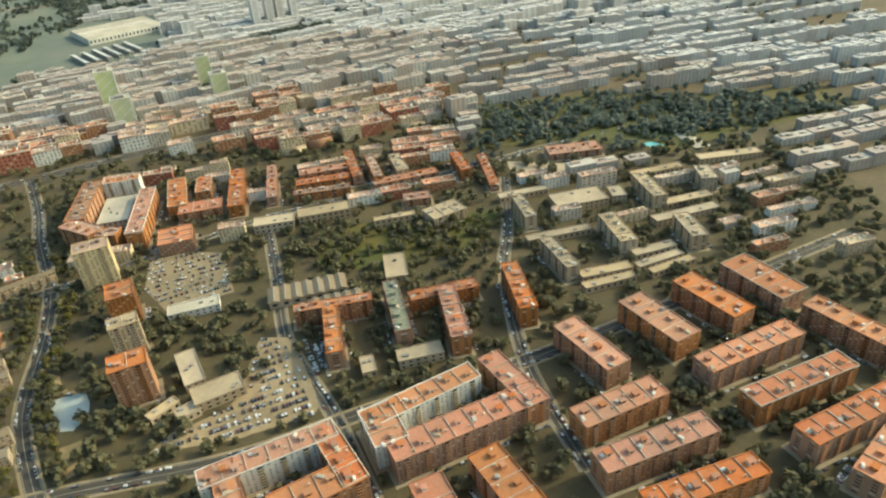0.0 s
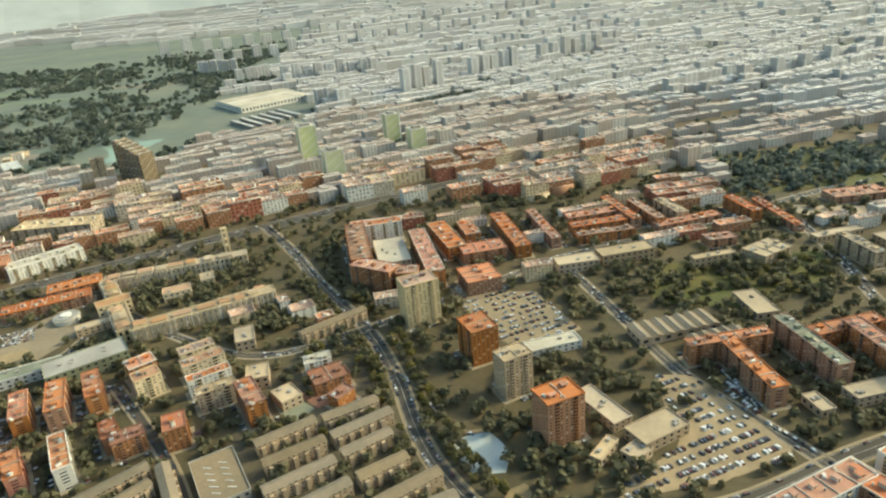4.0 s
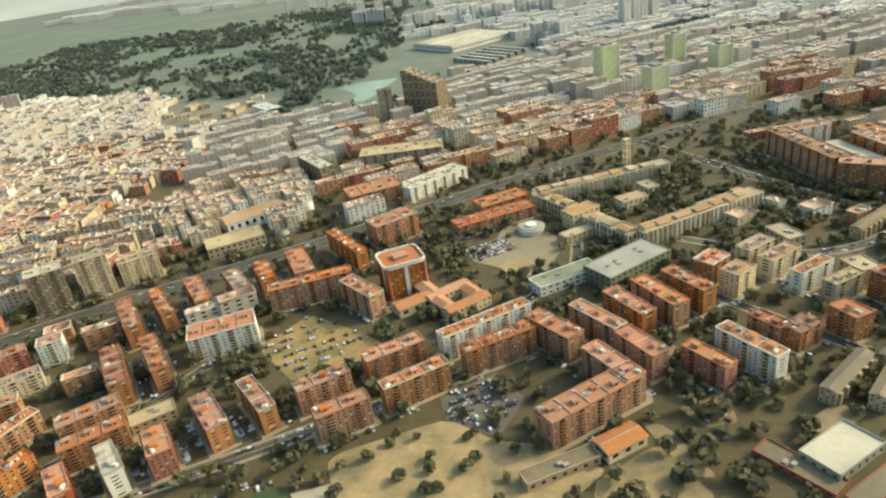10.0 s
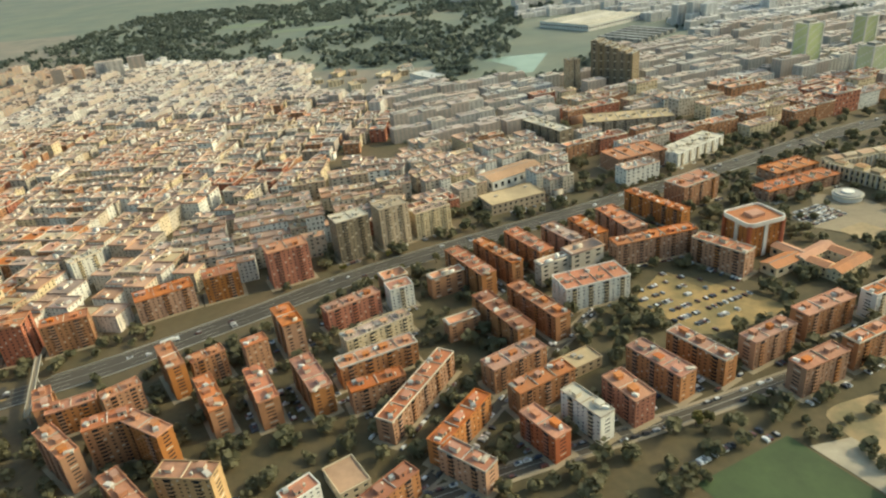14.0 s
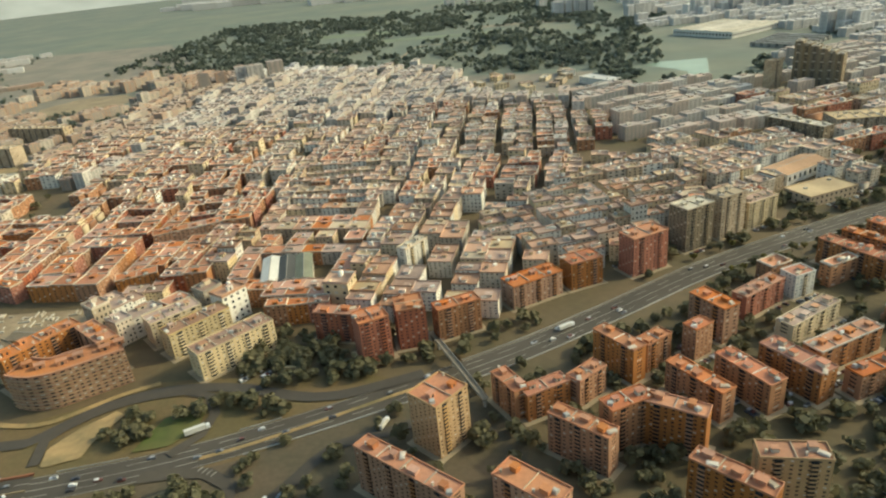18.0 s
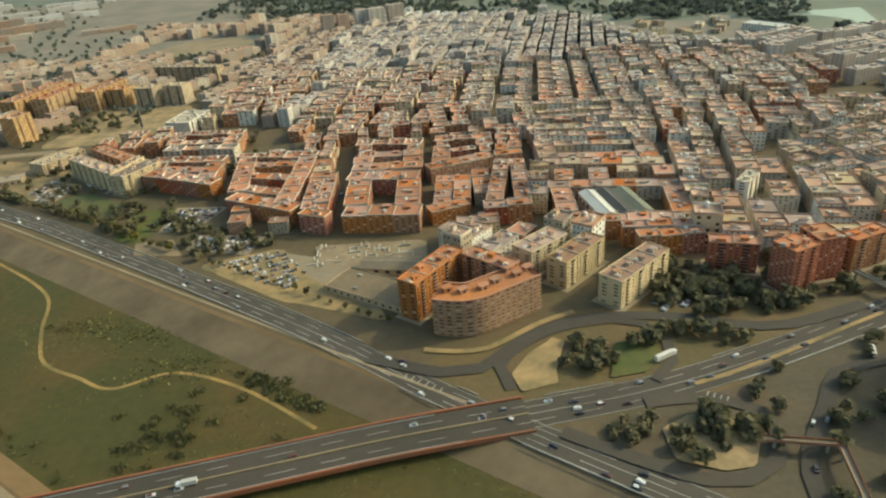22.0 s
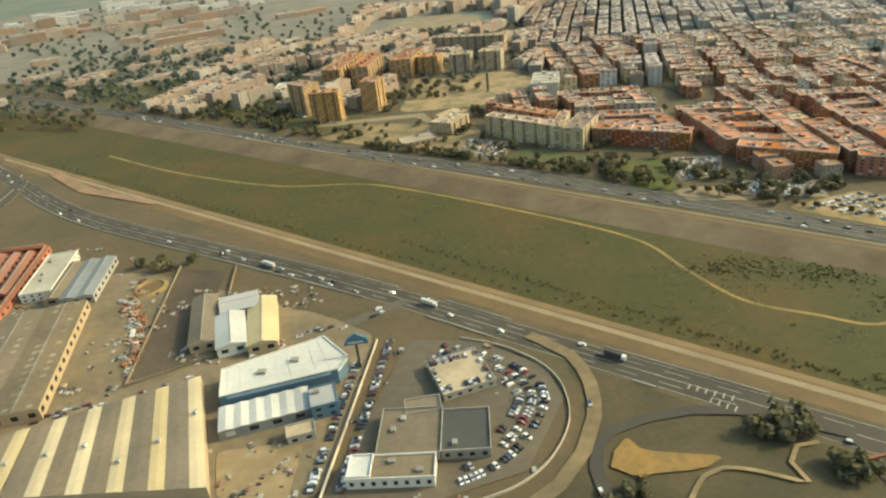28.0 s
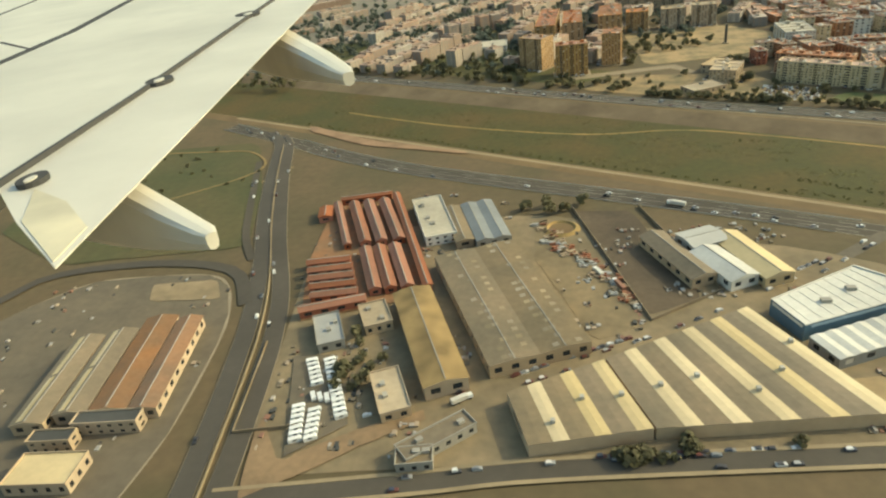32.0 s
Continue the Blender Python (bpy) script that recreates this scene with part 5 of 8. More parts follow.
flat(-293.3, 289.5, 16.6, 6.0, 3.5, 28, TANROOF, TAN, "low tan building with a sandy flat roof")
shed(-307, 156, 13, 7, 3.6, 26, ORANGEROOF, CREAM, "low building with an orange pitched roof", "pavilion", 0.9)
flat(-324.5, 149.5, 22, 5.2, 2.6, 20, DULLROOF, TAN, "low tan building with a dull flat roof")
block("orange", -781.3, 212.2, 27.3, 7.6, 14.0, 57)
block("orange", -761.5, 215.0, 19.2, 6.9, 14.0, 141)
block("cream", -743.0, 234.6, 19.6, 9.4, 10.0, 44)
block("yellow", -730.9, 227.1, 24.0, 8.3, 10.0, 49)
block("cream", -713.0, 214.8, 28.7, 8.9, 10.0, 46)
block("dred", -662.7, 211.8, 10.5, 9.1, 16.0, 27)
block("dred", -650.4, 220.2, 10.8, 9.7, 15.0, 103)
block("dred", -677.3, 225.5, 16.0, 6.3, 11.0, 167)
block("brick", -634.2, 224.5, 16.2, 6.4, 12.0, 25)
block("white", -654.2, 278.1, 13.9, 5.3, 12.0, 53)
block("cream", -972.7, 348.2, 43.2, 8.1, 10.0, 143)
block("orange", -971.0, 366.4, 36.3, 8.7, 10.0, 142)
block("cream", -953.4, 343.9, 25.3, 5.3, 10.0, 76)
block("cream", -944.2, 336.6, 24.0, 10.3, 10.0, 66)
block("tower2", -1111.5, 432.4, 17.0, 13.0, 18.8, 142)
block("tower2", -1091.7, 409.9, 18.6, 9.0, 17.8, 178)
block("tower2", -1065.6, 428.6, 15.0, 10.9, 18.4, 79)
block("tower2", -1100.5, 506.7, 60.0, 13.6, 16.0, 83)
block("tower2", -1083.0, 506.8, 45.0, 13.2, 15.0, 85)
block("tower2", -1054.7, 520.2, 40.0, 16.0, 14.0, 82)
block("tower2", -1036.7, 512.6, 15.2, 14.0, 13.5, 170)
block("tan", -1013.1, 508.0, 15.4, 13.0, 13.8, 171)
block("tan", -991.2, 510.1, 16.0, 13.0, 13.8, 170)
block("tan", -1011.0, 583.1, 62.6, 10.0, 12.2, 166)
block("white", -955.8, 438.0, 28.7, 16.5, 8.0, 84)
block("tan", -1012.7, 373.4, 19.9, 13.5, 6.0, 63)
flat(-1029.5, 353, 19, 12, 2.4, 22, TANROOF, TAN, "low riverside pavilion with a sandy flat roof")
flat(-1013.3, 390, 17.4, 10, 4.0, 51, TANROOF, TAN, "low tan building with a sandy flat roof")
flat(-1141.1, 494.6, 20.9, 19.4, 4.0, 179, PALEROOF, WHITE, "low white hall with a pale flat roof")
flat(-803, 219, 34, 15, 2.2, 150, DULLROOF, TAN, "low hall with a dull brown flat roof", units=3)
shed(-797, 234.5, 26, 9, 3.0, 172, DULLROOF, TAN, "low workshop with a dull brown roof", "workshop", 0.8)
block("mixed", -31.8, 133.1, 45, 8.4, 10, 21.6)
block("brick", -41.8, 118.5, 28, 8, 10, 111.6)

# ---- buildings of a kind of their own ----
def rounded(long, wide, r, k=6):
    pts = []
    for cx, cy, a in ((1, 1, 0), (-1, 1, 90), (-1, -1, 180), (1, -1, 270)):
        for i in range(k + 1):
            t = radians(a + 90 * i / k)
            pts.append((cx * (long / 2 - r) + r * math.cos(t), cy * (wide / 2 - r) + r * math.sin(t)))
    return pts


def ring(sh, outer, inner, z0, z1, slot=0):
    n = len(outer)
    for i in range(n):
        j = (i + 1) % n
        sh.quad((*outer[i], z0), (*outer[j], z0), (*outer[j], z1), (*outer[i], z1), slot)
        sh.quad((*inner[j], z0), (*inner[i], z0), (*inner[i], z1), (*inner[j], z1), slot)
        sh.quad((*outer[i], z1), (*outer[j], z1), (*inner[j], z1), (*inner[i], z1), slot)


# square tower with rounded corners and a white rim
tower = thing("rounded_tower", -371.5, 262, 20, "square brick tower with rounded corners and a white roof rim", "building")
take(-371.5, 262, 18, 16, 20)
part("wall", walls(15.5, 13.5, 14, bay=2.2), [BRICK, GLASS, SHUTTER], tower)
for sx in (-1, 1):
    for sy in (-1, 1):
        sh = Shape()
        sh.solid([(sx * 7.9 + 0.9 * math.cos(radians(a)), sy * 6.9 + 0.9 * math.sin(radians(a))) for a in range(0, 360, 30)], 0, 14.2)
        part("corner_pier", sh, [REDBRICK], tower)
for sx, sy, w, d in ((0, -6.95, 1.6, 0.5), (0, 6.95, 1.6, 0.5), (-7.95, 0, 0.5, 1.6), (7.95, 0, 0.5, 1.6)):
    sh = Shape()
    sh.box(sx - w / 2, sy - d / 2, 0, sx + w / 2, sy + d / 2, 14.0)
    part("window_column", sh, [WHITE], tower, "white column of windows")
sh = Shape()
sh.solid(rounded(17.6, 15.6, 2.6), 14.0, 14.7)
part("roof", sh, [TERRACOTTA], tower)
sh = Shape()
ring(sh, rounded(18.2, 16.2, 2.8), rounded(17.2, 15.2, 2.4), 13.8, 15.5)
part("rim", sh, [WHITE], tower, "white roof rim")
sh = Shape()
sh.box(-3, -2.5, 14.7, 3, 2.5, 16)
part("stair_hut", sh, [TERRACOTTA], tower)


def glass_tower(x, y, long, wide, high, turn):
    ob = thing("office_tower", x, y, turn, "pale green glass office tower", "office tower", "green office towers")
    take(x, y, long, wide, turn)
    part("curtain_wall", walls(long, wide, high, storey=1.3, bay=2.0, sill=0.2, head=0.1, side=0.08, deep=0.06), [GREENGLASS, GREENGLASS, WHITE], ob)
    for sx in (-1, 1):
        for sy in (-1, 1):
            sh = Shape()
            sh.box(sx * long / 2 - 0.5, sy * wide / 2 - 0.5, 0, sx * long / 2 + 0.5, sy * wide / 2 + 0.5, high + 0.8)
            part("corner_pier", sh, [WHITE], ob)
    part("roof", terrace(long, wide, high), [WHITE, PALEROOF], ob)
    sh = Shape()
    sh.box(-long / 4, -wide / 4, high, long / 4, wide / 4, high + 2)
    part("plant_room", sh, [GREY], ob)


glass_tower(-222, 546, 14, 13, 35, 20)
glass_tower(-197, 502, 14, 13, 24, 20)
glass_tower(-132, 551, 13, 12, 23, 20)
glass_tower(-154, 593, 12, 11, 28, 20)
block("tan", -398, 551, 10, 8, 23, 20, name="tower_block")
for i in range(6):
    block("dim", -377 + 4.6 * i, 556.5 - 3.3 * i, 13, 5.6, 35 - 1.8 * i, 54, False, "stepped_tower", " in steps")


def cloister(x, y, long, wide, high, turn, both=False):
    """A long old building with tall buttresses along its sides, a flat rimmed roof and tiled upper rooms in places."""
    ob = thing("old_hospital_wing", x, y, turn, "long pale old building with buttressed side and patched roof", "building", "old courtyard building")
    take(x, y, long, wide, turn)
    part("wall", walls(long, wide, high, storey=2.6, bay=2.6, sill=0.12, head=0.16, side=0.27, deep=0.3), [CREAM, GLASS, GLASS], ob)
    deck = part("roof", terrace(long, wide, high), [CREAM, TANROOF], ob)
    sh = Shape()
    sh.box(-0.34, -0.8, 0, 0.34, 0, high + 0.3)
    me = sh.mesh("buttress", PALE)
    for i in range(int(long / 2.6)):
        for side in (-1, 1) if both else (-1,):
            b = part("buttress", me, [], ob)
            b.location, b.rotation_euler = (-long / 2 + 2.6 * i + 1.3, side * wide / 2, 0), (0, 0, 0 if side < 0 else math.pi)
    u = -long / 2 + 2
    while u < long / 2 - 6:
        l, w, h = rng.uniform(4, 9), wide * rng.uniform(0.4, 0.75), rng.uniform(0.7, 1.7)
        sh = Shape()
        sh.box(0, -w / 2, high + 0.1, l, w / 2, high + h, 0)
        sh.gable(0, -w / 2, l, w / 2, high + h, 0.5, 1, 0, 0.15)
        q = part("upper_room", sh, [CREAM if rng.random() < 0.6 else TAN, OCHRE if rng.random() < 0.55 else TANROOF], deck)
        q.location = (u, rng.uniform(-0.1, 0.1) * wide, 0)
        u += l + rng.uniform(1, 5)


cloister(-270, 346, 76, 8, 6, 16)
cloister(-296, 319, 38, 7, 6, 120, True)
cloister(-279, 288, 30, 8, 6, 120, True)
cloister(-239, 289.5, 68, 8, 6.5, 24)
cloister(-224, 302, 26, 6, 5, 24)
flat(-289, 304.5, 16, 8, 7.5, 30, OCHRE, CREAM, "old chapel with a pale front and ochre roof", "chapel", units=0)
flat(-262, 318, 14, 8, 4.5, 20, OCHRE, CREAM, "low cream pavilion inside the old courtyard", units=1)
flat(-250, 332, 10, 7, 4, 110, TANROOF, CREAM, "low cream pavilion inside the old courtyard", units=1)
# school round a square court
school = thing("court_school", -349.5, 243, 33, "school with pitched orange roofs round a square court", "school")
take(-349.5, 243, 20, 20, 33)
for k, (u, v, l, w, t) in enumerate(((0, -6.8, 19, 5.6, 0), (0, 6.8, 19, 5.6, 0), (-6.8, 0, 8, 5.6, 90), (6.8, 0, 8, 5.6, 90))):
    q = part("wing", walls(l, w, 4.2, storey=2.1, bay=2.2), [CREAM, GLASS, SHUTTER], school)
    q.matrix_basis = pose(u, v, 0, 0, 0, t)
    sh = Shape()
    sh.gable(-l / 2, -w / 2, l / 2, w / 2, 4.2, 1.1, 0, 1, 0.25)
    part("roof", sh, [ORANGEROOF, CREAM], q)
shed(-367, 243.5, 15, 7, 4.0, 28, ORANGEROOF, CREAM, "school wing with an orange pitched roof", "school_wing", 1.0)
shed(-361, 251.5, 12, 6, 4.0, 120, ORANGEROOF, CREAM, "school wing with an orange pitched roof", "school_wing", 1.0)
mon = thing("bell_tower", -250, 375, 25, "slender pale stone bell tower with an open top", "tower")
take(-250, 375, 6, 6, 0)
for u in (-1.2, 1.2):
    for v in (-1.2, 1.2):
        sh = Shape()
        sh.box(u - 0.45, v - 0.45, 0, u + 0.45, v + 0.45, 15)
        part("pier", sh, [CREAM], mon)
for z in (4, 8, 12, 14.6):
    sh = Shape()
    sh.box(-1.9, -1.9, z, 1.9, 1.9, z + 0.5, floor=True)
    part("landing", sh, [CREAM], mon)
rnd = thing("round_building", -313, 302.5, 0, "round white pavilion with a flat disc roof", "building")
take(-313, 302.5, 14, 14, 0)
for r, z0, z1, m, nm in ((6.0, 0, 2.2, WHITE, "wall"), (6.5, 2.2, 2.7, PALEROOF, "roof"), (5.6, 2.7, 3.2, GREY, "roof_ring"), (2.6, 3.2, 3.9, WHITE, "lantern")):
    sh = Shape()
    sh.solid([(r * math.cos(radians(a)), r * math.sin(radians(a))) for a in range(0, 360, 10)], z0, z1)
    part(nm, sh, [m], rnd)
flat(-280.5, 252.7, 33, 15, 6.5, 32, GREY, GREENROOF, "grey-green modern block with a metal roof", units=5)
flat(-201.8, 171, 24.5, 14.5, 4.5, 117, DULLROOF, GREY, "grey sports hall with white rooflights", "sports_hall", units=0)
sh = Shape()
sh.box(-1.5, -0.16, 0, 1.5, 0.16, 0.12)
rl = sh.mesh("rooflight", WHITEMETAL)
hall = bpy.data.objects["sports_hall"]
for i in range(10):
    q = part("rooflight", rl, [], hall)
    q.location, q.rotation_euler = (-8 + 3.4 * (i // 2) + 0.4, -2.5 + 5 * (i % 2), 4.62), (0, 0, 0.9)
shed(-461, 360, 34, 15, 6, 34, OCHRE, WHITE, "white sports hall with an orange pitched roof", "sports_hall", 1.6)
flat(-253.5, 144.7, 18.5, 11, 3.2, 30, PALEROOF, GREY, "low grey hall with a pale flat roof", "hall", units=0)
flat(-265.5, 141.5, 6.5, 21, 1.6, 36, DULLROOF, REDBRICK, "low dark school wing beside the pale hall", "school_wing", units=2)
flat(-247.5, 134.8, 26, 5.5, 1.7, 30, DULLROOF, REDBRICK, "low dark school wing beside the pale hall", "school_wing", units=2)
for i in range(7):
    shed(-45 + 5.0 * i, 234 + 1.0 * i, 12, 5.0, 3.6, 100, DULLROOF, TAN, "dull brown sawtooth workshop bay", "workshop", 1.0, lights=(12, 10, (0.25,), METAL))
for i in range(5):
    shed(-25 + 4.6 * i, 222 + 1.0 * i, 11, 4.6, 3.6, 100, DULLROOF, TAN, "dull brown sawtooth workshop bay", "workshop", 1.0, lights=(11, 9, (0.25,), METAL))
flat(-518.8, 147, 11, 8.5, 4, 124, OCHRE, CREAM, "low building with a large orange tiled roof", units=0)

# the long apartment house that bends round the corner above the junction
def bent_house(spine, deep, high, label, storey=1.25):
    line = smooth_line(spine, 1.9)
    ob = thing("apartment_building", 0, 0, 0, label, "building", "apartment buildings")
    out, inn = offsets(line, -deep / 2), offsets(line, deep / 2)
    for x, y in line[::2]:
        take(x, y, deep, deep, 0)
    ring = out + inn[::-1]
    n = round(high / storey)
    fh = high / n
    wall = Shape()
    for i, (p, q) in enumerate(zip(ring, ring[1:] + ring[:1])):
        d = math.dist(p, q)
        nx, ny = (q[1] - p[1]) / d, -(q[0] - p[0]) / d
        def at(t, z, r=0.0):
            return (p[0] + (q[0] - p[0]) * t - nx * r, p[1] + (q[1] - p[1]) * t - ny * r, z)
        for f in range(n):
            z0, z1 = f * fh, (f + 1) * fh
            a, b, u, w = z0 + fh * 0.3, z1 - fh * 0.2, 0.26, 0.74
            wall.quad(at(0, z0), at(1, z0), at(1, a), at(0, a))
            wall.quad(at(0, b), at(1, b), at(1, z1), at(0, z1))
            wall.quad(at(0, a), at(u, a), at(u, b), at(0, b))
            wall.quad(at(w, a), at(1, a), at(1, b), at(w, b))
            wall.quad(at(u, a, 0.18), at(w, a, 0.18), at(w, b, 0.18), at(u, b, 0.18), 1 if (i * 5 + f * 3) % 4 else 2)
            wall.quad(at(u, a), at(u, a, 0.18), at(u, b, 0.18), at(u, b))
            wall.quad(at(w, a, 0.18), at(w, a), at(w, b), at(w, b, 0.18))
            wall.quad(at(u, b, 0.18), at(w, b, 0.18), at(w, b), at(u, b))
    part("wall", wall, [BRICK, GLASS, SHUTTER], ob)
    roof = Shape()
    strip(roof, line, deep / 2 - 0.2, -deep / 2 + 0.2, high - 0.3)
    deck = part("roof", roof, [ORANGEROOF], ob)
    rim = Shape()
    wide = [(p[0] + (p[0] - q[0]) * 0.03, p[1] + (p[1] - q[1]) * 0.03) for p, q in zip(ring, inn + out[::-1])]
    slim = [(p[0] + (q[0] - p[0]) * 0.03, p[1] + (q[1] - p[1]) * 0.03) for p, q in zip(ring, inn + out[::-1])]
    for k in range(len(ring)):
        j = (k + 1) % len(ring)
        for (a0, z0), (a1, z1) in (((wide, high - 0.1), (wide, high + 0.5)), ((wide, high + 0.5), (slim, high + 0.5)), ((slim, high + 0.5), (slim, high - 0.3))):
            rim.quad((*a0[k], z0), (*a0[j], z0), (*a1[j], z1), (*a1[k], z1))
    part("parapet", rim, [ORANGEROOF], ob)
    for f in range(1, n):
        bal = Shape()
        far_out, near = offsets(line, -deep / 2 - 0.55), offsets(line, -deep / 2 - 0.02)
        for k in range(len(line) - 1):
            z = f * fh
            bal.quad((*far_out[k], z - 0.06), (*far_out[k + 1], z - 0.06), (*far_out[k + 1], z + 0.42), (*far_out[k], z + 0.42))
            bal.quad((*near[k], z), (*far_out[k], z), (*far_out[k + 1], z), (*near[k + 1], z))
        part("balcony", bal, [FACE], ob, "tan balcony band")
    for k in range(1, len(line), 3):
        q = part("stair_hut", hut_mesh(BRICK, ORANGEROOF), [], deck)
        q.location, q.scale, q.rotation_euler = (line[k][0] + (k % 2) * 1.5, line[k][1] + (k % 3), high - 0.3), (1.5, 1.2, 1.25), (0, 0, 0.6)
    return ob


bent_house([(-778.5, 196.5), (-773, 195), (-768, 195.3), (-763, 198.2), (-748.5, 208)], 10.6, 13.0, "tall brown brick apartment building bending round a corner, with banded balconies")

# the industrial estate beside the river
def striped(corners, stripes):
    """A works hall with a crooked plan whose low roof bays are sheeted in turn with dull and with pale sheets."""
    ob = thing("striped_factory", 0, 0, 0, "big brown works hall with cream stripes across its low roof", "factory", "striped works halls")
    a, b, c, d = [Vector((*p, 0)) for p in corners]     # back left, back right, front right, front left
    cx, cy = (a + c)[0] / 2, (a + c)[1] / 2
    take(cx, cy, (b - a).length * 0.9, (d - a).length * 0.9, 30)
    up = Vector((0, 0, 3.6))
    for p, q in ((a, b), (b, c), (c, d), (d, a)):
        sh = Shape()
        sh.quad(tuple(q), tuple(p), tuple(p + up), tuple(q + up))
        part("wall", sh, [TAN], ob)
        k = int((q - p).length / 9) if p is d or p is a else 0
        for i in range(k):
            u0, u1 = p.lerp(q, (i + 0.3) / k), p.lerp(q, (i + 0.7) / k)
            o = (q - p).normalized().cross(Vector((0, 0, -1))) * 0.05
            sh = Shape()
            sh.solid([tuple((u1 + o).xy), tuple((u0 + o).xy), tuple((u0 - o).xy), tuple((u1 - o).xy)], 1.6, 2.8)
            part("window", sh, [GLASS], ob)
    n = stripes * 2
    for i in range(n):
        t0, t1 = (i + (0.2 if i % 2 else 0.0)) / n, (i + (1.0 if i % 2 else 1.2)) / n
        tm = (t0 + t1) / 2
        sh = Shape()
        rise = Vector((0, 0, 3.72))
        p0, p1, q0, q1 = a.lerp(b, t0) + up, a.lerp(b, t1) + up, d.lerp(c, t0) + up, d.lerp(c, t1) + up
        pm, qm = a.lerp(b, tm) + rise, d.lerp(c, tm) + rise
        k = len(sh.v)
        sh.v += [tuple(v) for v in (p0, pm, p1, q0, qm, q1)]
        sh.f += [(0, 1, 4, 3), (1, 2, 5, 4), (0, 2, 1), (3, 4, 5)]
        sh.m += [0, 0, 0, 0]
        bay = part("roof_bay", sh, [DULLROOF if i % 2 == 0 else STRIPE], ob, "" if i % 2 == 0 else "pale cream sheet stripe")
        if i % 2:
            sh = Shape()
            sh.box(-0.5, -0.5, 0, 0.5, 0.5, 0.9)
            q = part("roof_vent", sh, [METAL], bay)
            q.location = pm.lerp(qm, rng.uniform(0.25, 0.75))


striped([(-1106.5, 132.5), (-1068, 151.6), (-1049.8, 111.2), (-1099, 108.6)], 5)
striped([(-1130.5, 121.5), (-1107, 132.2), (-1099.5, 108.6), (-1126, 104.6)], 3)
shed(-1131.5, 163.3, 60, 27, 4.0, 108.5, DULLROOF, TAN, "long brown works hall with rows of small rooflights", "factory", 0.55, 2, (3.4, 1.6, (-0.3, 0.02, 0.16), DULLLIGHT))
shed(-1152, 146.5, 45, 11, 4.2, 108, paint("yellow_brown_sheet", (0.31, 0.21, 0.085), vary=0.45, coarse=0.15), TAN, "long shed with a mustard sheet roof", "shed", 1.1)
flat(-1157.3, 219, 33, 11, 3.4, 105, PALEROOF, WHITE, "white flat-roofed office block", units=4)
shed(-1148, 213, 28, 6, 3.0, 104, DULLROOF, TAN, "narrow brown shed beside the office", "shed", 0.7)
shed(-1138.5, 214, 31, 12, 3.2, 104, BLUEGREY, GREY, "blue-grey shed with a ribbed sheet roof", "shed", 0.7, 2)
flat(-1168.5, 158, 12, 8, 3.0, 110, TANROOF, TAN, "small tan building behind the mustard shed")
flat(-1159, 124.5, 16, 7.4, 3.0, 109, TANROOF, TAN, "small tan building in a yard")
flat(-1146.2, 109.3, 18, 5.4, 2.6, 36, DULLROOF, GREY, "low angular petrol station roof")
flat(-1150.5, 103.6, 8, 5, 2.4, 5, DULLROOF, GREY, "low angular petrol station shop")
flat(-1181, 152, 15, 7.5, 2.8, 109, METAL, GREY, "small grey flat-roofed repair shed")
shed(-1079.5, 181.5, 29, 8, 3.4, 110, DULLROOF, TAN, "brown barn with a pitched sheet roof", "barn", 1.3)
shed(-1067.8, 174.5, 19, 9, 3.6, 112, WHITEMETAL, WHITE, "white barn with a pitched metal roof", "barn", 1.3)
shed(-1059, 179, 27, 9, 3.6, 108, STRIPE, CREAM, "cream barn with a pitched sheet roof", "barn", 1.4)
shed(-1070.2, 189.5, 12, 10, 4.4, 20, METAL, METAL, "grey metal silo house", "silo_house", 0.8)
# red-roofed works round yards
sheet("works_court", [(-1200, 243), (-1175, 246), (-1155, 170), (-1192, 160), (-1199, 195)], paint("brick_dust", (0.25, 0.135, 0.075), vary=0.45, coarse=0.1, second=(0.19, 0.125, 0.075)), "red-brown brick dust yard between the works ranges")
for i, (x, y) in enumerate(((-1185.5, 220.5), (-1179.8, 221), (-1173.6, 221.5))):
    shed(x, y, 36, 3.7, 2.8, 108, REDROOF, REDBRICK, "long red-roofed works range", "works_range", 1.0)
    shed(x + 10.3 - 0.9 * i, y - 35, 28.5, 3.7, 2.8, 107, REDROOF, REDBRICK, "long red-roofed works range", "works_range", 1.0)
shed(-1164.8, 208, 74, 2.6, 2.8, 106, REDROOF, REDBRICK, "narrow red-roofed range along the wall", "works_range", 0.6)
shed(-1192.3, 221, 38, 2.4, 2.6, 108, REDROOF, REDBRICK, "narrow red-roofed range along the wall", "works_range", 0.6)
shed(-1187, 243.3, 20, 2.6, 2.8, 8, REDROOF, REDBRICK, "red-roofed range behind the yard", "works_range", 0.7)
for i in range(5):
    shed(-1190.6 + 1.65 * i, 192.3 - 5.2 * i, 14.4, 3.2, 2.6, 6, REDROOF, REDBRICK, "low red-roofed workshop range", "works_range", 0.9)
shed(-1183, 165.2, 20, 3.6, 2.8, 15, REDROOF, REDBRICK, "red-roofed range along the street", "works_range", 0.8)
shed(-1201, 231, 9, 5, 2.6, 100, REDROOF, REDBRICK, "small red-roofed workshop beside the road", "works_range", 0.8)
RUST = paint("rusty_sheet_roof", (0.27, 0.145, 0.075), vary=0.4, grain=0.8, coarse=0.1, second=(0.20, 0.125, 0.075))
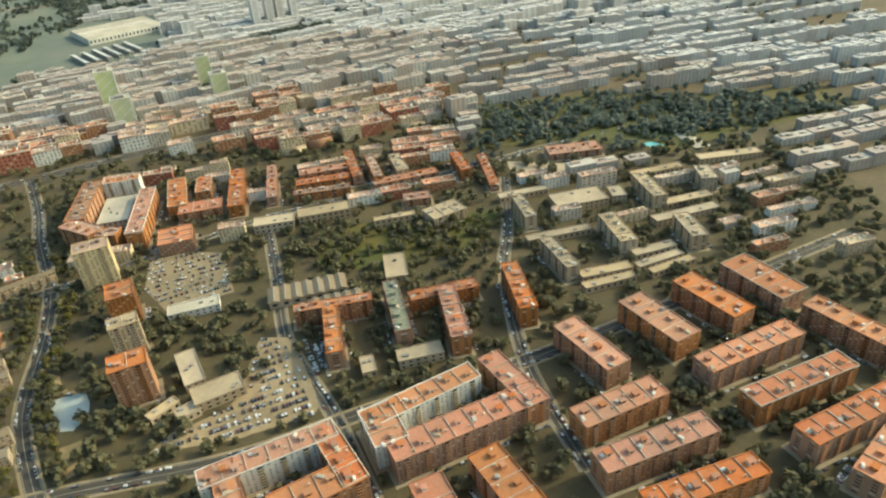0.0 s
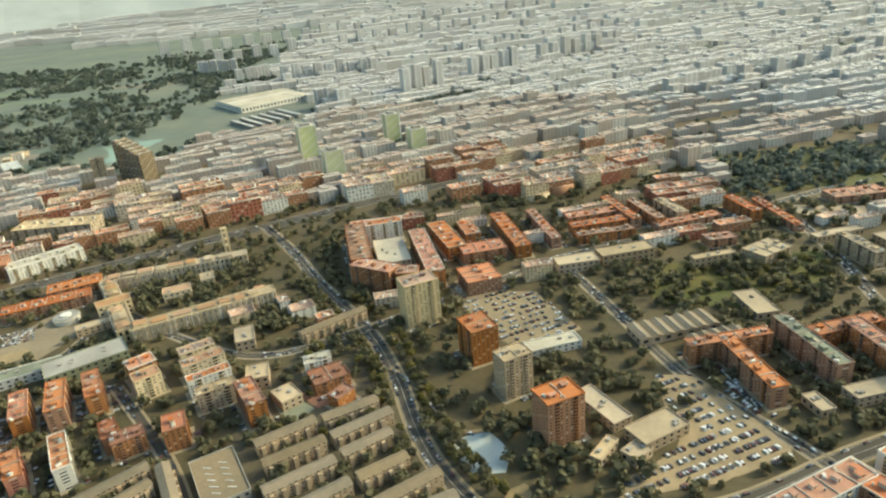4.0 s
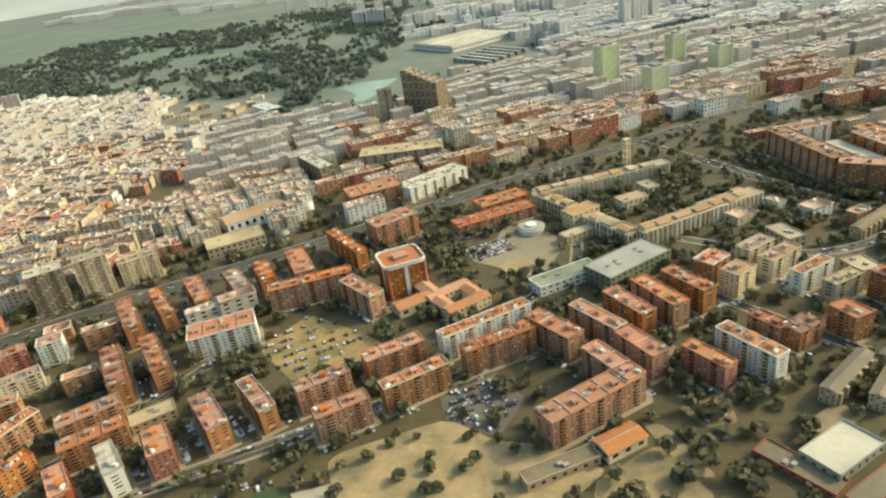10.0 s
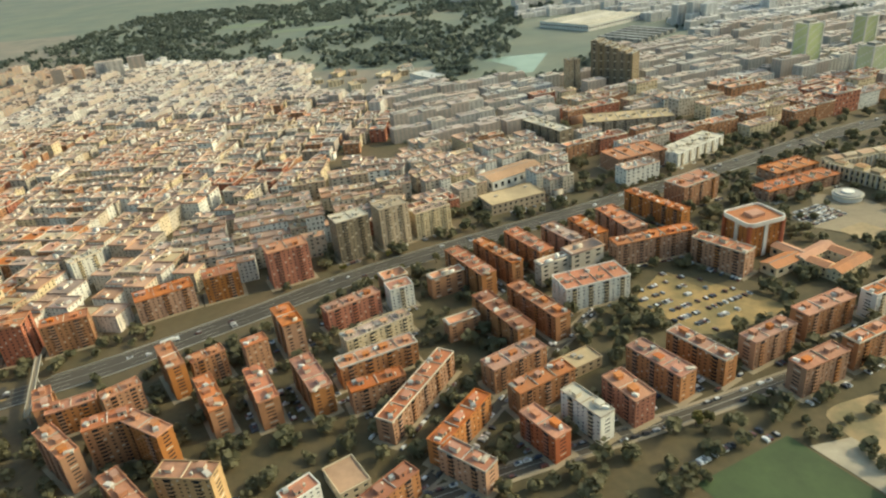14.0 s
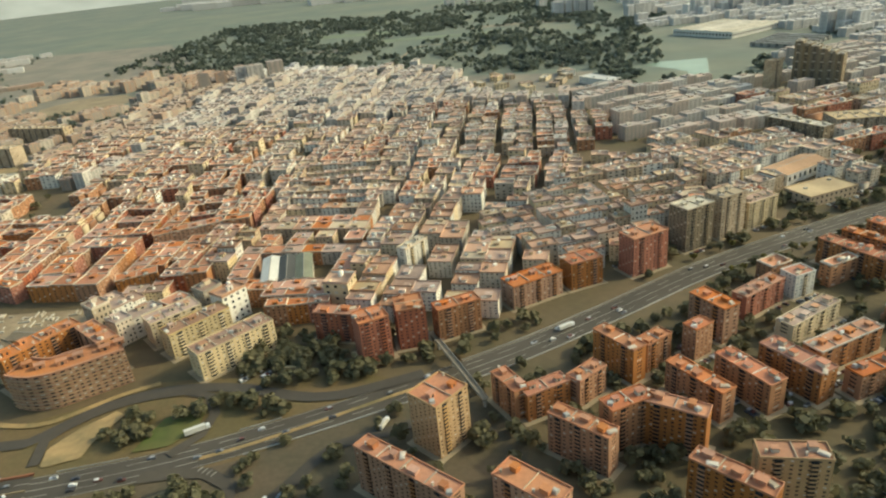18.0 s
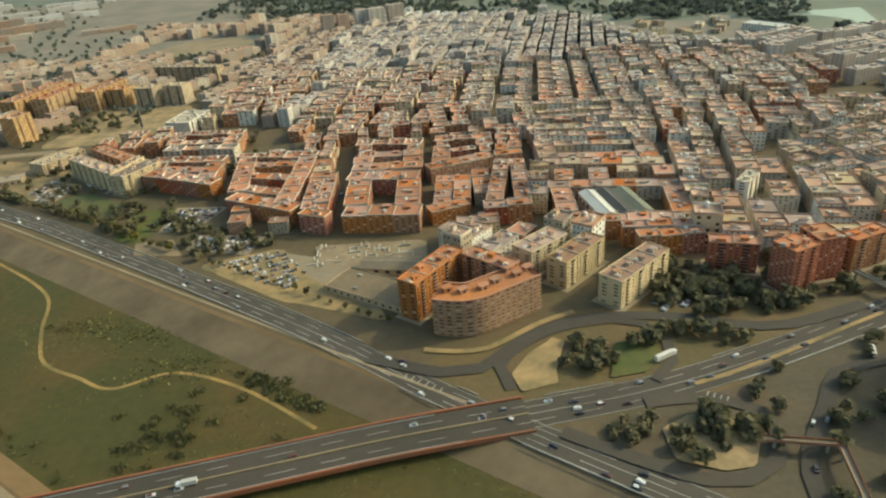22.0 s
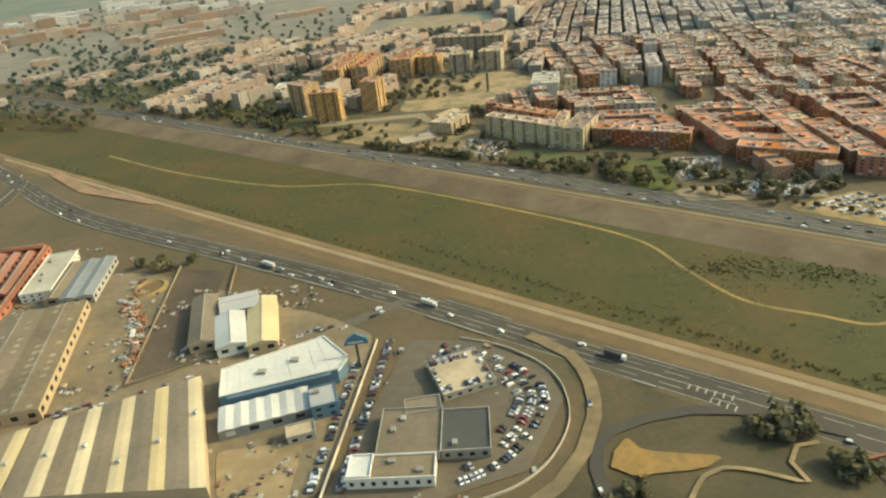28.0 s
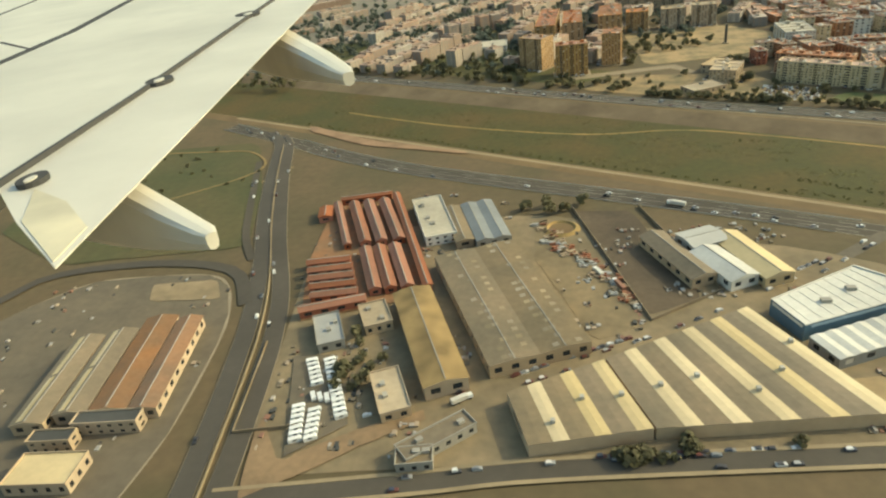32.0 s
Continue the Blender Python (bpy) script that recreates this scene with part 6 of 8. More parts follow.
for x, y, long, wide, m, lights in ((-1252, 134, 37, 8.4, DULLROOF, True), (-1242.6, 137, 36, 8.4, DULLROOF, True), (-1232.8, 140.5, 41, 9.4, RUST, False), (-1223.4, 140, 40, 7.0, RUST, False)):
    shed(x, y, long, wide, 3.6, 96, m, TAN, "long factory shed with a rusty sheet roof" if m is RUST else "long brown factory shed with a pale rooflight band", "factory_shed", 1.0, 1, (long / 2 - 0.1, long / 2 - 1.2, (0.17, 0.28), STRIPE) if lights else None)
flat(-1229, 117.3, 17, 4.4, 3.6, 2, DARK, TAN, "dark-roofed annex at the sheds' end", units=0)
flat(-1240.2, 111.4, 11, 4, 3.4, 2, DARK, TAN, "dark-roofed annex at the sheds' end", units=0)
flat(-1235.4, 101.2, 16, 9.6, 3.2, 1, STRIPE, TAN, "low unit with a pale yellow roof beside the yard", units=0)
# blue store with its sign
STOREPLAN = [(-16.6, -1.0), (-12.6, -13.0), (17.2, -2.6), (18.8, 3.6), (9.6, 13.4)]
store = thing("store", -1045.4, 153.5, 0, "white-roofed store with blue walls on a crooked plan", "store")
take(-1045.4, 153.5, 30, 14, 22)
for (x0, y0), (x1, y1) in zip(STOREPLAN, STOREPLAN[1:] + STOREPLAN[:1]):
    sh = Shape()
    sh.quad((x0, y0, 0), (x1, y1, 0), (x1, y1, 5.0), (x0, y0, 5.0))
    side = part("wall", sh, [BLUE], store)
    d = math.dist((x0, y0), (x1, y1))
    nx, ny = (y1 - y0) / d * 0.06, -(x1 - x0) / d * 0.06
    sh = Shape()
    a, b = (x0 + (x1 - x0) * 0.06, y0 + (y1 - y0) * 0.06), (x0 + (x1 - x0) * 0.94, y0 + (y1 - y0) * 0.94)
    sh.solid([a, (a[0] + nx, a[1] + ny), (b[0] + nx, b[1] + ny), b], 3.7, 4.5)
    part("fascia", sh, [WHITEMETAL if d < 20 else PALEBLUE], side, "pale sign band")
sh = Shape()
sh.solid([(x * 0.985, y * 0.985) for x, y in STOREPLAN], 4.4, 4.75)
deck = part("roof", sh, [WHITEMETAL], store)
rim = Shape()
ring(rim, STOREPLAN, [(x * 0.97, y * 0.97) for x, y in STOREPLAN], 4.7, 5.1)
part("parapet", rim, [WHITEMETAL], store)
for k in range(9):
    t = (k + 0.5) / 9
    sh = Shape()
    sh.solid([(-16 + 25 * t, -0.9 + 13.5 * t), (-12.3 + 29.3 * t, -12.4 + 9.6 * t), (-12.1 + 29.3 * t, -12.3 + 9.6 * t), (-15.8 + 25 * t, -0.8 + 13.5 * t)], 4.72, 4.84)
    part("roof_seam", sh, [WHITEMETAL], deck)
for u, v in ((-4, -3), (4, 2)):
    sh = Shape()
    sh.box(u - 1.2, v - 0.8, 4.75, u + 1.2, v + 0.8, 5.6)
    part("roof_unit", sh, [GREY], deck)
low = thing("warehouse", -1045, 137.7, 20, "low warehouse with a ribbed white roof and blue end", "warehouse")
take(-1045, 137.7, 24, 10, 20)
part("wall", walls(23.4, 9.6, 3.2, storey=3.2, bay=6), [BLUEGREY, GLASS, WHITEMETAL], low)
for i in range(6):
    sh = Shape()
    sh.gable(-4.9, -11.7 + 23.4 / 6 * i, 4.9, -11.7 + 23.4 / 6 * (i + 1), 3.2, 0.35, 0, 0)
    p = part("roof_panel", sh, [WHITEMETAL], low)
    p.rotation_euler, p.scale = (0, 0, radians(90)), (1, -1, 1)
flat(-1030, 141, 7, 8, 4.0, 20, METAL, BLUE, "blue store entrance block with a grey roof", "entrance_block", units=1)
flat(-1033.5, 130.5, 7, 4.5, 2.4, 20, TANROOF, GREY, "small loading bay behind the warehouse", "loading_bay", units=0)
sign = thing("pylon_sign", -1023.8, 157.8, 10, "tall pylon sign with a dark blue peaked board", "sign")
sh = Shape()
sh.box(-0.25, -0.25, 0, 0.25, 0.25, 6.2)
part("pole", sh, [DARK], sign)
sh = Shape()
sh.poly([(-2.6, -0.3, 6), (2.6, -0.3, 6), (2.4, -0.3, 7.2), (0.2, -0.3, 8.6), (-1.8, -0.3, 7.4)])
sh.poly([(-2.6, 0.3, 6), (-1.8, 0.3, 7.4), (0.2, 0.3, 8.6), (2.4, 0.3, 7.2), (2.6, 0.3, 6)])
for a, b in (((-2.6, 6), (2.6, 6)), ((2.6, 6), (2.4, 7.2)), ((2.4, 7.2), (0.2, 8.6)), ((0.2, 8.6), (-1.8, 7.4)), ((-1.8, 7.4), (-2.6, 6))):
    sh.quad((a[0], -0.3, a[1]), (a[0], 0.3, a[1]), (b[0], 0.3, b[1]), (b[0], -0.3, b[1]))
sign.scale = (1.35, 1.35, 1.35)
board = part("board", sh, [BLUE], sign)
sh = Shape()
sh.box(-1.6, -0.36, 6.4, 1.6, -0.32, 6.8)
part("lettering_bar", sh, [WHITEMETAL], board, "pale bar of lettering")
# the car dealer
flat(-1005.6, 129, 15.5, 15, 2.5, 92, DULLROOF, GREY, "brown-roofed workshop of the car dealer")
flat(-992.2, 129, 14, 11.5, 2.6, 93, DARK, GREY, "dealer workshop with a dark sheet roof", units=1)
flat(-1003.5, 138.2, 9, 5.4, 2.5, 12, DULLROOF, GREY, "brown-roofed annex of the dealer's workshop", units=0)
flat(-1008.5, 117, 20, 7, 3.0, 2, DULLROOF, WHITE, "white-edged showroom with a brown roof", "showroom", bay=2.4)
flat(-1015.6, 117, 5.2, 6.6, 3.3, 2, WHITEMETAL, WHITE, "white corner pavilion of the showroom", "showroom_corner", bay=2.4, units=0)
flat(-995, 152, 14.5, 15.5, 2.0, 24, TANROOF, GREY, "raised parking deck with cars on top", "parking_deck", units=0)
# tall lattice mast in the square
mast = thing("monument_column", -993, 447, 0, "tall dark slender column in the square", "column")
sh = Shape()
sh.solid([(0.8 * math.cos(radians(a)), 0.8 * math.sin(radians(a))) for a in range(0, 360, 30)], 0, 12)
part("shaft", sh, [DARK], mast)
sh = Shape()
sh.box(-1.6, -1.6, 0, 1.6, 1.6, 0.8)
part("plinth", sh, [PAVING], mast)

# ---- the dense old town: terraces of town houses along a grid of streets ----
TOWNS = []
for k, (wall, roof) in enumerate(((PALE, PINKROOF), (CREAM, PINKROOF), (WHITE, PINKROOF), (BRICK, TERRACOTTA), (PALE, PINKROOF), (TAN, TANROOF), (REDBRICK, TERRACOTTA), (WHITE, PINKROOF))):
    h = (6.8, 7.5, 6.4, 8.6, 7.2, 8.6, 7.5, 8.0)[k]
    t = terrace(8.0, 10.0, h)
    TOWNS.append((walls(8.0, 10.0, h, storey=1.3, bay=2.0).mesh("townhouse", wall, GLASS, SHUTTER), t.mesh("roof", (PALE, roof, PINKROOF)[k % 3], roof), hut_mesh(WHITE if k % 4 == 2 else wall, roof), h,
                  ("pinkish plaster", "cream plaster", "white plaster", "brown brick", "pinkish plaster", "tan", "red brick", "white")[k]))
COUNT = [0]
ROWS, SLOTS = [], []


def plain_house(k, long=8.0, seed=0):
    """The same house with fewer windows, as arrays, for the rows that stay far off; roof clutter and back wings vary."""
    wall, roof = TOWNS[k][0].materials[0], TOWNS[k][1].materials
    h = TOWNS[k][3]
    r = random.Random(seed * 31 + k)
    out = []
    hut, wing = Shape(), Shape()
    deep = 10.0 if seed % 3 else 6.6
    for u in range(1 if long < 10 else 3):
        u = 0.0 if long < 10 else -6.5 + 6.5 * u
        for _ in range(r.choice((2, 3, 4))):
            a, b, c, d = u + r.uniform(-3, 2), r.uniform(-0.42, 0.3) * deep, r.uniform(0.5, 2.2), r.uniform(0.4, 2.0)
            hut.box(a, b, h + 0.1, a + c, b + d, h + r.choice((0.35, 0.6, 1.2, 1.3)), r.choice((0, 0, 1, 2)))
        hut.box(u - 3.7, -deep / 2 + 0.2, h + 0.1, u - 3.55, deep / 2 - 0.2, h + 0.5, 1)
    if deep < 10:
        wing.box(-long / 2 + 0.4, 3.3, 0, long / 2 - 1.5, 5.0, h * r.uniform(0.35, 0.7), 0, top=1)
    for sh, mats in ((walls(long, deep, h, storey=1.5, bay=2.9), (wall, GLASS, SHUTTER)), (terrace(long, deep, h), roof), (hut, (wall, WHITE, PALE)), (wing, (wall, PINKROOF))):
        ids = []
        for m in mats:
            if m not in SLOTS:
                SLOTS.append(m)
            ids.append(SLOTS.index(m))
        if sh.v:
            out.append((np.array(sh.v), np.array(sh.f), np.array([ids[q] for q in sh.m])))
    n, vs, fs, ms = 0, [], [], []
    for v, f, m in out:
        vs.append(v), fs.append(f + n), ms.append(m)
        n += len(v)
    return np.concatenate(vs), np.concatenate(fs), np.concatenate(ms)


PLAIN = [[plain_house(k, 8.0, q) for q in range(6)] for k in range(8)] + [[plain_house(k, 20.0, q) for q in range(3)] for k in range(8)]


def row_house(x, y, w, d, heading, g, k, broad=False):
    """One house of a row; g times 7.7 m high, of the kind k."""
    wall, roof, hut, h, lab = TOWNS[k]
    g *= 7.7 / h
    take(x, y, w * 0.6, d * 0.6, heading, 0)
    if COUNT[0] >= 270 or y > 345 or broad:
        ROWS.append((k + 8 if broad else k, x, y, heading, w / (20.0 if broad else 8.0) * 0.997, d / 10.0, g))
        return
    ob = thing("townhouse", x, y, heading, "%s terraced town house with a parapeted roof terrace" % lab, "house", "old town houses", data=wall)
    ob.scale = (w / 8.0 * 0.997, d / 10.0, g)
    deck = part("roof", roof, [], ob)
    t = part("stair_hut", hut, [], deck)
    t.location, t.scale = (rng.uniform(-2.2, 2.2), rng.uniform(-3, 3), h + 0.12), (rng.uniform(0.8, 1.3), rng.uniform(0.8, 1.5), 0.9)
    t = part("water_tank", TANK[rng.randrange(3)], [], deck)
    t.location, t.rotation_euler = (rng.uniform(-2.8, 2.8), rng.uniform(-3.8, 3.8), h + 0.12), (0, 0, rng.uniform(0, 3))
    COUNT[0] += 1


def court(corners, deep, g, kinds, inner=0):
    """A closed city block: houses of one height side by side along its four streets, round a yard with low back rooms."""
    pts = [Vector((*p, 0)) for p in corners]
    mid = sum(pts, Vector()) / 4
    ins = []
    for k, (p, q) in enumerate(zip(pts, pts[1:] + pts[:1])):
        along = (q - p).normalized()
        n = Vector((along.y, -along.x, 0))
        p, q = p + along * (deep if k % 2 else 0), q - along * (deep if k % 2 else 0)
        l = (q - p).length
        if l < 5:
            continue
        m = max(1, round(l / 9.5))
        for i in range(m):
            at = p.lerp(q, (i + 0.5) / m) + n * (deep / 2)
            row_house(at.x, at.y, l / m, deep, math.degrees(math.atan2(along.y, along.x)) + 180, g * rng.uniform(0.96, 1.04), rng.choice(kinds))
    for i in range(inner):
        a = pts[0].lerp(pts[3], (i + 1) / (inner + 1)), pts[1].lerp(pts[2], (i + 1) / (inner + 1))
        along = (a[1] - a[0]).normalized()
        p, q = a[0] + along * (deep + 1), a[1] - along * (deep + 1)
        m = max(1, round((q - p).length / 10))
        for j in range(m):
            at = p.lerp(q, (j + 0.5) / m)
            row_house(at.x, at.y, (q - p).length / m, deep * 0.8, math.degrees(math.atan2(along.y, along.x)), g * rng.uniform(0.85, 1.0), rng.choice(kinds))
    take(mid.x, mid.y, (pts[1] - pts[0]).length * 0.8, (pts[3] - pts[0]).length * 0.8, math.degrees(math.atan2((pts[1] - pts[0]).y, (pts[1] - pts[0]).x)), 0)


def town(poly, turn, lot=8.0, deep=10.0, street=4.0, every=6, rows=4, yard=4.0, tall=1.0, brick=0.4, gaps=0.04):
    """Fills a quarter with rows of houses, back to back, between streets; each block keeps a narrow yard inside."""
    c, s = math.cos(radians(turn)), math.sin(radians(turn))
    cx, cy = sum(p[0] for p in poly) / len(poly), sum(p[1] for p in poly) / len(poly)
    reach = max(math.dist(p, (cx, cy)) for p in poly)

    def house(u, q, w, d, heading, base, bricky, gap, flip):
        x, y = cx + u * c - q * s, cy + u * s + q * c
        if not inside(x, y, poly) or rng.random() < gap or not free(x, y, w * 0.6, d * 0.55, heading):
            return
        k = rng.choice((3, 3, 6, 1)) if bricky and rng.random() < 0.85 else rng.choice((0, 1, 2, 4, 5, 7))
        g = base * rng.uniform(0.86, 1.12) * tall * (1.35 if rng.random() < 0.04 else 1.0)
        row_house(x, y, w, d, heading + (180 if flip else 0), g, k, lot > 14)

    v = -reach
    while v < reach:
        cuts, u = [], -reach + rng.uniform(0, lot * 3)
        while u < reach:
            e = lot * every * rng.uniform(0.55, 1.3)
            cuts.append((u, u + e, rng.choice((0.72, 0.88, 1.0, 1.0, 1.08, 1.18)), rng.random() < brick, rng.uniform(-1.2, 1.2)))
            u += e + street * rng.uniform(0.7, 1.3)
        deeper = max(1, rows - (rng.random() < 0.3 and rows > 2))
        for r in range(deeper):
            for a, b, base, bricky, shift in cuts:
                court = 0 < r < deeper - 1 and rng.random() < 0.25
                u = a
                while u < b - 1.5:
                    w = min(lot * rng.uniform(0.7, 1.35), b - u)
                    if b - u - w < lot * 0.45:
                        w = b - u
                    house(u + w / 2, v + shift, w, deep, turn, base, bricky, 0.75 if court else gaps, r % 2)
                    u += w
                if yard > 6 and r == deeper // 2 - 1 and b - a > 3 * lot:
                    for e in (a + deep * 0.45, b - deep * 0.45):
                        house(e, v + shift + (deep + yard) / 2, yard * 1.0, deep * 0.9, turn + 90, base, bricky, 0.1, 0)
            v += deep + (yard if r == deeper // 2 - 1 else 0.0)
        v += street * rng.uniform(0.8, 1.2)


RED, PALEKINDS = (3, 3, 3, 6), (0, 2, 4, 5, 7, 1)
court([(-827, 319.5), (-793, 316), (-790, 265.5), (-823, 268)], 10.5, 1.06, RED)
court([(-846, 320), (-833.5, 319), (-830, 267), (-842.3, 271.5)], 6.2, 1.06, RED)
court([(-831, 369), (-795, 366), (-793, 321), (-827.5, 322)], 9.5, 1.0, RED, 1)
court([(-894, 358), (-850, 355), (-847.5, 277), (-882, 294)], 9, 1.0, RED, 3)
court([(-943, 360), (-901, 356), (-896.5, 314), (-939, 331)], 9, 1.0, RED, 1)
court([(-951, 404), (-905, 402), (-901.5, 366), (-944, 370)], 8.5, 1.0, RED + (0,), 1)
court([(-788.6, 368), (-758.5, 368.7), (-757, 332), (-788, 317)], 8.5, 1.0, RED, 1)
court([(-756, 379), (-743, 379), (-743.5, 333), (-756.5, 331)], 6.4, 1.1, RED)
court([(-757, 327), (-743, 324), (-743, 270), (-763, 269)], 7, 1.05, RED + (1,))
court([(-785, 312), (-769, 312), (-769, 278), (-785, 271)], 7.5, 0.8, RED)
court([(-738, 379), (-677, 375), (-680, 309), (-735, 317)], 9, 0.95, PALEKINDS + (3,), 3)
court([(-734, 300), (-677, 294), (-681, 251), (-733, 258)], 8.5, 0.8, RED + (0, 4))
court([(-711, 249.5), (-683, 248), (-683, 237), (-707, 235)], 5.6, 1.1, RED)
court([(-797, 432), (-774, 432), (-770, 385), (-791, 386)], 9, 1.0, RED, 0)
court([(-741, 425), (-678, 428), (-679, 389), (-739, 387)], 8.5, 0.95, PALEKINDS, 1)
for i, m in enumerate((WHITEMETAL, DARK, GREENROOF)):
    shed(-716 + 7.2 * i, 273.2 + 0.6 * i, 25, 7, 6.2, 103, m, PALE, "market hall bay with a pitched sheet roof", "market_bay", 1.2)
town([(-882, 270), (-783, 260), (-782, 340), (-790, 400), (-875, 390)], 95, deep=8, rows=2, yard=10, every=6, brick=0.85, tall=1.0)
town([(-778, 262), (-747, 252), (-742, 340), (-735, 400), (-788, 400)], 93, deep=8, rows=2, yard=9, every=6, brick=0.85, tall=1.0)
town([(-788, 262), (-775, 238), (-748, 212), (-700, 204), (-690, 238), (-745, 254)], 56, lot=8.5, deep=8, rows=2, street=3, brick=0.35, tall=1.0)
town([(-742, 256), (-684, 240), (-672, 300), (-648, 410), (-732, 405)], 84, deep=8.5, rows=2, yard=7, every=5, brick=0.55, tall=0.95)
block("dred", -560, 265, 17, 9, 16, 28)
block("dim", -536, 284, 15, 10, 19, 30)
block("tan", -519, 294, 14, 10, 19, 30)
block("cream", -502, 303, 18, 8, 12, 30)
block("brick", -586, 256, 14, 9, 11, 24)
block("brick", -606, 246, 22, 9, 9.5, 30)
town([(-621, 319), (-540, 390), (-512, 362), (-530, 305), (-546, 288), (-590, 262), (-618, 291)], 17, lot=9, deep=6.5, rows=2, yard=6.5, street=4, every=7, brick=0.0, tall=1.2, gaps=0.02)
town([(-684, 240), (-620, 228), (-577, 250), (-520, 300), (-500, 380), (-560, 420), (-655, 410)], 80, deep=10, brick=0.3)
town([(-520, 298), (-480, 308), (-430, 342), (-430, 420), (-520, 430)], 28, brick=0.4)
town([(-1000, 372), (-960, 372), (-955, 420), (-990, 412)], 96, deep=8, rows=2, yard=9, every=6, brick=0.8)
town([(-876, 392), (-730, 407), (-560, 425), (-530, 470), (-540, 530), (-640, 580), (-880, 550)], 86, deep=10.5, brick=0.4, tall=0.95)
town([(-950, 425), (-905, 425), (-885, 560), (-960, 560)], 95, deep=10.5, brick=0.5, tall=0.95)
town([(-180, 440), (-60, 405), (40, 440), (60, 500), (-60, 540), (-190, 500)], 20, lot=17, street=6, brick=0.6, tall=1.1, every=3, rows=2)
town([(-345, 402), (-260, 422), (-200, 442), (-210, 510), (-345, 490)], 25, lot=18, street=6, brick=0.5, every=3, rows=2, tall=1.15)
town([(-430, 425), (-350, 412), (-345, 500), (-430, 525)], 25, lot=16, street=6, brick=0.6, every=3, rows=2, tall=1.1)
town([(-60, 400), (60, 420), (60, 380), (-50, 350)], 8, lot=16, brick=0.9, tall=0.8, every=3, rows=2, street=6)
town([(-230, 270), (-205, 250), (-160, 265), (-200, 330), (-230, 290)], 25, lot=11, deep=8, street=7, every=3, rows=1, brick=0.6, tall=0.6, gaps=0.5)
town([(-160, 270), (-70, 300), (60, 340), (60, 400), (-90, 400), (-190, 400)], 10, lot=16, deep=7, street=7, every=3, rows=1, brick=0.85, tall=0.8, gaps=0.25)
town([(-520, 200), (-440, 225), (-420, 260), (-440, 300), (-540, 245)], 27, lot=11, deep=7, street=8, every=2, rows=1, brick=0.85, tall=1.2, gaps=0.3)
town([(70, 240), (230, 220), (240, 330), (90, 335)], 12, lot=16, deep=6, street=7, every=2, rows=1, brick=0.05, tall=0.7, gaps=0.4)
town([(-400, 330), (-300, 380), (-280, 420), (-430, 420)], 25, lot=17, deep=9, street=7, every=3, rows=1, brick=0.6, tall=1.1, gaps=0.2)
vs, fs, ms, n = [], [], [], 0
for i, (k, x, y, turn, a, b, g) in enumerate(ROWS):
    v, f, m = PLAIN[k][(i * 7 + int(x)) % len(PLAIN[k])]
    c, s = math.cos(radians(turn)), math.sin(radians(turn))
    vx, vy = v[:, 0] * a, v[:, 1] * b
    vs.append(np.stack([x + vx * c - vy * s, y + vx * s + vy * c, v[:, 2] * g], 1))
    fs.append(f + n)
    ms.append(m)
    n += len(v)
tagged(new("townhouse_rows", bulk("townhouse_rows", np.concatenate(vs), np.concatenate(fs), np.concatenate(ms), SLOTS)), "rows of plastered town houses along narrow streets", "houses", kind="stuff")

# ---- the far city, past the reach of single houses ----
far = Shape()
fr = random.Random(3)


def far_house(px, py, a, l, w, h, detail):
    """One house of a far row: walls, roof terrace with a rim, stair hut, a band of windows for each storey."""
    c, s = math.cos(a), math.sin(a)
    pts = [(px + i * l * c - j * w * s, py + i * l * s + j * w * c) for i, j in ((-1, -1), (1, -1), (1, 1), (-1, 1))]
    # 3: palest haze colours, 0: milder haze colours, 6: brownish western houses.
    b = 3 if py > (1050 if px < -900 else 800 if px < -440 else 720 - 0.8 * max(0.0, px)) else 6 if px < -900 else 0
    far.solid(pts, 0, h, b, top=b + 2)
    for _ in range(2 if detail else 1):
        i, j = fr.uniform(-0.5, 0.5), fr.uniform(-0.5, 0.5)
        e, g = fr.uniform(0.15, 0.4), fr.uniform(0.15, 0.35)
        far.solid([(px + (i + di * e) * l * c - (j + dj * g) * w * s, py + (i + di * e) * l * s + (j + dj * g) * w * c) for di, dj in ((-1, -1), (1, -1), (1, 1), (-1, 1))], h, h + fr.uniform(0.5, 1.4), b, top=b + 2)
    if not detail:
        return
    slot = b
    n = int(h / 1.35)
    for e in (0, 2, 1, 3):
        (ax, ay), (bx, by) = pts[e], pts[(e + 1) % 4]
        d = math.dist(pts[e], pts[(e + 1) % 4])
        ox, oy = (by - ay) / d * 0.05, -(bx - ax) / d * 0.05
        bays = max(1, int(d / (3.0 if detail > 1 else 6.0)))
        for f in range(n):
            z = f * 1.35 + 0.5
            for b in range(bays):
                t0, t1 = (b + 0.22) / bays, (b + 0.78) / bays
                far.quad((ax + (bx - ax) * t0 + ox, ay + (by - ay) * t0 + oy, z), (ax + (bx - ax) * t1 + ox, ay + (by - ay) * t1 + oy, z),
                         (ax + (bx - ax) * t1 + ox, ay + (by - ay) * t1 + oy, z + 0.6), (ax + (bx - ax) * t0 + ox, ay + (by - ay) * t0 + oy, z + 0.6), slot + 1)


FARTREES = []


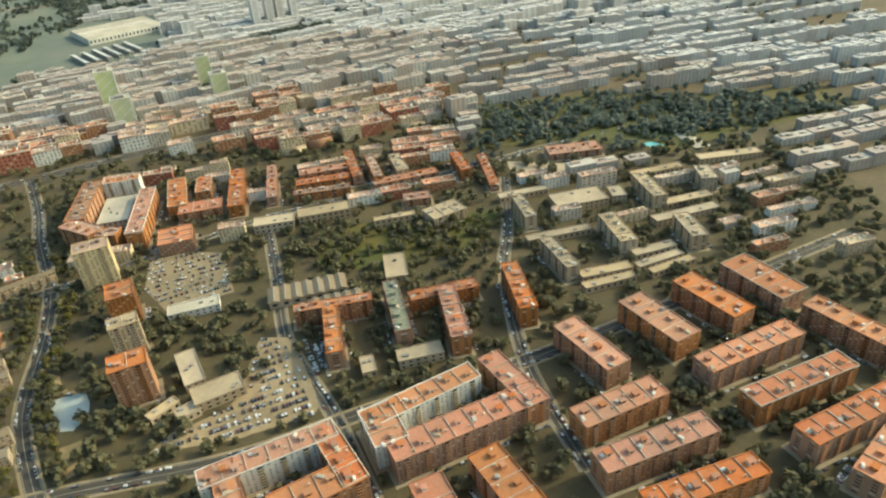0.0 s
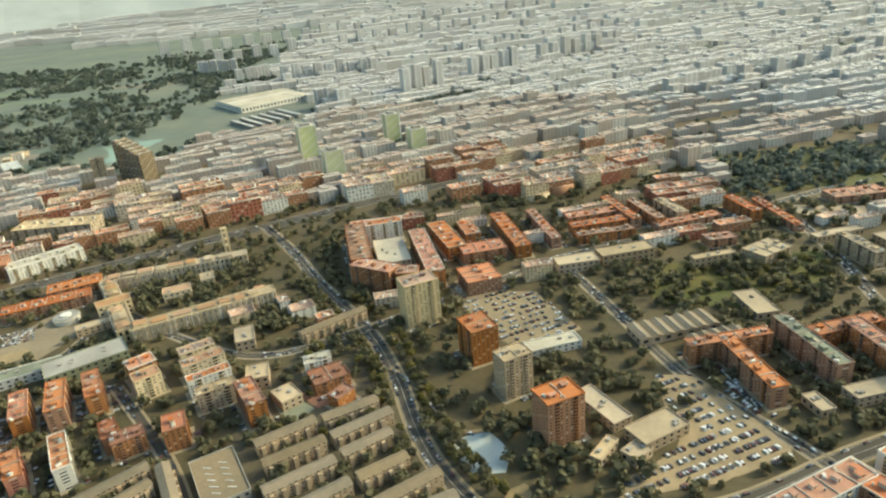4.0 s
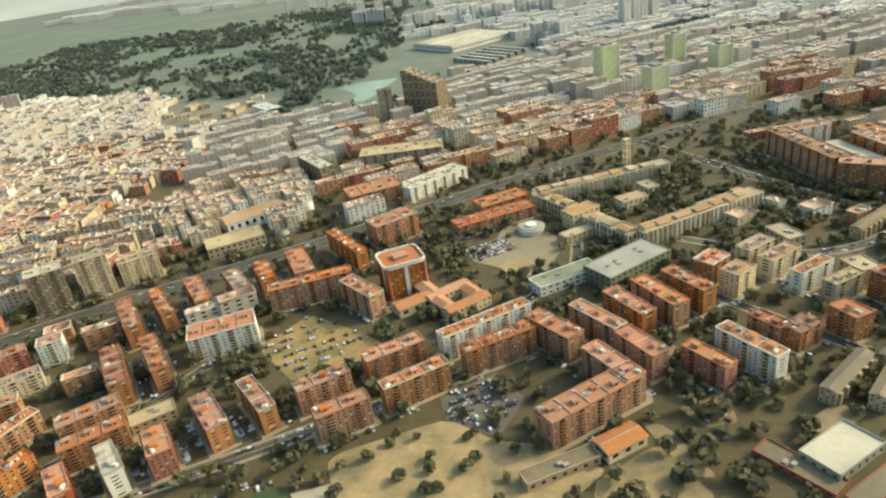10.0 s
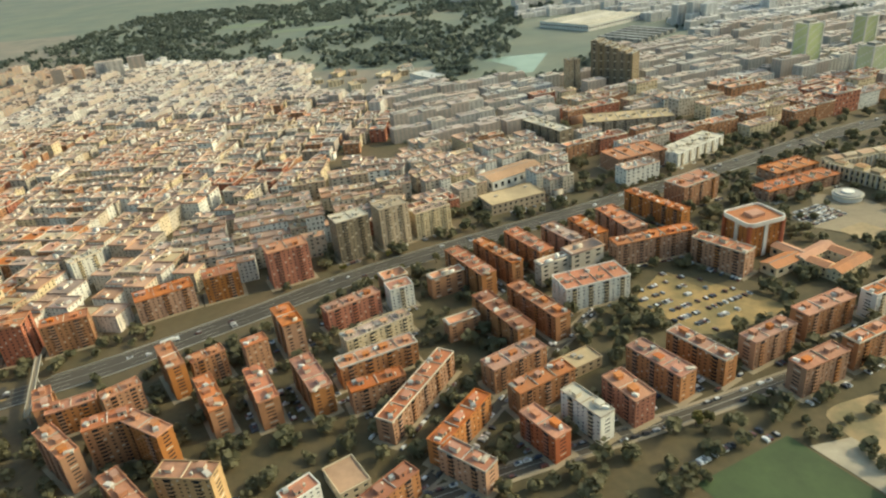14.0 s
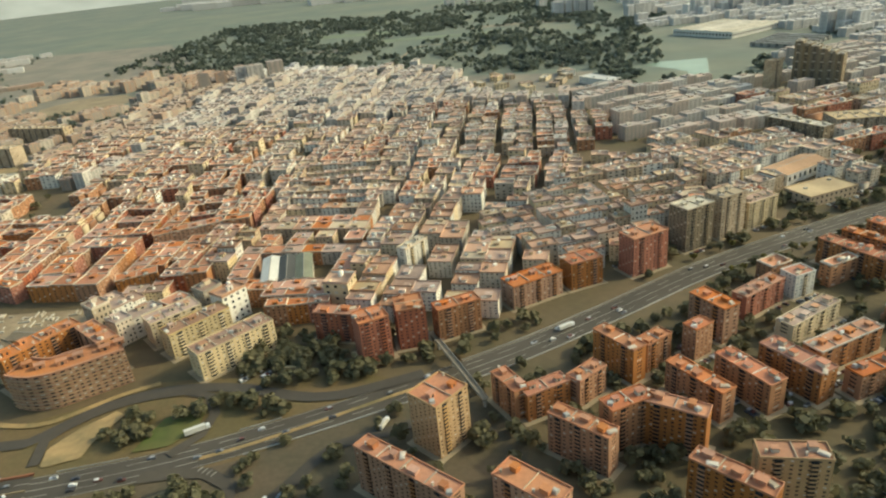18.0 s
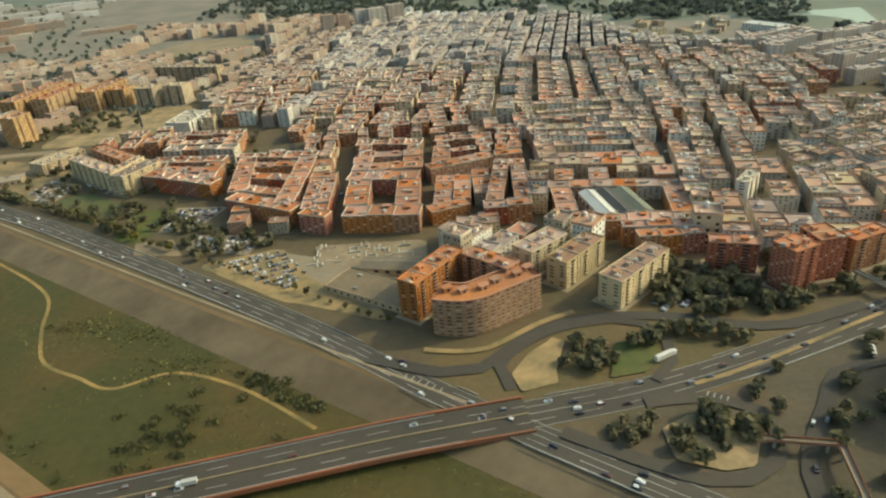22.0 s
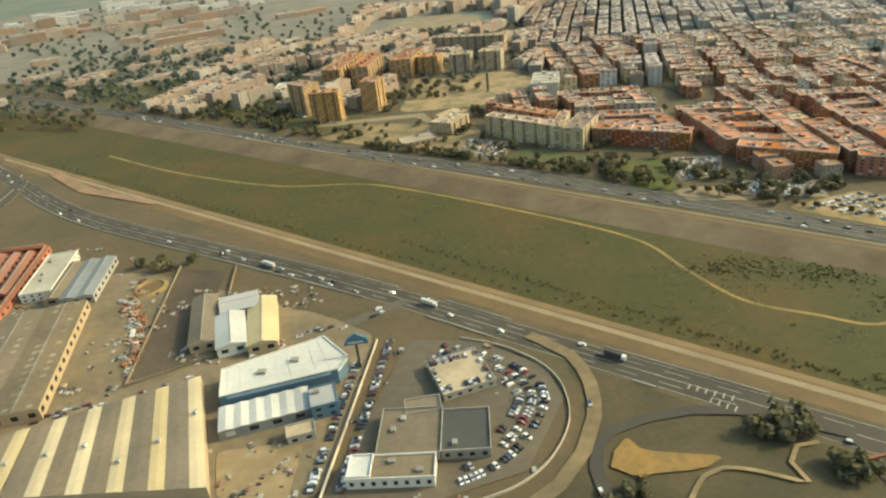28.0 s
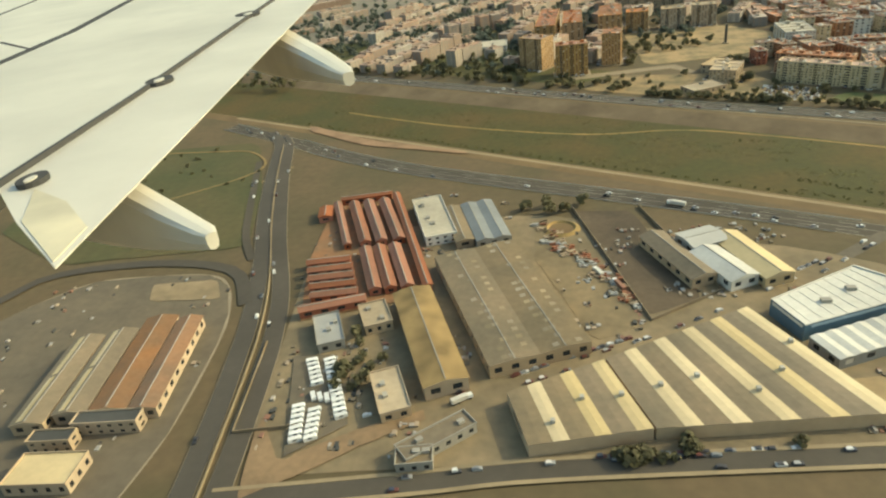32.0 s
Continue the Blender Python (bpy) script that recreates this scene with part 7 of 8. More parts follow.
def far_blocks(x0, y0, x1, y1, turn, lot, deep, tall, keep, skip=(), street=5.0, per=6, detail=1):
    """City blocks: two rows of joined houses round a yard, streets with trees between them."""
    a = radians(turn)
    c, s = math.cos(a), math.sin(a)
    cx, cy, reach = (x0 + x1) / 2, (y0 + y1) / 2, math.dist((x0, y0), (x1, y1)) / 2
    v, row = -reach, 0
    while v < reach:
        u, style, gone = -reach + fr.uniform(0, lot * 3), tall, False
        col = 0
        while u < reach:
            if col % per == 0:
                style, gone = tall * fr.choice((0.7, 0.85, 1.0, 1.0, 1.15, 1.5)), fr.random() > keep
            w = lot * fr.uniform(0.7, 1.35)
            px, py = cx + (u + w / 2) * c - v * s, cy + (u + w / 2) * s + v * c
            u += w
            col += 1
            if col % per == 0:
                u += street
            if not (x0 < px < x1 and y0 < py < y1) or any(inside(px, py, p) for p in skip) or not free(px, py, w * 0.8, deep * 0.8, turn):
                continue
            if gone:
                if fr.random() < 0.8:
                    FARTREES.append((px + fr.uniform(-4, 4), py + fr.uniform(-4, 4), 0.0, fr.uniform(0.9, 1.7)))
                continue
            far_house(px, py, a, w * 0.499, deep * fr.uniform(0.42, 0.5), style * fr.uniform(0.85, 1.15), detail)
            if fr.random() < 0.35:
                o = (deep / 2 + 1.8) * fr.choice((-1, 1))
                FARTREES.append((px - o * s, py + o * c, 0.0, fr.uniform(0.6, 1.1)))
        row += 1
        v += deep + (street if row % 2 == 0 else street * 0.8)


GREEN = [EDGE,
         [(60, 340), (75, 470), (168, 474), (240, 448), (335, 442), (335, 380), (240, 372), (200, 340)], [(-395, 690), (-250, 690), (-240, 790), (-265, 850), (-300, 960), (-400, 960)], [(-1060, 400), (-950, 440), (-975, 510), (-1055, 515)],
         [(-1130, 690), (-990, 680), (-990, 800), (-1130, 800)]]
far_blocks(-960, 430, -545, 850, 82, 9, 9, 7.2, 0.95, GREEN, 2.4, 4, 2)
far_blocks(-545, 440, 70, 700, 24, 13, 9.5, 9, 0.9, GREEN, 6, 6, 2)
far_blocks(60, 300, 480, 700, 12, 13, 8, 7.5, 0.72, GREEN, 7, 4, 2)
far_blocks(-430, 690, 700, 1000, 26, 13, 10, 9, 0.85, GREEN, 6, 6, 1)
far_blocks(-1240, 430, -955, 700, 60, 10, 9, 7, 0.62, GREEN, 6, 5, 2)
far_blocks(-1480, 520, -1150, 760, 42, 12, 8, 5, 0.22, GREEN, 9, 3, 1)
far_blocks(-1150, 700, -940, 860, 60, 12, 10, 10, 0.8, GREEN, 6, 6, 1)
far_blocks(-360, 1000, 1100, 1500, 24, 19, 14, 11, 0.8, GREEN, 9, 5, 0)
far_blocks(-1800, 760, -1150, 1300, 30, 20, 14, 8, 0.22, GREEN, 12, 4, 0)
far_blocks(-1100, 1500, 2000, 2300, 24, 34, 22, 14, 0.75, GREEN, 14, 5, 0)
far_blocks(-1700, 2300, 2700, 3600, 20, 62, 36, 18, 0.7, GREEN, 20, 5, 0)
# rows of far slab towers along the green boulevards
def far_row(x0, y0, x1, y1, n, h0, h1, l=6.0, w=5.0, turn=25):
    for i in range(n):
        t = (i + 0.5) / n
        far_house(x0 + (x1 - x0) * t + fr.uniform(-3, 3), y0 + (y1 - y0) * t + fr.uniform(-3, 3), radians(turn), l, w, fr.uniform(h0, h1), 1)
    for i in range(n * 5):
        t = fr.random()
        FARTREES.append((x0 + (x1 - x0) * t + fr.uniform(-16, 16), y0 + (y1 - y0) * t - 22 + fr.uniform(-9, 9), 0.0, fr.uniform(1.2, 2.2)))


far_row(-330, 985, 330, 1330, 22, 14, 22)
far_row(-150, 808, -95, 842, 4, 31, 37, 4.5, 6)
far_row(-62, 900, 12, 936, 5, 26, 33, 5, 6)
far_row(40, 960, 190, 1060, 8, 24, 32, 5, 6)
far_row(-250, 802, -206, 778, 3, 22, 27, 8, 5)
far_row(-500, 1188, -432, 1186, 6, 21, 24, 5, 6, 10)
far_row(-402, 1062, -358, 1090, 5, 19, 22, 5, 6)
far_row(-330, 1010, -180, 1010, 9, 18, 28, 5, 5)
far_row(-520, 1330, 150, 1560, 20, 20, 32, 8, 6)
far_row(-700, 1560, 400, 1900, 26, 22, 36, 10, 7)
far_row(-230, 580, -80, 640, 4, 12, 15)
far_row(-925, 740, -890, 790, 3, 18, 24, 6, 5)
far_row(-880, 770, -850, 800, 2, 20, 26, 9, 5)
far_row(-1180, 520, -1120, 600, 5, 11, 15, 4, 6)
far_row(200, 700, 700, 930, 12, 15, 22)
# the tree-lined green boulevard through the far city
for _ in range(900):
    t = fr.random()
    x, y = (-133 + 205 * t, 752 + 175 * t) if t < 0.7 else (10 + 300 * (t - 0.7) / 0.3, 874 + 230 * (t - 0.7) / 0.3)
    FARTREES.append((x + fr.gauss(0, 9), y + fr.gauss(0, 9), 0.0, fr.uniform(1.2, 2.2)))
tagged(new("distant_houses", far.mesh("distant_houses", FARWALL, HAZYGLASS, FARROOF, HAZEWALL, HAZEPANE, HAZEROOF, WESTWALL, HAZYGLASS, WESTROOF)), "countless pinkish and tan town houses far off, most paled for haze", "houses", kind="stuff")
shed(-326, 868, 92, 80, 7, 36, PALEROOF, WHITE, "huge pale-roofed depot hall with low bays", "depot", 0.9, 6, (15, 9, (0.1,), WHITEMETAL))
for i in range(6):
    flat(-321 + 8.5 * i, 731 + 8.5 * i, 58, 4.6, 4, 127, WHITEMETAL, GREY, "long narrow white canopy roof", "canopy", bay=8, units=0)
flat(-516, 628, 36, 15, 6, 125, WHITEMETAL, WHITE, "large white-roofed hall at the town's edge", "hall")
for i in range(14):
    x, y = -625 + 92 * fr.random(), 606 + 90 * fr.random()
    flat(x, y, fr.uniform(9, 18), fr.uniform(6, 9), fr.uniform(3, 6), fr.choice((20, 110, 65)), fr.choice((TANROOF, PINKROOF, PALEROOF)), fr.choice((TAN, WHITE, CREAM)), "low plain building on bare land at the town's edge")


# ---- trees ----
BARE = [[(-393, 164), (-355, 188), (-318, 172), (-300, 150), (-362, 128), (-400, 140)], [(-470, 118), (-428, 141), (-402, 155), (-385, 128), (-420, 100)],
        [(-427, 228), (-410, 249), (-382, 226), (-372, 214), (-408, 203)], [(-48, 208), (-34, 206), (-18, 160), (-46, 151), (-78, 148), (-52, 168)],
        [(-120, 296), (-79, 284), (-66, 246), (-94, 234), (-111, 256)], [(-128, 178), (-115, 184), (-107, 172), (-119, 164)], [(-121, 158), (-112, 163), (-104, 150), (-112, 143)],
        [(-345, 268), (-322, 262), (-298, 285), (-310, 310), (-345, 300)], [(-193, 214), (-185, 217), (-168, 212), (-185, 199)], [(-345, 175), (-322, 182), (-312, 168), (-335, 158)]]
def tree_meshes(seed, high, wide, leaves):
    r = random.Random(seed)
    tr = Shape()
    lean = [(0, 0, 0)]
    for i in range(1, 4):
        lean.append((r.uniform(-0.15, 0.15) * i, r.uniform(-0.15, 0.15) * i, high * 0.2 * i))
    for i in range(3):
        a, b, ra, rb = lean[i], lean[i + 1], 0.2 - 0.05 * i, 0.15 - 0.05 * i
        for k in range(6):
            t0, t1 = math.pi / 3 * k, math.pi / 3 * (k + 1)
            tr.quad((a[0] + ra * math.cos(t0), a[1] + ra * math.sin(t0), a[2]), (a[0] + ra * math.cos(t1), a[1] + ra * math.sin(t1), a[2]),
                    (b[0] + rb * math.cos(t1), b[1] + rb * math.sin(t1), b[2]), (b[0] + rb * math.cos(t0), b[1] + rb * math.sin(t0), b[2]))
    for k in range(5):
        t = 2 * math.pi * k / 5 + r.random()
        a, b = lean[2], (math.cos(t) * wide * 0.6, math.sin(t) * wide * 0.6, high * r.uniform(0.6, 0.8))
        tr.quad((a[0] - 0.06, a[1], a[2]), (a[0] + 0.06, a[1], a[2]), (b[0] + 0.02, b[1], b[2]), (b[0] - 0.02, b[1], b[2]))
        tr.quad((a[0], a[1] - 0.06, a[2]), (a[0], a[1] + 0.06, a[2]), (b[0], b[1] + 0.02, b[2]), (b[0], b[1] - 0.02, b[2]))
    cr = Shape()
    clumps = [(r.uniform(-0.6, 0.6) * wide, r.uniform(-0.6, 0.6) * wide, high * r.uniform(0.45, 0.85), wide * r.uniform(0.3, 0.55)) for _ in range(9)] + [(0, 0, high * 0.7, wide * 0.6)]
    for _ in range(leaves):
        x, y, z, q = r.choice(clumps)
        d = Vector((r.gauss(0, 1), r.gauss(0, 1), r.gauss(0, 1))).normalized()
        p = Vector((x, y, z)) + d * q * r.uniform(0.75, 1.05)
        e = (d + Vector((r.uniform(-0.6, 0.6), r.uniform(-0.6, 0.6), r.uniform(0, 0.7)))).normalized()
        u = e.orthogonal().normalized() * r.uniform(0.22, 0.42)
        w = e.cross(u).normalized() * r.uniform(0.22, 0.42)
        cr.quad(tuple(p - u - w), tuple(p + u - w * 0.7), tuple(p + u * 0.8 + w), tuple(p - u * 0.9 + w * 0.8))
    return tr.mesh("trunk", BARK), cr.mesh("crown", LEAF)


TREES = [tree_meshes(k, (3.6, 4.4, 3.0, 5.0, 3.4, 4.0)[k], (1.5, 1.8, 1.4, 1.9, 1.7, 1.3)[k], 240) for k in range(6)]
tg = random.Random(11)
PLANTED = [0]


WOODS = []


def tree(x, y, size=1.0, z=0.0):
    if PLANTED[0] >= 300 or y > 300 or size > 1.4:
        WOODS.append((x, y, z, size * tg.uniform(0.75, 1.3)))
        return
    t, c = TREES[tg.randrange(6)]
    ob = thing("tree", x, y, tg.uniform(0, 360), "broad green tree with a dense uneven crown", "tree", "trees", z=z, data=t)
    k = size * tg.uniform(0.75, 1.3)
    ob.scale = (k * tg.uniform(0.9, 1.1), k, k * tg.uniform(0.85, 1.1))
    part("crown", c, [], ob)
    PLANTED[0] += 1


def grove(poly, n, size=1.0, z=0.0, anywhere=False):
    xs, ys = [p[0] for p in poly], [p[1] for p in poly]
    for _ in range(n):
        for _ in range(6):
            x, y = tg.uniform(min(xs), max(xs)), tg.uniform(min(ys), max(ys))
            if inside(x, y, poly) and (anywhere or cell(x, y) not in TAKEN):
                tree(x, y, size, z)
                break


def alley(pts, gap, off, size=1.0):
    line = smooth_line(pts, gap)
    for o in off:
        for x, y in offsets(line, o):
            x, y = x + tg.uniform(-0.6, 0.6), y + tg.uniform(-0.6, 0.6)
            if cell(x, y) not in TAKEN:
                tree(x, y, size)


alley([(-100, 118), (-132, 172), (-146, 225), (-160, 265), (-189, 320)], 4.5, (6, 9, -6, -10), 1.1)
alley([(-426, 166), (-390, 180), (-350, 196)], 5, (-4.5,), 0.8)
alley([(-535, 261), (-483, 288), (-423, 316), (-364, 346), (-289, 385)], 6, (8.5, -8.5), 0.9)
alley([(-1010, 318), (-981, 302), (-940, 278), (-900, 252)], 5, (8,), 1.0)
alley([(-1060, 345), (-1010, 318)], 3.4, (7.5, 10.5), 0.95)
alley([(-879, 240), (-838, 214), (-800, 192)], 5, (9,), 0.6)
grove([(-215, 150), (-130, 130), (-112, 160), (-150, 250), (-175, 260), (-196, 235)], 70)
grove([(-30, 255), (5, 248), (60, 255), (72, 300), (-25, 300)], 60, 1.1)
grove([(-75, 150), (-40, 185), (-55, 230), (-85, 245), (-110, 215), (-105, 160)], 45)
grove([(5, 165), (60, 180), (100, 225), (60, 250), (0, 235)], 35)
grove([(60, 100), (180, 100), (190, 190), (90, 180)], 45, 0.9)
grove([(-5, 95), (60, 100), (55, 135), (0, 120)], 12)
grove([(-210, 330), (-170, 290), (-130, 300), (-150, 360), (-200, 390)], 35, 1.1)
grove([(-300, 332), (-285, 305), (-240, 300), (-215, 318), (-240, 345), (-265, 340)], 75, 1.15)
grove([(-345, 270), (-322, 300), (-340, 330), (-365, 300)], 22, 0.9)
grove([(-400, 150), (-355, 185), (-318, 165), (-330, 140), (-375, 132)], 32, 1.0)
grove([(-480, 140), (-430, 160), (-440, 200), (-500, 230), (-540, 210), (-545, 150)], 22, 1.0)
grove([(-620, 140), (-560, 150), (-540, 170), (-560, 210), (-600, 200)], 25, 1.0)
grove([(-690, 205), (-640, 215), (-650, 232), (-700, 225)], 26, 1.2)
grove([(-743, 176), (-733, 188), (-725, 176), (-731, 166), (-739, 167)], 18, 1.1, anywhere=True)
grove([(-722, 148), (-712, 152), (-703, 148), (-698, 141), (-706, 132), (-718, 136)], 11, 0.95, anywhere=True)
grove([(-690, 192), (-660, 198), (-640, 206), (-690, 212), (-720, 204)], 30, 1.1)
grove([(-735, 150), (-722, 152), (-718, 140), (-732, 138)], 10, 0.9)
grove([(-927, 130), (-915, 136), (-913, 128), (-926, 122)], 16, 1.1, anywhere=True)
grove([(-912, 122), (-905, 118), (-908, 111), (-914, 114)], 10, 1.0, anywhere=True)
grove([(-960, 115), (-952, 113), (-955, 107), (-962, 108)], 6, 0.8, anywhere=True)
grove([(-1100, 101), (-1060, 106), (-1060, 103), (-1100, 98)], 8, 0.7)
grove([(-960, 300), (-905, 272), (-880, 262), (-870, 272), (-900, 292), (-940, 312)], 40, 1.1)
grove([(-1108, 105), (-1092, 107), (-1092, 103), (-1108, 101)], 14, 0.9, anywhere=True)
grove([(-1178, 138), (-1165, 140), (-1163, 128), (-1176, 127)], 10, 0.8)
grove([(-900, 262), (-868, 272), (-850, 262), (-880, 247)], 22, 1.1)
grove([(-985, 322), (-940, 305), (-905, 272), (-925, 270), (-1000, 315)], 26, 1.0)
grove([(-1090, 378), (-1060, 395), (-1000, 378), (-985, 335), (-1010, 325)], 30, 0.9)
grove([(-1200, 445), (-1126, 395), (-1075, 362), (-1070, 372), (-1118, 425), (-1190, 462)], 90, 1.1)
grove([(-1050, 500), (-1052, 415), (-1060, 410), (-1062, 505)], 16, 1.0)
grove([(-1330, 330), (-1262, 325), (-1238, 262), (-1300, 240)], 20, 0.5)
grove([(-1130, 232), (-1090, 226), (-1092, 218), (-1125, 222)], 6, 1.1)
grove([(-1180, 150), (-1165, 160), (-1162, 140), (-1175, 135)], 7, 0.9)
grove([(-1100, 102), (-1060, 108), (-1055, 104), (-1095, 98)], 8, 0.8)
grove([(60, 385), (75, 465), (168, 468), (240, 440), (325, 436), (325, 388), (240, 378), (200, 370), (165, 395)], 420, 1.5)

# bushes in the river bed and hedges: leaf clumps nobody could count
bush = Shape()
br = random.Random(5)


def bushes(x, y, z, r, n):
    for _ in range(n):
        d = Vector((br.gauss(0, 1), br.gauss(0, 1), abs(br.gauss(0, 0.6))))
        p = Vector((x, y, z)) + d * r * 0.5
        u = Vector((br.uniform(-1, 1), br.uniform(-1, 1), br.uniform(-0.3, 0.3))).normalized() * 0.35
        w = u.orthogonal().normalized() * 0.35
        bush.quad(tuple(p - u - w), tuple(p + u - w), tuple(p + u + w), tuple(p - u + w))


for _ in range(26):
    s, n = br.uniform(-900, -690), br.uniform(-342, -288)
    if br.random() < 0.35 + (s + 900) / 300:
        bushes(*river(s, n, -2.5), br.uniform(0.8, 2.4), 16)
for s in range(-1250, -690, 5):
    bushes(*river(s, -341 + br.uniform(-1, 1), -2.6), 0.9, 4)
for _ in range(12):
    s, n = br.uniform(-1300, -690), br.uniform(-342, -287)
    bushes(*river(s, n, -2.6), 0.9, 4)
for _ in range(4200):
    x, y = br.uniform(-1150, -340), br.uniform(575, 1500)
    if inside(x, y, EDGE) and noise.noise((x * 0.009, y * 0.006, 3.0)) + 0.7 * br.uniform(-0.5, 0.5) > -0.05 and not (-640 < x < -512 and 590 < y < 715) and not (-465 < x < -398 and 620 < y < 710):
        for _ in range(3):
            FARTREES.append((x + br.uniform(-9, 9), y + br.uniform(-7, 7), 0.0, br.uniform(1.0, 2.1)))
# the scrub thickens round the path's end, along the ditch and beside the path
for _ in range(34):
    x, y = br.gauss(-851, 7), br.gauss(154, 8)
    bushes(x, y, -2.5, br.uniform(1.0, 2.6), 34)
for _ in range(45):
    t = br.random()
    bushes(-836 + 26 * t + br.gauss(0, 2), 175 - 15 * t + br.gauss(0, 2), -2.5, br.uniform(0.8, 2.0), 26)
for k in range(110):
    t = k / 110
    bushes(-1024 + 134 * t + br.uniform(-1, 1), 241 - 96 * t + br.uniform(-1.5, 1.5), -2.6, 0.9, 3)
tuft = Shape()
for _ in range(4200):
    s0, n0 = br.uniform(-1290, -690), br.uniform(-343, -285)
    if noise.noise((s0 * 0.02, n0 * 0.05, 1.0)) < -0.05:
        continue
    x, y, z = river(s0, n0, -2.6)
    for _ in range(5):
        p = Vector((x + br.uniform(-1.6, 1.6), y + br.uniform(-1.6, 1.6), z))
        a = br.uniform(0, 6.3)
        u = Vector((math.cos(a), math.sin(a), 0)) * br.uniform(0.2, 0.6)
        w = Vector((br.uniform(-0.3, 0.3), br.uniform(-0.3, 0.3), br.uniform(0.04, 0.14)))
        k = 0 if br.random() < 0.6 else 1
        tuft.quad(tuple(p - u), tuple(p + u), tuple(p + u * 0.6 + w), tuple(p - u * 0.6 + w), k)
for cx, cy in ((-905, 208), (-880, 202), (-862, 182)):
    for _ in range(260):
        p = Vector((cx + br.gauss(0, 9), cy + br.gauss(0, 4), -2.6))
        a = br.uniform(0, 6.3)
        u = Vector((math.cos(a), math.sin(a), 0)) * br.uniform(0.3, 0.7)
        w = Vector((br.uniform(-0.3, 0.3), br.uniform(-0.3, 0.3), 0.3))
        tuft.quad(tuple(p - u), tuple(p + u), tuple(p + u * 0.6 + w), tuple(p - u * 0.6 + w), 1)
tagged(new("weeds", tuft.mesh("weeds", GRASS, WEED)), "tufts of dry weeds in the river bed", "weeds", kind="stuff")
tagged(new("bushes", bush.mesh("bushes", SCRUB)), "low dark green scrub and hedges", "bushes", kind="stuff")

# greenery in what is left open between the houses
for x0, y0, x1, y1, n in ((-340, 95, 260, 300, 3100), (-560, 100, -340, 330, 950), (-720, 105, -560, 230, 380), (-430, 300, 260, 450, 1700), (-1010, 300, -880, 420, 60), (-1420, 440, -1000, 700, 1100)):
    for _ in range(n):
        x, y = tg.uniform(x0, x1), tg.uniform(y0, y1)
        if cell(x, y) not in TAKEN and not any(inside(x, y, p) for p in BARE):
            WOODS.append((x, y, 0.0, tg.uniform(0.75, 1.65)))
LOW = []
for k in range(4):
    m = tree_meshes(40 + k, 3.8, 1.7, 56)[1]
    v = np.zeros(len(m.vertices) * 3)
    m.vertices.foreach_get("co", v)
    v = v.reshape(-1, 4, 3)
    mid = v.mean(1, keepdims=True)
    LOW.append(((v - mid) * 1.8 + mid).reshape(-1, 3))
SPARSE = [v.reshape(-1, 4, 3)[::4] for v in LOW]
SPARSE = [((v - v.mean(1, keepdims=True)) * 1.8 + v.mean(1, keepdims=True)).reshape(-1, 3) for v in SPARSE]
fv = []
for i, (x, y, z, k) in enumerate(FARTREES):
    v = SPARSE[i % 4] * k
    a = i * 2.4
    fv.append(np.stack([x + v[:, 0] * math.cos(a) - v[:, 1] * math.sin(a), y + v[:, 0] * math.sin(a) + v[:, 1] * math.cos(a), z + v[:, 2] * 0.95 - 0.4], 1))
fv = np.concatenate(fv)
fq = np.arange(len(fv)).reshape(-1, 4)
tagged(new("distant_trees", bulk("distant_trees", fv, fq, np.zeros(len(fq), int), [FARLEAF])), "grey-green trees along far streets and fields, paled for haze", "trees", kind="stuff")
vs, far_from = [], []
for i, (x, y, z, k) in enumerate(WOODS):
    # distant trees among these take the leaf colour paled for haze
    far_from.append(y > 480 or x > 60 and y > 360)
    a = i * 2.4
    v = LOW[i % 4] * k
    vs.append(np.stack([x + v[:, 0] * math.cos(a) - v[:, 1] * math.sin(a), y + v[:, 0] * math.sin(a) + v[:, 1] * math.cos(a), z + v[:, 2] * 0.95 - 0.4], 1))
vs = np.concatenate(vs)
qs = np.arange(len(vs)).reshape(-1, 4)
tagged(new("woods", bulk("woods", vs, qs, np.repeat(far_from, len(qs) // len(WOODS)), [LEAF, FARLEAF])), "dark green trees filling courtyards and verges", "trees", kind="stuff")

# ---- cars ----
def car_meshes(long, wide, high, paintwork):
    a, b = long / 2, wide / 2
    body = Shape()
    prof = [(-a, 0.16), (a, 0.16), (a, 0.36), (a * 0.55, 0.42), (-a * 0.9, 0.44), (-a, 0.36)]
    for s in (-1, 1):
        body.poly([(x, s * b, z) for x, z in (prof if s < 0 else prof[::-1])])
    for (x0, z0), (x1, z1) in zip(prof, prof[1:] + prof[:1]):
        body.quad((x1, -b, z1), (x0, -b, z0), (x0, b, z0), (x1, b, z1))
    cab = Shape()
    cp = [(-a * 0.85, 0.42), (a * 0.5, 0.42), (a * 0.2, high), (-a * 0.6, high)]
    ib = b * 0.88
    for s in (-1, 1):
        cab.poly([(x, s * ib, z) for x, z in (cp if s < 0 else cp[::-1])], 0)
    for k, ((x0, z0), (x1, z1)) in enumerate(zip(cp, cp[1:] + cp[:1])):
        cab.quad((x1, -ib, z1), (x0, -ib, z0), (x0, ib, z0), (x1, ib, z1), 1 if k == 2 else 0)
    return body.mesh("car", paintwork), cab.mesh("cabin", GLASS, paintwork)


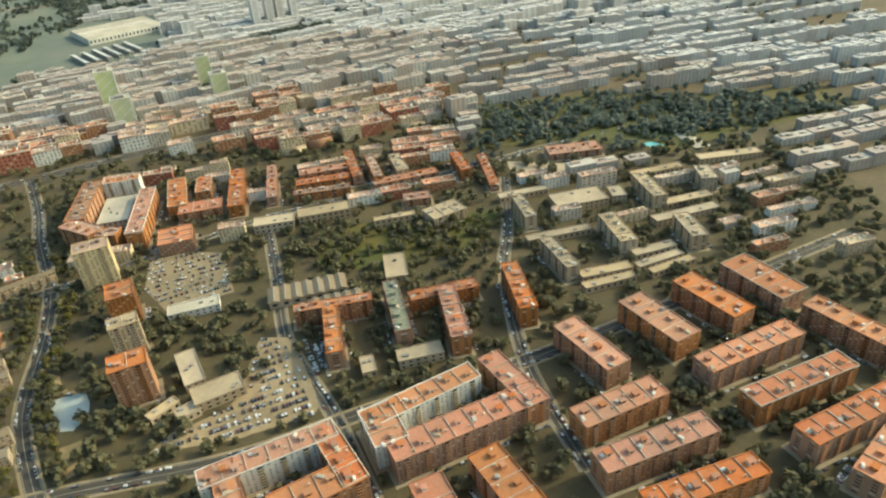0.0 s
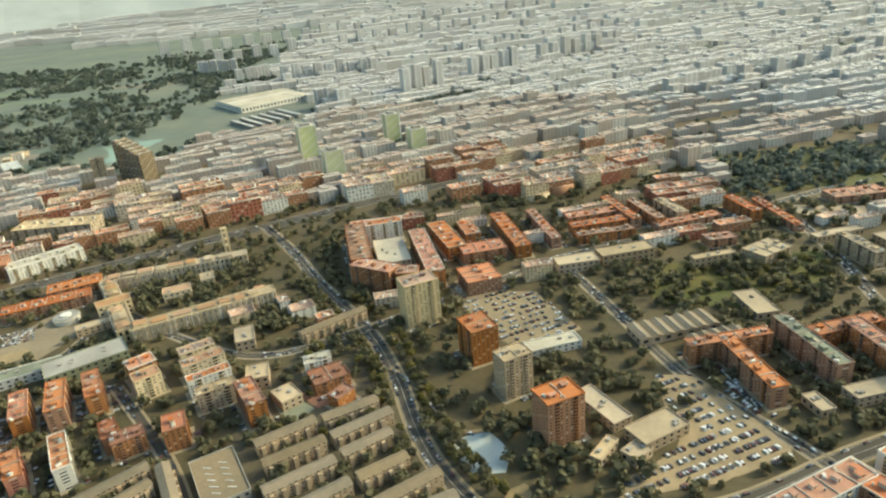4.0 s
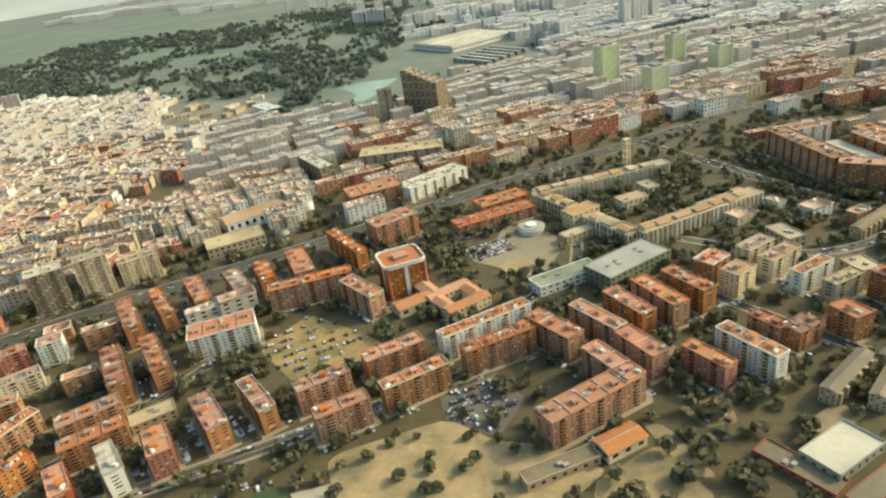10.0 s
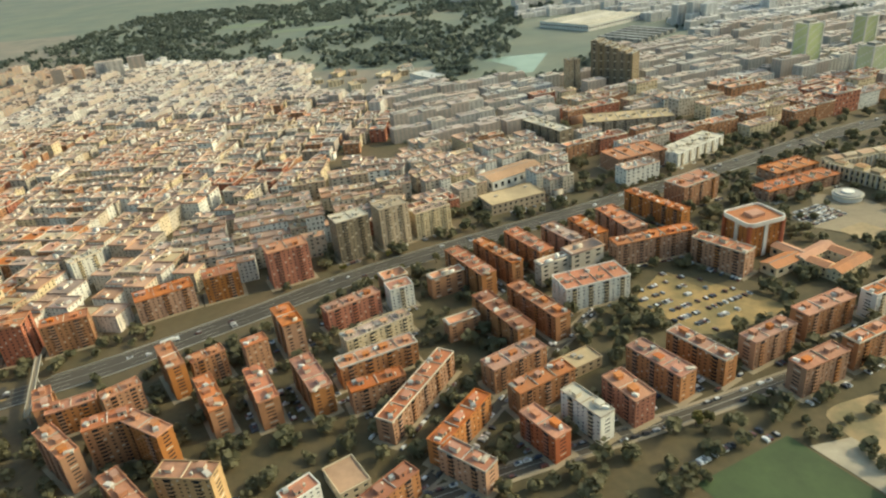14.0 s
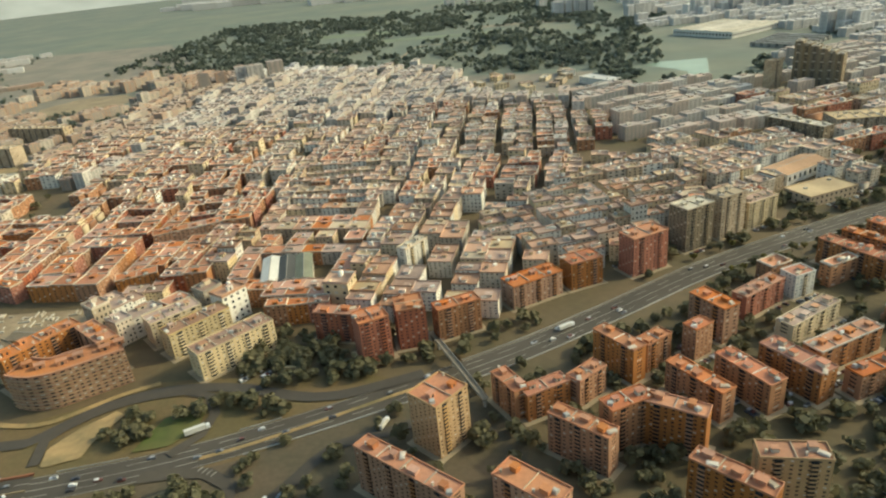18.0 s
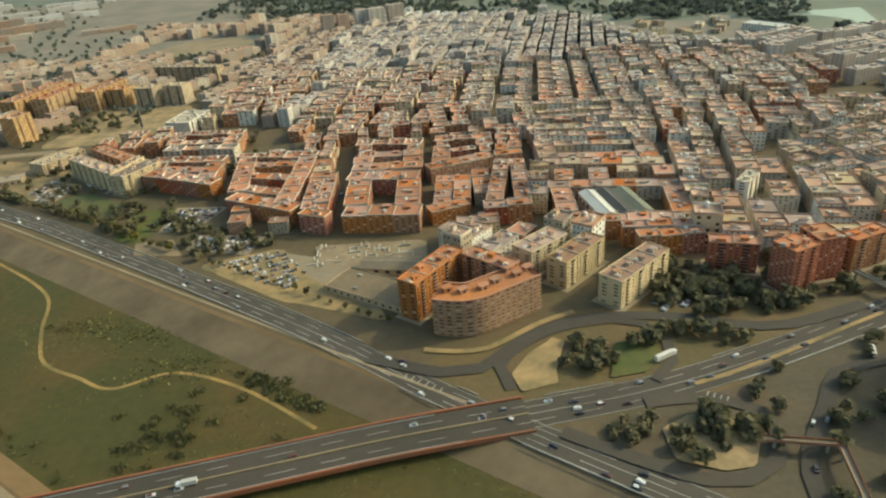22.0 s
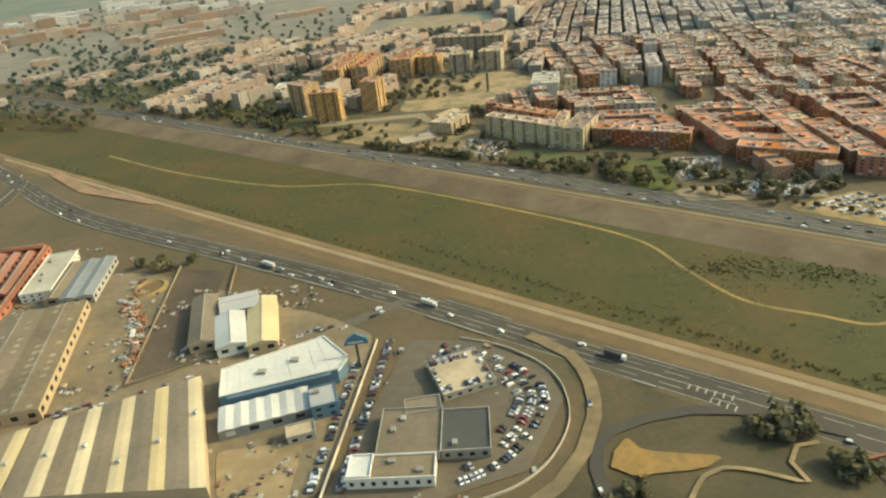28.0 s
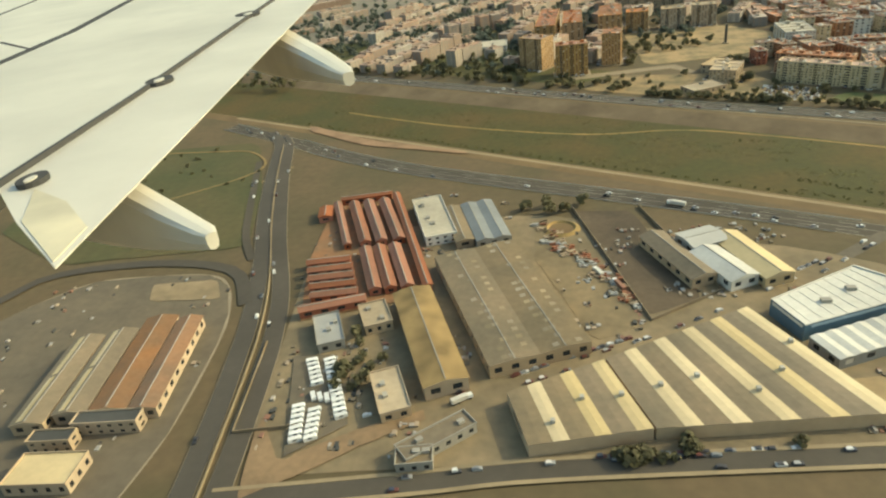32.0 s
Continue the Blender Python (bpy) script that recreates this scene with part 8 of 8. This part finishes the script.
wheel_shape = Shape()
wheel_shape.solid([(0.16 * math.cos(radians(t)), 0.16 * math.sin(radians(t))) for t in range(0, 360, 45)], -0.06, 0.06, floor=True)
WHEEL = wheel_shape.mesh("wheel", TYRE)
CARSET = [[car_meshes(2.2, 0.92, 0.74, p) for p in CARPAINT], [car_meshes(2.6, 1.0, 1.05, p) for p in CARPAINT]]
CAR_LABEL = ["white", "silver", "black", "red", "dark blue"]
cg = random.Random(21)
loose = Shape()


def car(x, y, turn, full=True, where="parked on the asphalt", z=0.1):
    k = cg.choice((0, 0, 0, 0, 0, 1, 1, 1, 1, 2, 2, 2, 2, 3, 4))
    v = 1 if cg.random() < 0.12 else 0
    if full:
        body, cabin = CARSET[v][k]
        ob = thing("car", x, y, turn, "%s %s %s" % (CAR_LABEL[k], "van" if v else "car", where), "van" if v else "car", "cars", z=z, data=body)
        part("cabin", cabin, [], ob)
        for u in (-0.7, 0.7):
            for w in (-0.42, 0.42):
                q = part("wheel", WHEEL, [], ob)
                q.location, q.rotation_euler = (u, w, 0.16), (math.pi / 2, 0, 0)
    else:
        c, s = math.cos(radians(turn)), math.sin(radians(turn))

        def at(u, w):
            return (x + u * c - w * s, y + u * s + w * c)

        h = 1.0 if v else 0.72
        loose.solid([at(-1.1, -0.46), at(1.1, -0.46), at(1.1, 0.46), at(-1.1, 0.46)], z, z + 0.42)
        loose.solid([at(-0.9, -0.4), at(0.4, -0.4), at(0.25, 0.4), at(-0.8, 0.4)], z + 0.42, z + h)


def parked(x0, y0, x1, y1, turn, gap=1.25, full=False, keep=0.85, z=0.1):
    n = max(1, int(math.dist((x0, y0), (x1, y1)) / gap))
    for i in range(n):
        if cg.random() < keep:
            car(x0 + (x1 - x0) * (i + 0.5) / n + cg.uniform(-0.1, 0.1), y0 + (y1 - y0) * (i + 0.5) / n + cg.uniform(-0.1, 0.1), turn + cg.uniform(-4, 4) + cg.choice((0, 180)), full, z=z)


def lot(poly, turn, rows, full=False, keep=0.8, gap=1.25, z=0.1):
    c, s = math.cos(radians(turn)), math.sin(radians(turn))
    cx, cy = sum(p[0] for p in poly) / len(poly), sum(p[1] for p in poly) / len(poly)
    reach = max(math.dist(p, (cx, cy)) for p in poly)
    v = -reach
    while v < reach:
        u = -reach
        while u < reach:
            x, y = cx + u * c - v * s, cy + u * s + v * c
            if inside(x, y, poly) and cell(x, y) not in TAKEN and cg.random() < keep:
                car(x, y, turn + 90 + cg.uniform(-4, 4), full, z=z)
            u += gap
        v += rows


# the dealer's rows along the curved edge
edge = smooth_line([(-1000, 168), (-988, 163), (-976, 154), (-971, 143), (-975, 130), (-983, 119), (-996, 112), (-1012, 111)], 1.3)
for off in (1.8, 5.0, 8.2):
    for i, (x, y) in enumerate(offsets(edge, -off)):
        a, b = edge[max(i - 1, 0)], edge[min(i + 1, len(edge) - 1)]
        if cg.random() < 0.62 and cell(x, y) not in TAKEN:
            car(x, y, math.degrees(math.atan2(b[1] - a[1], b[0] - a[0])) + 90, off < 5.5, "for sale in the dealer's yard")
for v in (-4.5, -1.5, 1.5, 4.5):
    for u in range(-6, 7):
        if cg.random() < 0.55 and abs(v) > 2 or u in (-6, 6):
            c, s = math.cos(radians(20)), math.sin(radians(20))
            car(-995 + u * 1.1 * c - v * 1.3 * s, 152 + u * 1.1 * s + v * 1.3 * c, 110, False, z=2.13)
parked(-1017, 170, -1020, 112, 10, full=False)
parked(-1025, 160, -1027, 112, 5, full=False)
def caravan_mesh():
    sh = Shape()
    prof = [(-1.5, 0.25), (1.5, 0.25), (1.7, 0.8), (1.35, 1.3), (-1.4, 1.3), (-1.6, 0.9)]
    for e in (-1, 1):
        sh.poly([(x, e * 0.6, z) for x, z in (prof if e < 0 else prof[::-1])])
    for (x0, z0), (x1, z1) in zip(prof, prof[1:] + prof[:1]):
        sh.quad((x1, -0.6, z1), (x0, -0.6, z0), (x0, 0.6, z0), (x1, 0.6, z1))
    sh.box(-0.5, -0.62, 0.75, 0.5, -0.6, 1.1, 1)
    return sh.mesh("caravan", CARPAINT[0], GLASS)


CARAVAN = caravan_mesh()
for x0, y0, x1, y1, n, turn in ((-1178.5, 141, -1170, 117.5, 13, 20), (-1183.5, 141, -1179, 130, 6, 20), (-1180, 126, -1172.5, 124.5, 4, 110), (-1182, 123, -1179.5, 110, 7, 20), (-1177.5, 121.5, -1176, 110.5, 6, 20)):
    for i in range(n):
        t = (i + 0.5) / n
        ob = thing("caravan", x0 + (x1 - x0) * t, y0 + (y1 - y0) * t, turn + cg.uniform(-5, 5), "white caravan parked in a row on grey asphalt", "caravan", "parked caravans", z=0.1, data=CARAVAN)
        for w in (-0.55, 0.55):
            q = part("wheel", WHEEL, [], ob)
            q.location, q.rotation_euler = (0, w, 0.16), (math.pi / 2, 0, 0)
parked(-1130, 131, -1098, 145, 22, 2.6)
parked(-1060, 166, -1040, 178, 30, 2.6)
parked(-1115, 104, -1060, 106, 4, 2.6, keep=0.5)
lot([(-48, 208), (-34, 206), (-18, 160), (-46, 151), (-78, 148), (-74, 156), (-52, 168)], 20, 4.4, keep=0.6)
lot([(-36, 204), (-22, 172), (-14, 162), (-20, 200)], 110, 3.4, keep=0.6)
lot([(-120, 296), (-79, 284), (-66, 246), (-94, 234), (-111, 256)], 22, 4.6, keep=0.5)
lot([(-427, 228), (-410, 249), (-382, 226), (-408, 203)], 25, 5.5, keep=0.4)
lot([(-347, 290), (-328, 298), (-319, 285), (-341, 278)], 25, 3.0, keep=0.75)
lot([(-870, 245), (-847, 255), (-832, 236), (-836, 222)], 25, 3.8, keep=0.7)
lot([(-1005, 332), (-1002.6, 352), (-979, 340), (-985, 319)], 150, 3.6, keep=0.65)
lot([(-909, 303), (-887, 301), (-893, 281), (-907, 278.5)], 160, 3.4, keep=0.75)
lot([(-890, 273), (-858, 267), (-861, 254.5), (-887, 260.5)], 160, 3.4, keep=0.7)
lot([(-356, 185), (-338, 194), (-332, 181), (-341, 167), (-354, 175)], 22, 3.4, keep=0.6)
lot([(-285, 167), (-274, 171), (-274, 162), (-281, 161)], 25, 3.0, keep=0.7)
lot([(-432, 143), (-404, 157), (-402, 161), (-434, 148)], 28, 3.2, keep=0.7)
lot([(-712, 203), (-690, 214), (-686, 210), (-706, 198)], 50, 4.0, keep=0.6)
lot([(-470, 320), (-440, 338), (-432, 330), (-462, 312)], 25, 3.4, keep=0.6)
# pavements round the apartment houses, with cars at their feet
pv = Shape()
for i, (x, y, long, wide, turn) in enumerate(APRONS):
    c, s = math.cos(radians(turn)), math.sin(radians(turn))
    a, b = long / 2 + 1.6, wide / 2 + 1.6
    pv.solid([(x + u * c - v * s, y + u * s + v * c) for u, v in ((-a, -b), (a, -b), (a, b), (-a, b))], 0, 0.012 + 0.0004 * i)
    if not -560 > x > -900:
        for side in (-1, 1):
            u = -long / 2
            while u < long / 2:
                v = side * (wide / 2 + 2.5)
                px, py = x + u * c - v * s, y + u * s + v * c
                ex, ey = x + u * c - v * 1.35 * s, y + u * s + v * 1.35 * c
                if cg.random() < 0.5 and cell(ex, ey) not in TAKEN:
                    car(px, py, turn + (90 if long < 25 else 0), False)
                u += 1.4 if long < 25 else 2.7
tagged(new("pavement", pv.mesh("pavement", PAVING)), "pale paving round the apartment houses", "pavement", kind="structure")
# kerbside rows and traffic
def x_of(line):
    return line[len(line) // 2][0]


for line, wide, z in list(LANES):
    slippy = 2.9 < wide < 6 and (x_of(line) < -1180 or -985 < x_of(line) < -640)
    for i in range(1, len(line) - 1):
        x, y = line[i]
        if not (-1320 < x < 240 and 90 < y < 460):
            continue
        a, b = line[i - 1], line[i + 1]
        t = math.degrees(math.atan2(b[1] - a[1], b[0] - a[0]))
        d = math.dist(a, b) or 1
        nx, ny = -(b[1] - a[1]) / d, (b[0] - a[0]) / d
        if wide >= 9:
            for o in (-3.4, -1.3, 1.3, 3.4):
                if cg.random() < 0.14:
                    car(x + nx * o, y + ny * o, t + (180 if o > 0 else 0), x < -960 and y < 260, "driving on the highway", z + 0.02)
        else:
            for o in (-wide / 2 + 0.7, wide / 2 - 0.7):
                for e in (-1.6, 1.6):
                    if cg.random() < (0.05 if slippy else 0.1 if x < -1100 else 0.42):
                        car(x + nx * o + (b[0] - a[0]) / d * e, y + ny * o + (b[1] - a[1]) / d * e, t, False, z=z + 0.02)
tagged(new("parked_cars", loose.mesh("parked_cars", CARS)), "rows of parked cars of many colours", "cars", kind="stuff")


def truck(x, y, turn, long, high, mat, label, name="truck"):
    ob = thing(name, x, y, turn, label, name, z=0.1)
    sh = Shape()
    sh.box(-long / 2, -0.62, 0.5, long / 2 - 1.3, 0.62, high, floor=True)
    part("cargo_box", sh, [mat], ob)
    sh = Shape()
    sh.box(long / 2 - 1.15, -0.6, 0.35, long / 2, 0.6, high * 0.8, floor=True)
    part("cab", sh, [CARPAINT[0]], ob)
    sh = Shape()
    sh.box(long / 2, -0.52, high * 0.45, long / 2 + 0.02, 0.52, high * 0.72)
    part("windscreen", sh, [GLASS], ob)
    for u in (-long / 2 + 0.8, -long / 2 + 1.6, long / 2 - 0.6):
        for w in (-0.55, 0.55):
            q = part("wheel", WHEEL, [], ob)
            q.location, q.rotation_euler, q.scale = (u, w, 0.25), (math.pi / 2, 0, 0), (1.6, 1.6, 1.6)


truck(-712, 175, 30, 7.5, 2.1, WHITEMETAL, "long white articulated lorry on the slip road")
truck(-655, 174, 70, 5.0, 1.8, WHITEMETAL, "white box van lorry on a dirt verge")
truck(-1071, 221, 148, 6.5, 1.8, WHITEMETAL, "white coach on the highway", "coach")
truck(-1007, 189, -30, 6.0, 1.7, WHITEMETAL, "white lorry on the highway")
truck(-953, 158, -32, 6.0, 1.9, DARK, "dark lorry on the highway")
truck(-596, 222, 32, 6.5, 1.8, WHITEMETAL, "white articulated bus on the avenue", "bus")
truck(-690, 205, 0, 6.0, 1.6, YELLOW, "yellow and white bus on the side road", "bus")
truck(-838, 131, 195, 5.0, 1.7, WHITEMETAL, "white lorry on the bridge")
truck(-1141.5, 123, 30, 5.5, 1.6, WHITEMETAL, "white trailer at the kerb")
truck(-1098, 170, 110, 6.5, 1.5, REDTILE, "red trailer in the scrapyard")
truck(-1103, 178, 112, 5.0, 1.4, WHITEMETAL, "white trailer in the scrapyard")
# scrap: pallets, drums and scrap that nobody could count, and the round sandy ramp
heap = Shape()
for k in range(60):
    u = k / 60
    hx, hy = -1119 + 24 * u + cg.uniform(-3, 2), 208 - 48 * u + cg.uniform(-4, 7)
    for _ in range(9):
        a, b, h = hx + cg.uniform(-1.3, 1.3), hy + cg.uniform(-1.2, 1.2), cg.uniform(0.2, 1.0)
        w, l = cg.uniform(0.2, 0.7), cg.uniform(0.2, 0.5)
        heap.box(a - w, b - l, 0.08, a + w, b + l, 0.08 + h, k % 4)
tagged(new("scrap_heaps", heap.mesh("scrap_heaps", DULLROOF, REDTILE, METAL, TAN)), "heaps of rusty scrap and pallets in the yard", "scrap", kind="stuff")
ramp = thing("round_ramp", -1112, 208.5, 0, "round sandy ramp ringed by a low earth bank", "ramp")
for r0, r1, z0, z1, m, nm in ((0.0, 4.2, 0.35, 0.35, DIRT, "floor"), (4.2, 5.0, 0.35, 0.9, SAND, "bank"), (5.0, 6.6, 0.9, 0.1, SAND, "outer_bank")):
    sh = Shape()
    for k in range(24):
        p, q = radians(15 * k), radians(15 * k + 15)
        if r0:
            sh.quad((r0 * math.cos(p), r0 * math.sin(p), z0), (r1 * math.cos(p), r1 * math.sin(p), z1), (r1 * math.cos(q), r1 * math.sin(q), z1), (r0 * math.cos(q), r0 * math.sin(q), z0))
    if not r0:
        sh.poly([(r1 * math.cos(radians(15 * k)), r1 * math.sin(radians(15 * k)), z1) for k in range(24)])
    part(nm, sh, [m], ramp)
# loose goods in the works yards: crates, drums and skips past counting
goods = Shape()
for x0, y0, x1, y1, n in ((-1200, 105, -1140, 150, 150), (-1200, 165, -1150, 245, 120), (-1165, 195, -1130, 235, 60), (-1095, 190, -1045, 205, 60), (-1085, 160, -1040, 170, 40), (-1056, 108, -1030, 130, 30), (-1290, 110, -1215, 190, 50), (-1025, 110, -975, 165, 20), (-1116, 140, -1094, 205, 50)):
    for _ in range(n):
        x, y = cg.uniform(x0, x1), cg.uniform(y0, y1)
        if cell(x, y) in TAKEN:
            continue
        for _ in range(cg.choice((1, 2, 4))):
            a, b = x + cg.uniform(-1, 1), y + cg.uniform(-1, 1)
            w, l = cg.uniform(0.2, 0.6), cg.uniform(0.2, 0.9)
            goods.box(a - w, b - l, 0.05, a + w, b + l, cg.uniform(0.2, 0.75), cg.randrange(6))
tagged(new("yard_goods", goods.mesh("yard_goods", DULLROOF, DARK, METAL, TAN, REDTILE, PALE)), "crates, drums and pallets stacked about the works yards", "goods", kind="stuff")
# the dealer's low boundary wall
wall = Shape()
ln = smooth_line([(-996, 169.7), (-985, 165.6), (-974.2, 157.6), (-968.7, 148.9), (-967, 137.9), (-968.8, 129), (-974, 119.5), (-982.3, 112.4), (-996, 107)], 3)
strip(wall, ln, 0.12, -0.12, 0.7)
for o in (0.12, -0.12):
    e = offsets(ln, o)
    for p, q in zip(e, e[1:]):
        wall.quad((*p, 0.0), (*q, 0.0), (*q, 0.7), (*p, 0.7))
tagged(new("yard_wall", wall.mesh("yard_wall", PALE)), "low pale wall curving round the dealer's yard", "wall", kind="structure")
# foundations laid bare in a dig beside the car park
dig = thing("excavation", 0, 0, 0, "pale dug-out foundations of old walls on open ground", "excavation")
for k in range(46):
    x, y = cg.uniform(-832, -789), cg.uniform(241, 257)
    l, t = cg.uniform(1.5, 6), cg.choice((8, 98))
    sh = Shape()
    sh.box(-l / 2, -0.25, 0, l / 2, 0.25, cg.uniform(0.3, 0.8))
    q = part("old_wall", sh, [PALEROOF], dig)
    q.location, q.rotation_euler = (x, y, 0.06), (0, 0, radians(t))
# walls round the yards
for x0, y0, x1, y1 in ((-1107, 224, -1092, 152), (-1092, 152, -1070, 165), (-1084, 222, -1071, 166), (-1024, 108, -1021, 170), (-1196, 114, -1178, 116), (-1196, 114, -1199, 150)):
    sh = Shape()
    n = max(2, int(math.dist((x0, y0), (x1, y1)) / 6))
    ob = thing("yard_wall", x0, y0, math.degrees(math.atan2(y1 - y0, x1 - x0)), "low pale concrete yard wall", "wall")
    l = math.dist((x0, y0), (x1, y1))
    for i in range(n):
        sh = Shape()
        sh.box(l * i / n + 0.05, -0.12, 0, l * (i + 1) / n - 0.05, 0.12, 1.1)
        part("wall_panel", sh, [DULLROOF if x0 < -1030 else PALE], ob)


# ---- the aeroplane's wing, as it stands at the end of the flight ----
WINGPAINT = paint("pale_grey_aircraft_paint", (0.68, 0.645, 0.55), rough=0.32, vary=0.2, grain=2.0, coarse=0.45, bump=0.02, own=0.03)
# Bare metal given a cream, non-metal colour that paints in its warm shine.
WINGBARE = paint("bare_flap_painted_sheen", (0.74, 0.66, 0.46), rough=0.3, vary=0.3, grain=3.0, coarse=1.6, bump=0.02, metal=0.0, own=0.02)
SEAL = paint("dark_rubber_seal", (0.05, 0.05, 0.05), vary=0.1, bump=0)
wing = thing("aircraft_wing", -1123.03, 0.39, 0, "pale grey swept aircraft wing with extended flap and pointed fairings", "wing", z=108.82)


def plate(name, pts, z0, z1, mat, label=""):
    sh = Shape()
    if sum(a[0] * b[1] - b[0] * a[1] for a, b in zip(pts, pts[1:] + pts[:1])) < 0:
        pts = pts[::-1]
    sh.solid(pts, z0, z1, floor=True)
    ob = part(name, sh, [mat], wing, label)
    return ob


plate("flap", [(-1.95, 2.24), (-2.72, 9.61), (-3.35, 15.6), (-4.06, 16.2), (-3.47, 10.1), (-3.02, 5.06), (-2.92, 3.21), (-2.47, 2.73)], -1.207, -1.2, WINGPAINT, "pale flap along the trailing edge")
plate("flap_end", [(-2.44, 2.73), (-1.99, 2.29), (-2.03, 2.62), (-2.34, 2.95), (-2.66, 3.16)], -1.199, -1.195, WINGBARE, "bare-metal flap end, its warm shine painted as cream")
plate("rear_panel", [(-2.95, 3.21), (-3.05, 5.06), (-3.5, 10.1), (-4.1, 16.2), (-7.6, 16.2), (-6.85, 12.4), (-5.97, 8.97), (-5.62, 6.5), (-4.6, 1.5), (-3.2, 1.5), (-2.9, 2.5)], -1.32, -1.17, WINGPAINT)
plate("spoiler", [(-5.66, 6.5), (-6.02, 8.97), (-6.9, 12.4), (-8.9, 20), (-12.2, 20), (-10.25, 14.7), (-9.45, 12.2), (-8.9, 10.6), (-7.0, 1.5), (-4.66, 1.5)], -1.34, -1.17, WINGPAINT, "pale spoiler panel")
plate("wing_skin", [(-8.95, 10.6), (-9.5, 12.2), (-10.3, 14.7), (-12.25, 20), (-15.5, 20), (-11.5, 1.5), (-7.05, 1.5)], -1.36, -1.17, WINGPAINT)
plate("outer_wing", [(-3.4, 16.25), (-5.0, 26), (-17.5, 26), (-15.4, 20.05), (-12.2, 20.05), (-8.9, 20.05), (-7.6, 16.25)], -1.3, -1.17, WINGPAINT)
def seal(line, wide, z0, z1):
    plate("seal", [(x - wide / 2, y) for x, y in line] + [(x + wide / 2, y) for x, y in line[::-1]], z0, z1, SEAL, "thin dark joint seal")


seal([(-2.92, 2.9), (-2.935, 3.21), (-3.035, 5.06), (-3.485, 10.1), (-4.08, 16.2)], 0.03, -1.21, -1.166)
seal([(-4.63, 1.5), (-5.64, 6.5), (-5.995, 8.97), (-6.875, 12.4), (-7.75, 16.2)], 0.14, -1.2, -1.166)
seal([(-7.02, 1.5), (-8.925, 10.6), (-9.475, 12.2), (-10.28, 14.7), (-12.2, 20)], 0.09, -1.2, -1.166)
plate("seal", [(-6.87, 8.65), (-5.74, 7.72), (-5.74, 7.76), (-6.87, 8.72)], -1.19, -1.165, SEAL, "thin dark joint seal")
for x, y in ((-2.74, 3.27), (-3.03, 5.45), (-3.43, 8.8)):
    k = 0.06 + 0.011 * (y - 3)
    slot = plate("flap_slot", [(x + k * 1.25 * math.cos(radians(a)), y + 1.7 * k * math.sin(radians(a))) for a in range(0, 360, 24)], -1.21, -1.168, SEAL, "dark slot at the flap track")
    cover = plate("slot_cover", [(x + 0.25 * k + 0.4 * k * math.cos(radians(a)), y - 0.5 * k + 0.8 * k * math.sin(radians(a))) for a in range(0, 360, 30)], -1.169, -1.16, WINGPAINT)
    cover.parent = slot
# deep narrow fairings under the flap: a top edge, a belly line that rises to the blunt tip, rounded across
for top, low, wide in ((((-3.9, 4.85), (-3.0, 4.04), (-2.3, 3.42), (-1.86, 3.03), (-1.55, 2.76), (-1.49, 2.70)), (-2.32, -2.01, -1.75, -1.565, -1.43, -1.40), 0.10),
                       (((-4.9, 11.9), (-3.6, 9.55), (-2.64, 7.8), (-1.99, 6.67), (-1.56, 5.87), (-1.45, 5.65)), (-2.5, -2.15, -1.84, -1.62, -1.46, -1.43), 0.17)):
    sh = Shape()
    d = Vector(top[-1]) - Vector(top[0])
    px, py = -d.y / d.length, d.x / d.length
    section = ((-1.0, 0.12), (-0.7, 0.03), (0.0, 0.0), (0.7, 0.03), (1.0, 0.12), (1.0, 0.55), (0.75, 0.88), (0.0, 1.0), (-0.75, 0.88), (-1.0, 0.55))
    n = len(section)
    for i, ((x, y), z) in enumerate(zip(top, low)):
        w = wide * (1.0, 1.0, 1.0, 0.8, 0.55, 0.3)[i]
        for u, v in section:
            sh.v.append((x + px * u * w, y + py * u * w, -1.31 + (z + 1.31) * v))
    for i in range(len(top) - 1):
        for k in range(n):
            sh.f.append((i * n + k, i * n + (k + 1) % n, (i + 1) * n + (k + 1) % n, (i + 1) * n + k))
            sh.m.append(0)
    sh.f += [tuple(range((len(top) - 1) * n, len(top) * n)), tuple(range(n - 1, -1, -1))]
    sh.m += [0, 0]
    part("track_fairing", sh.mesh("track_fairing", WINGPAINT), [], wing, "deep narrow flap-track fairing")
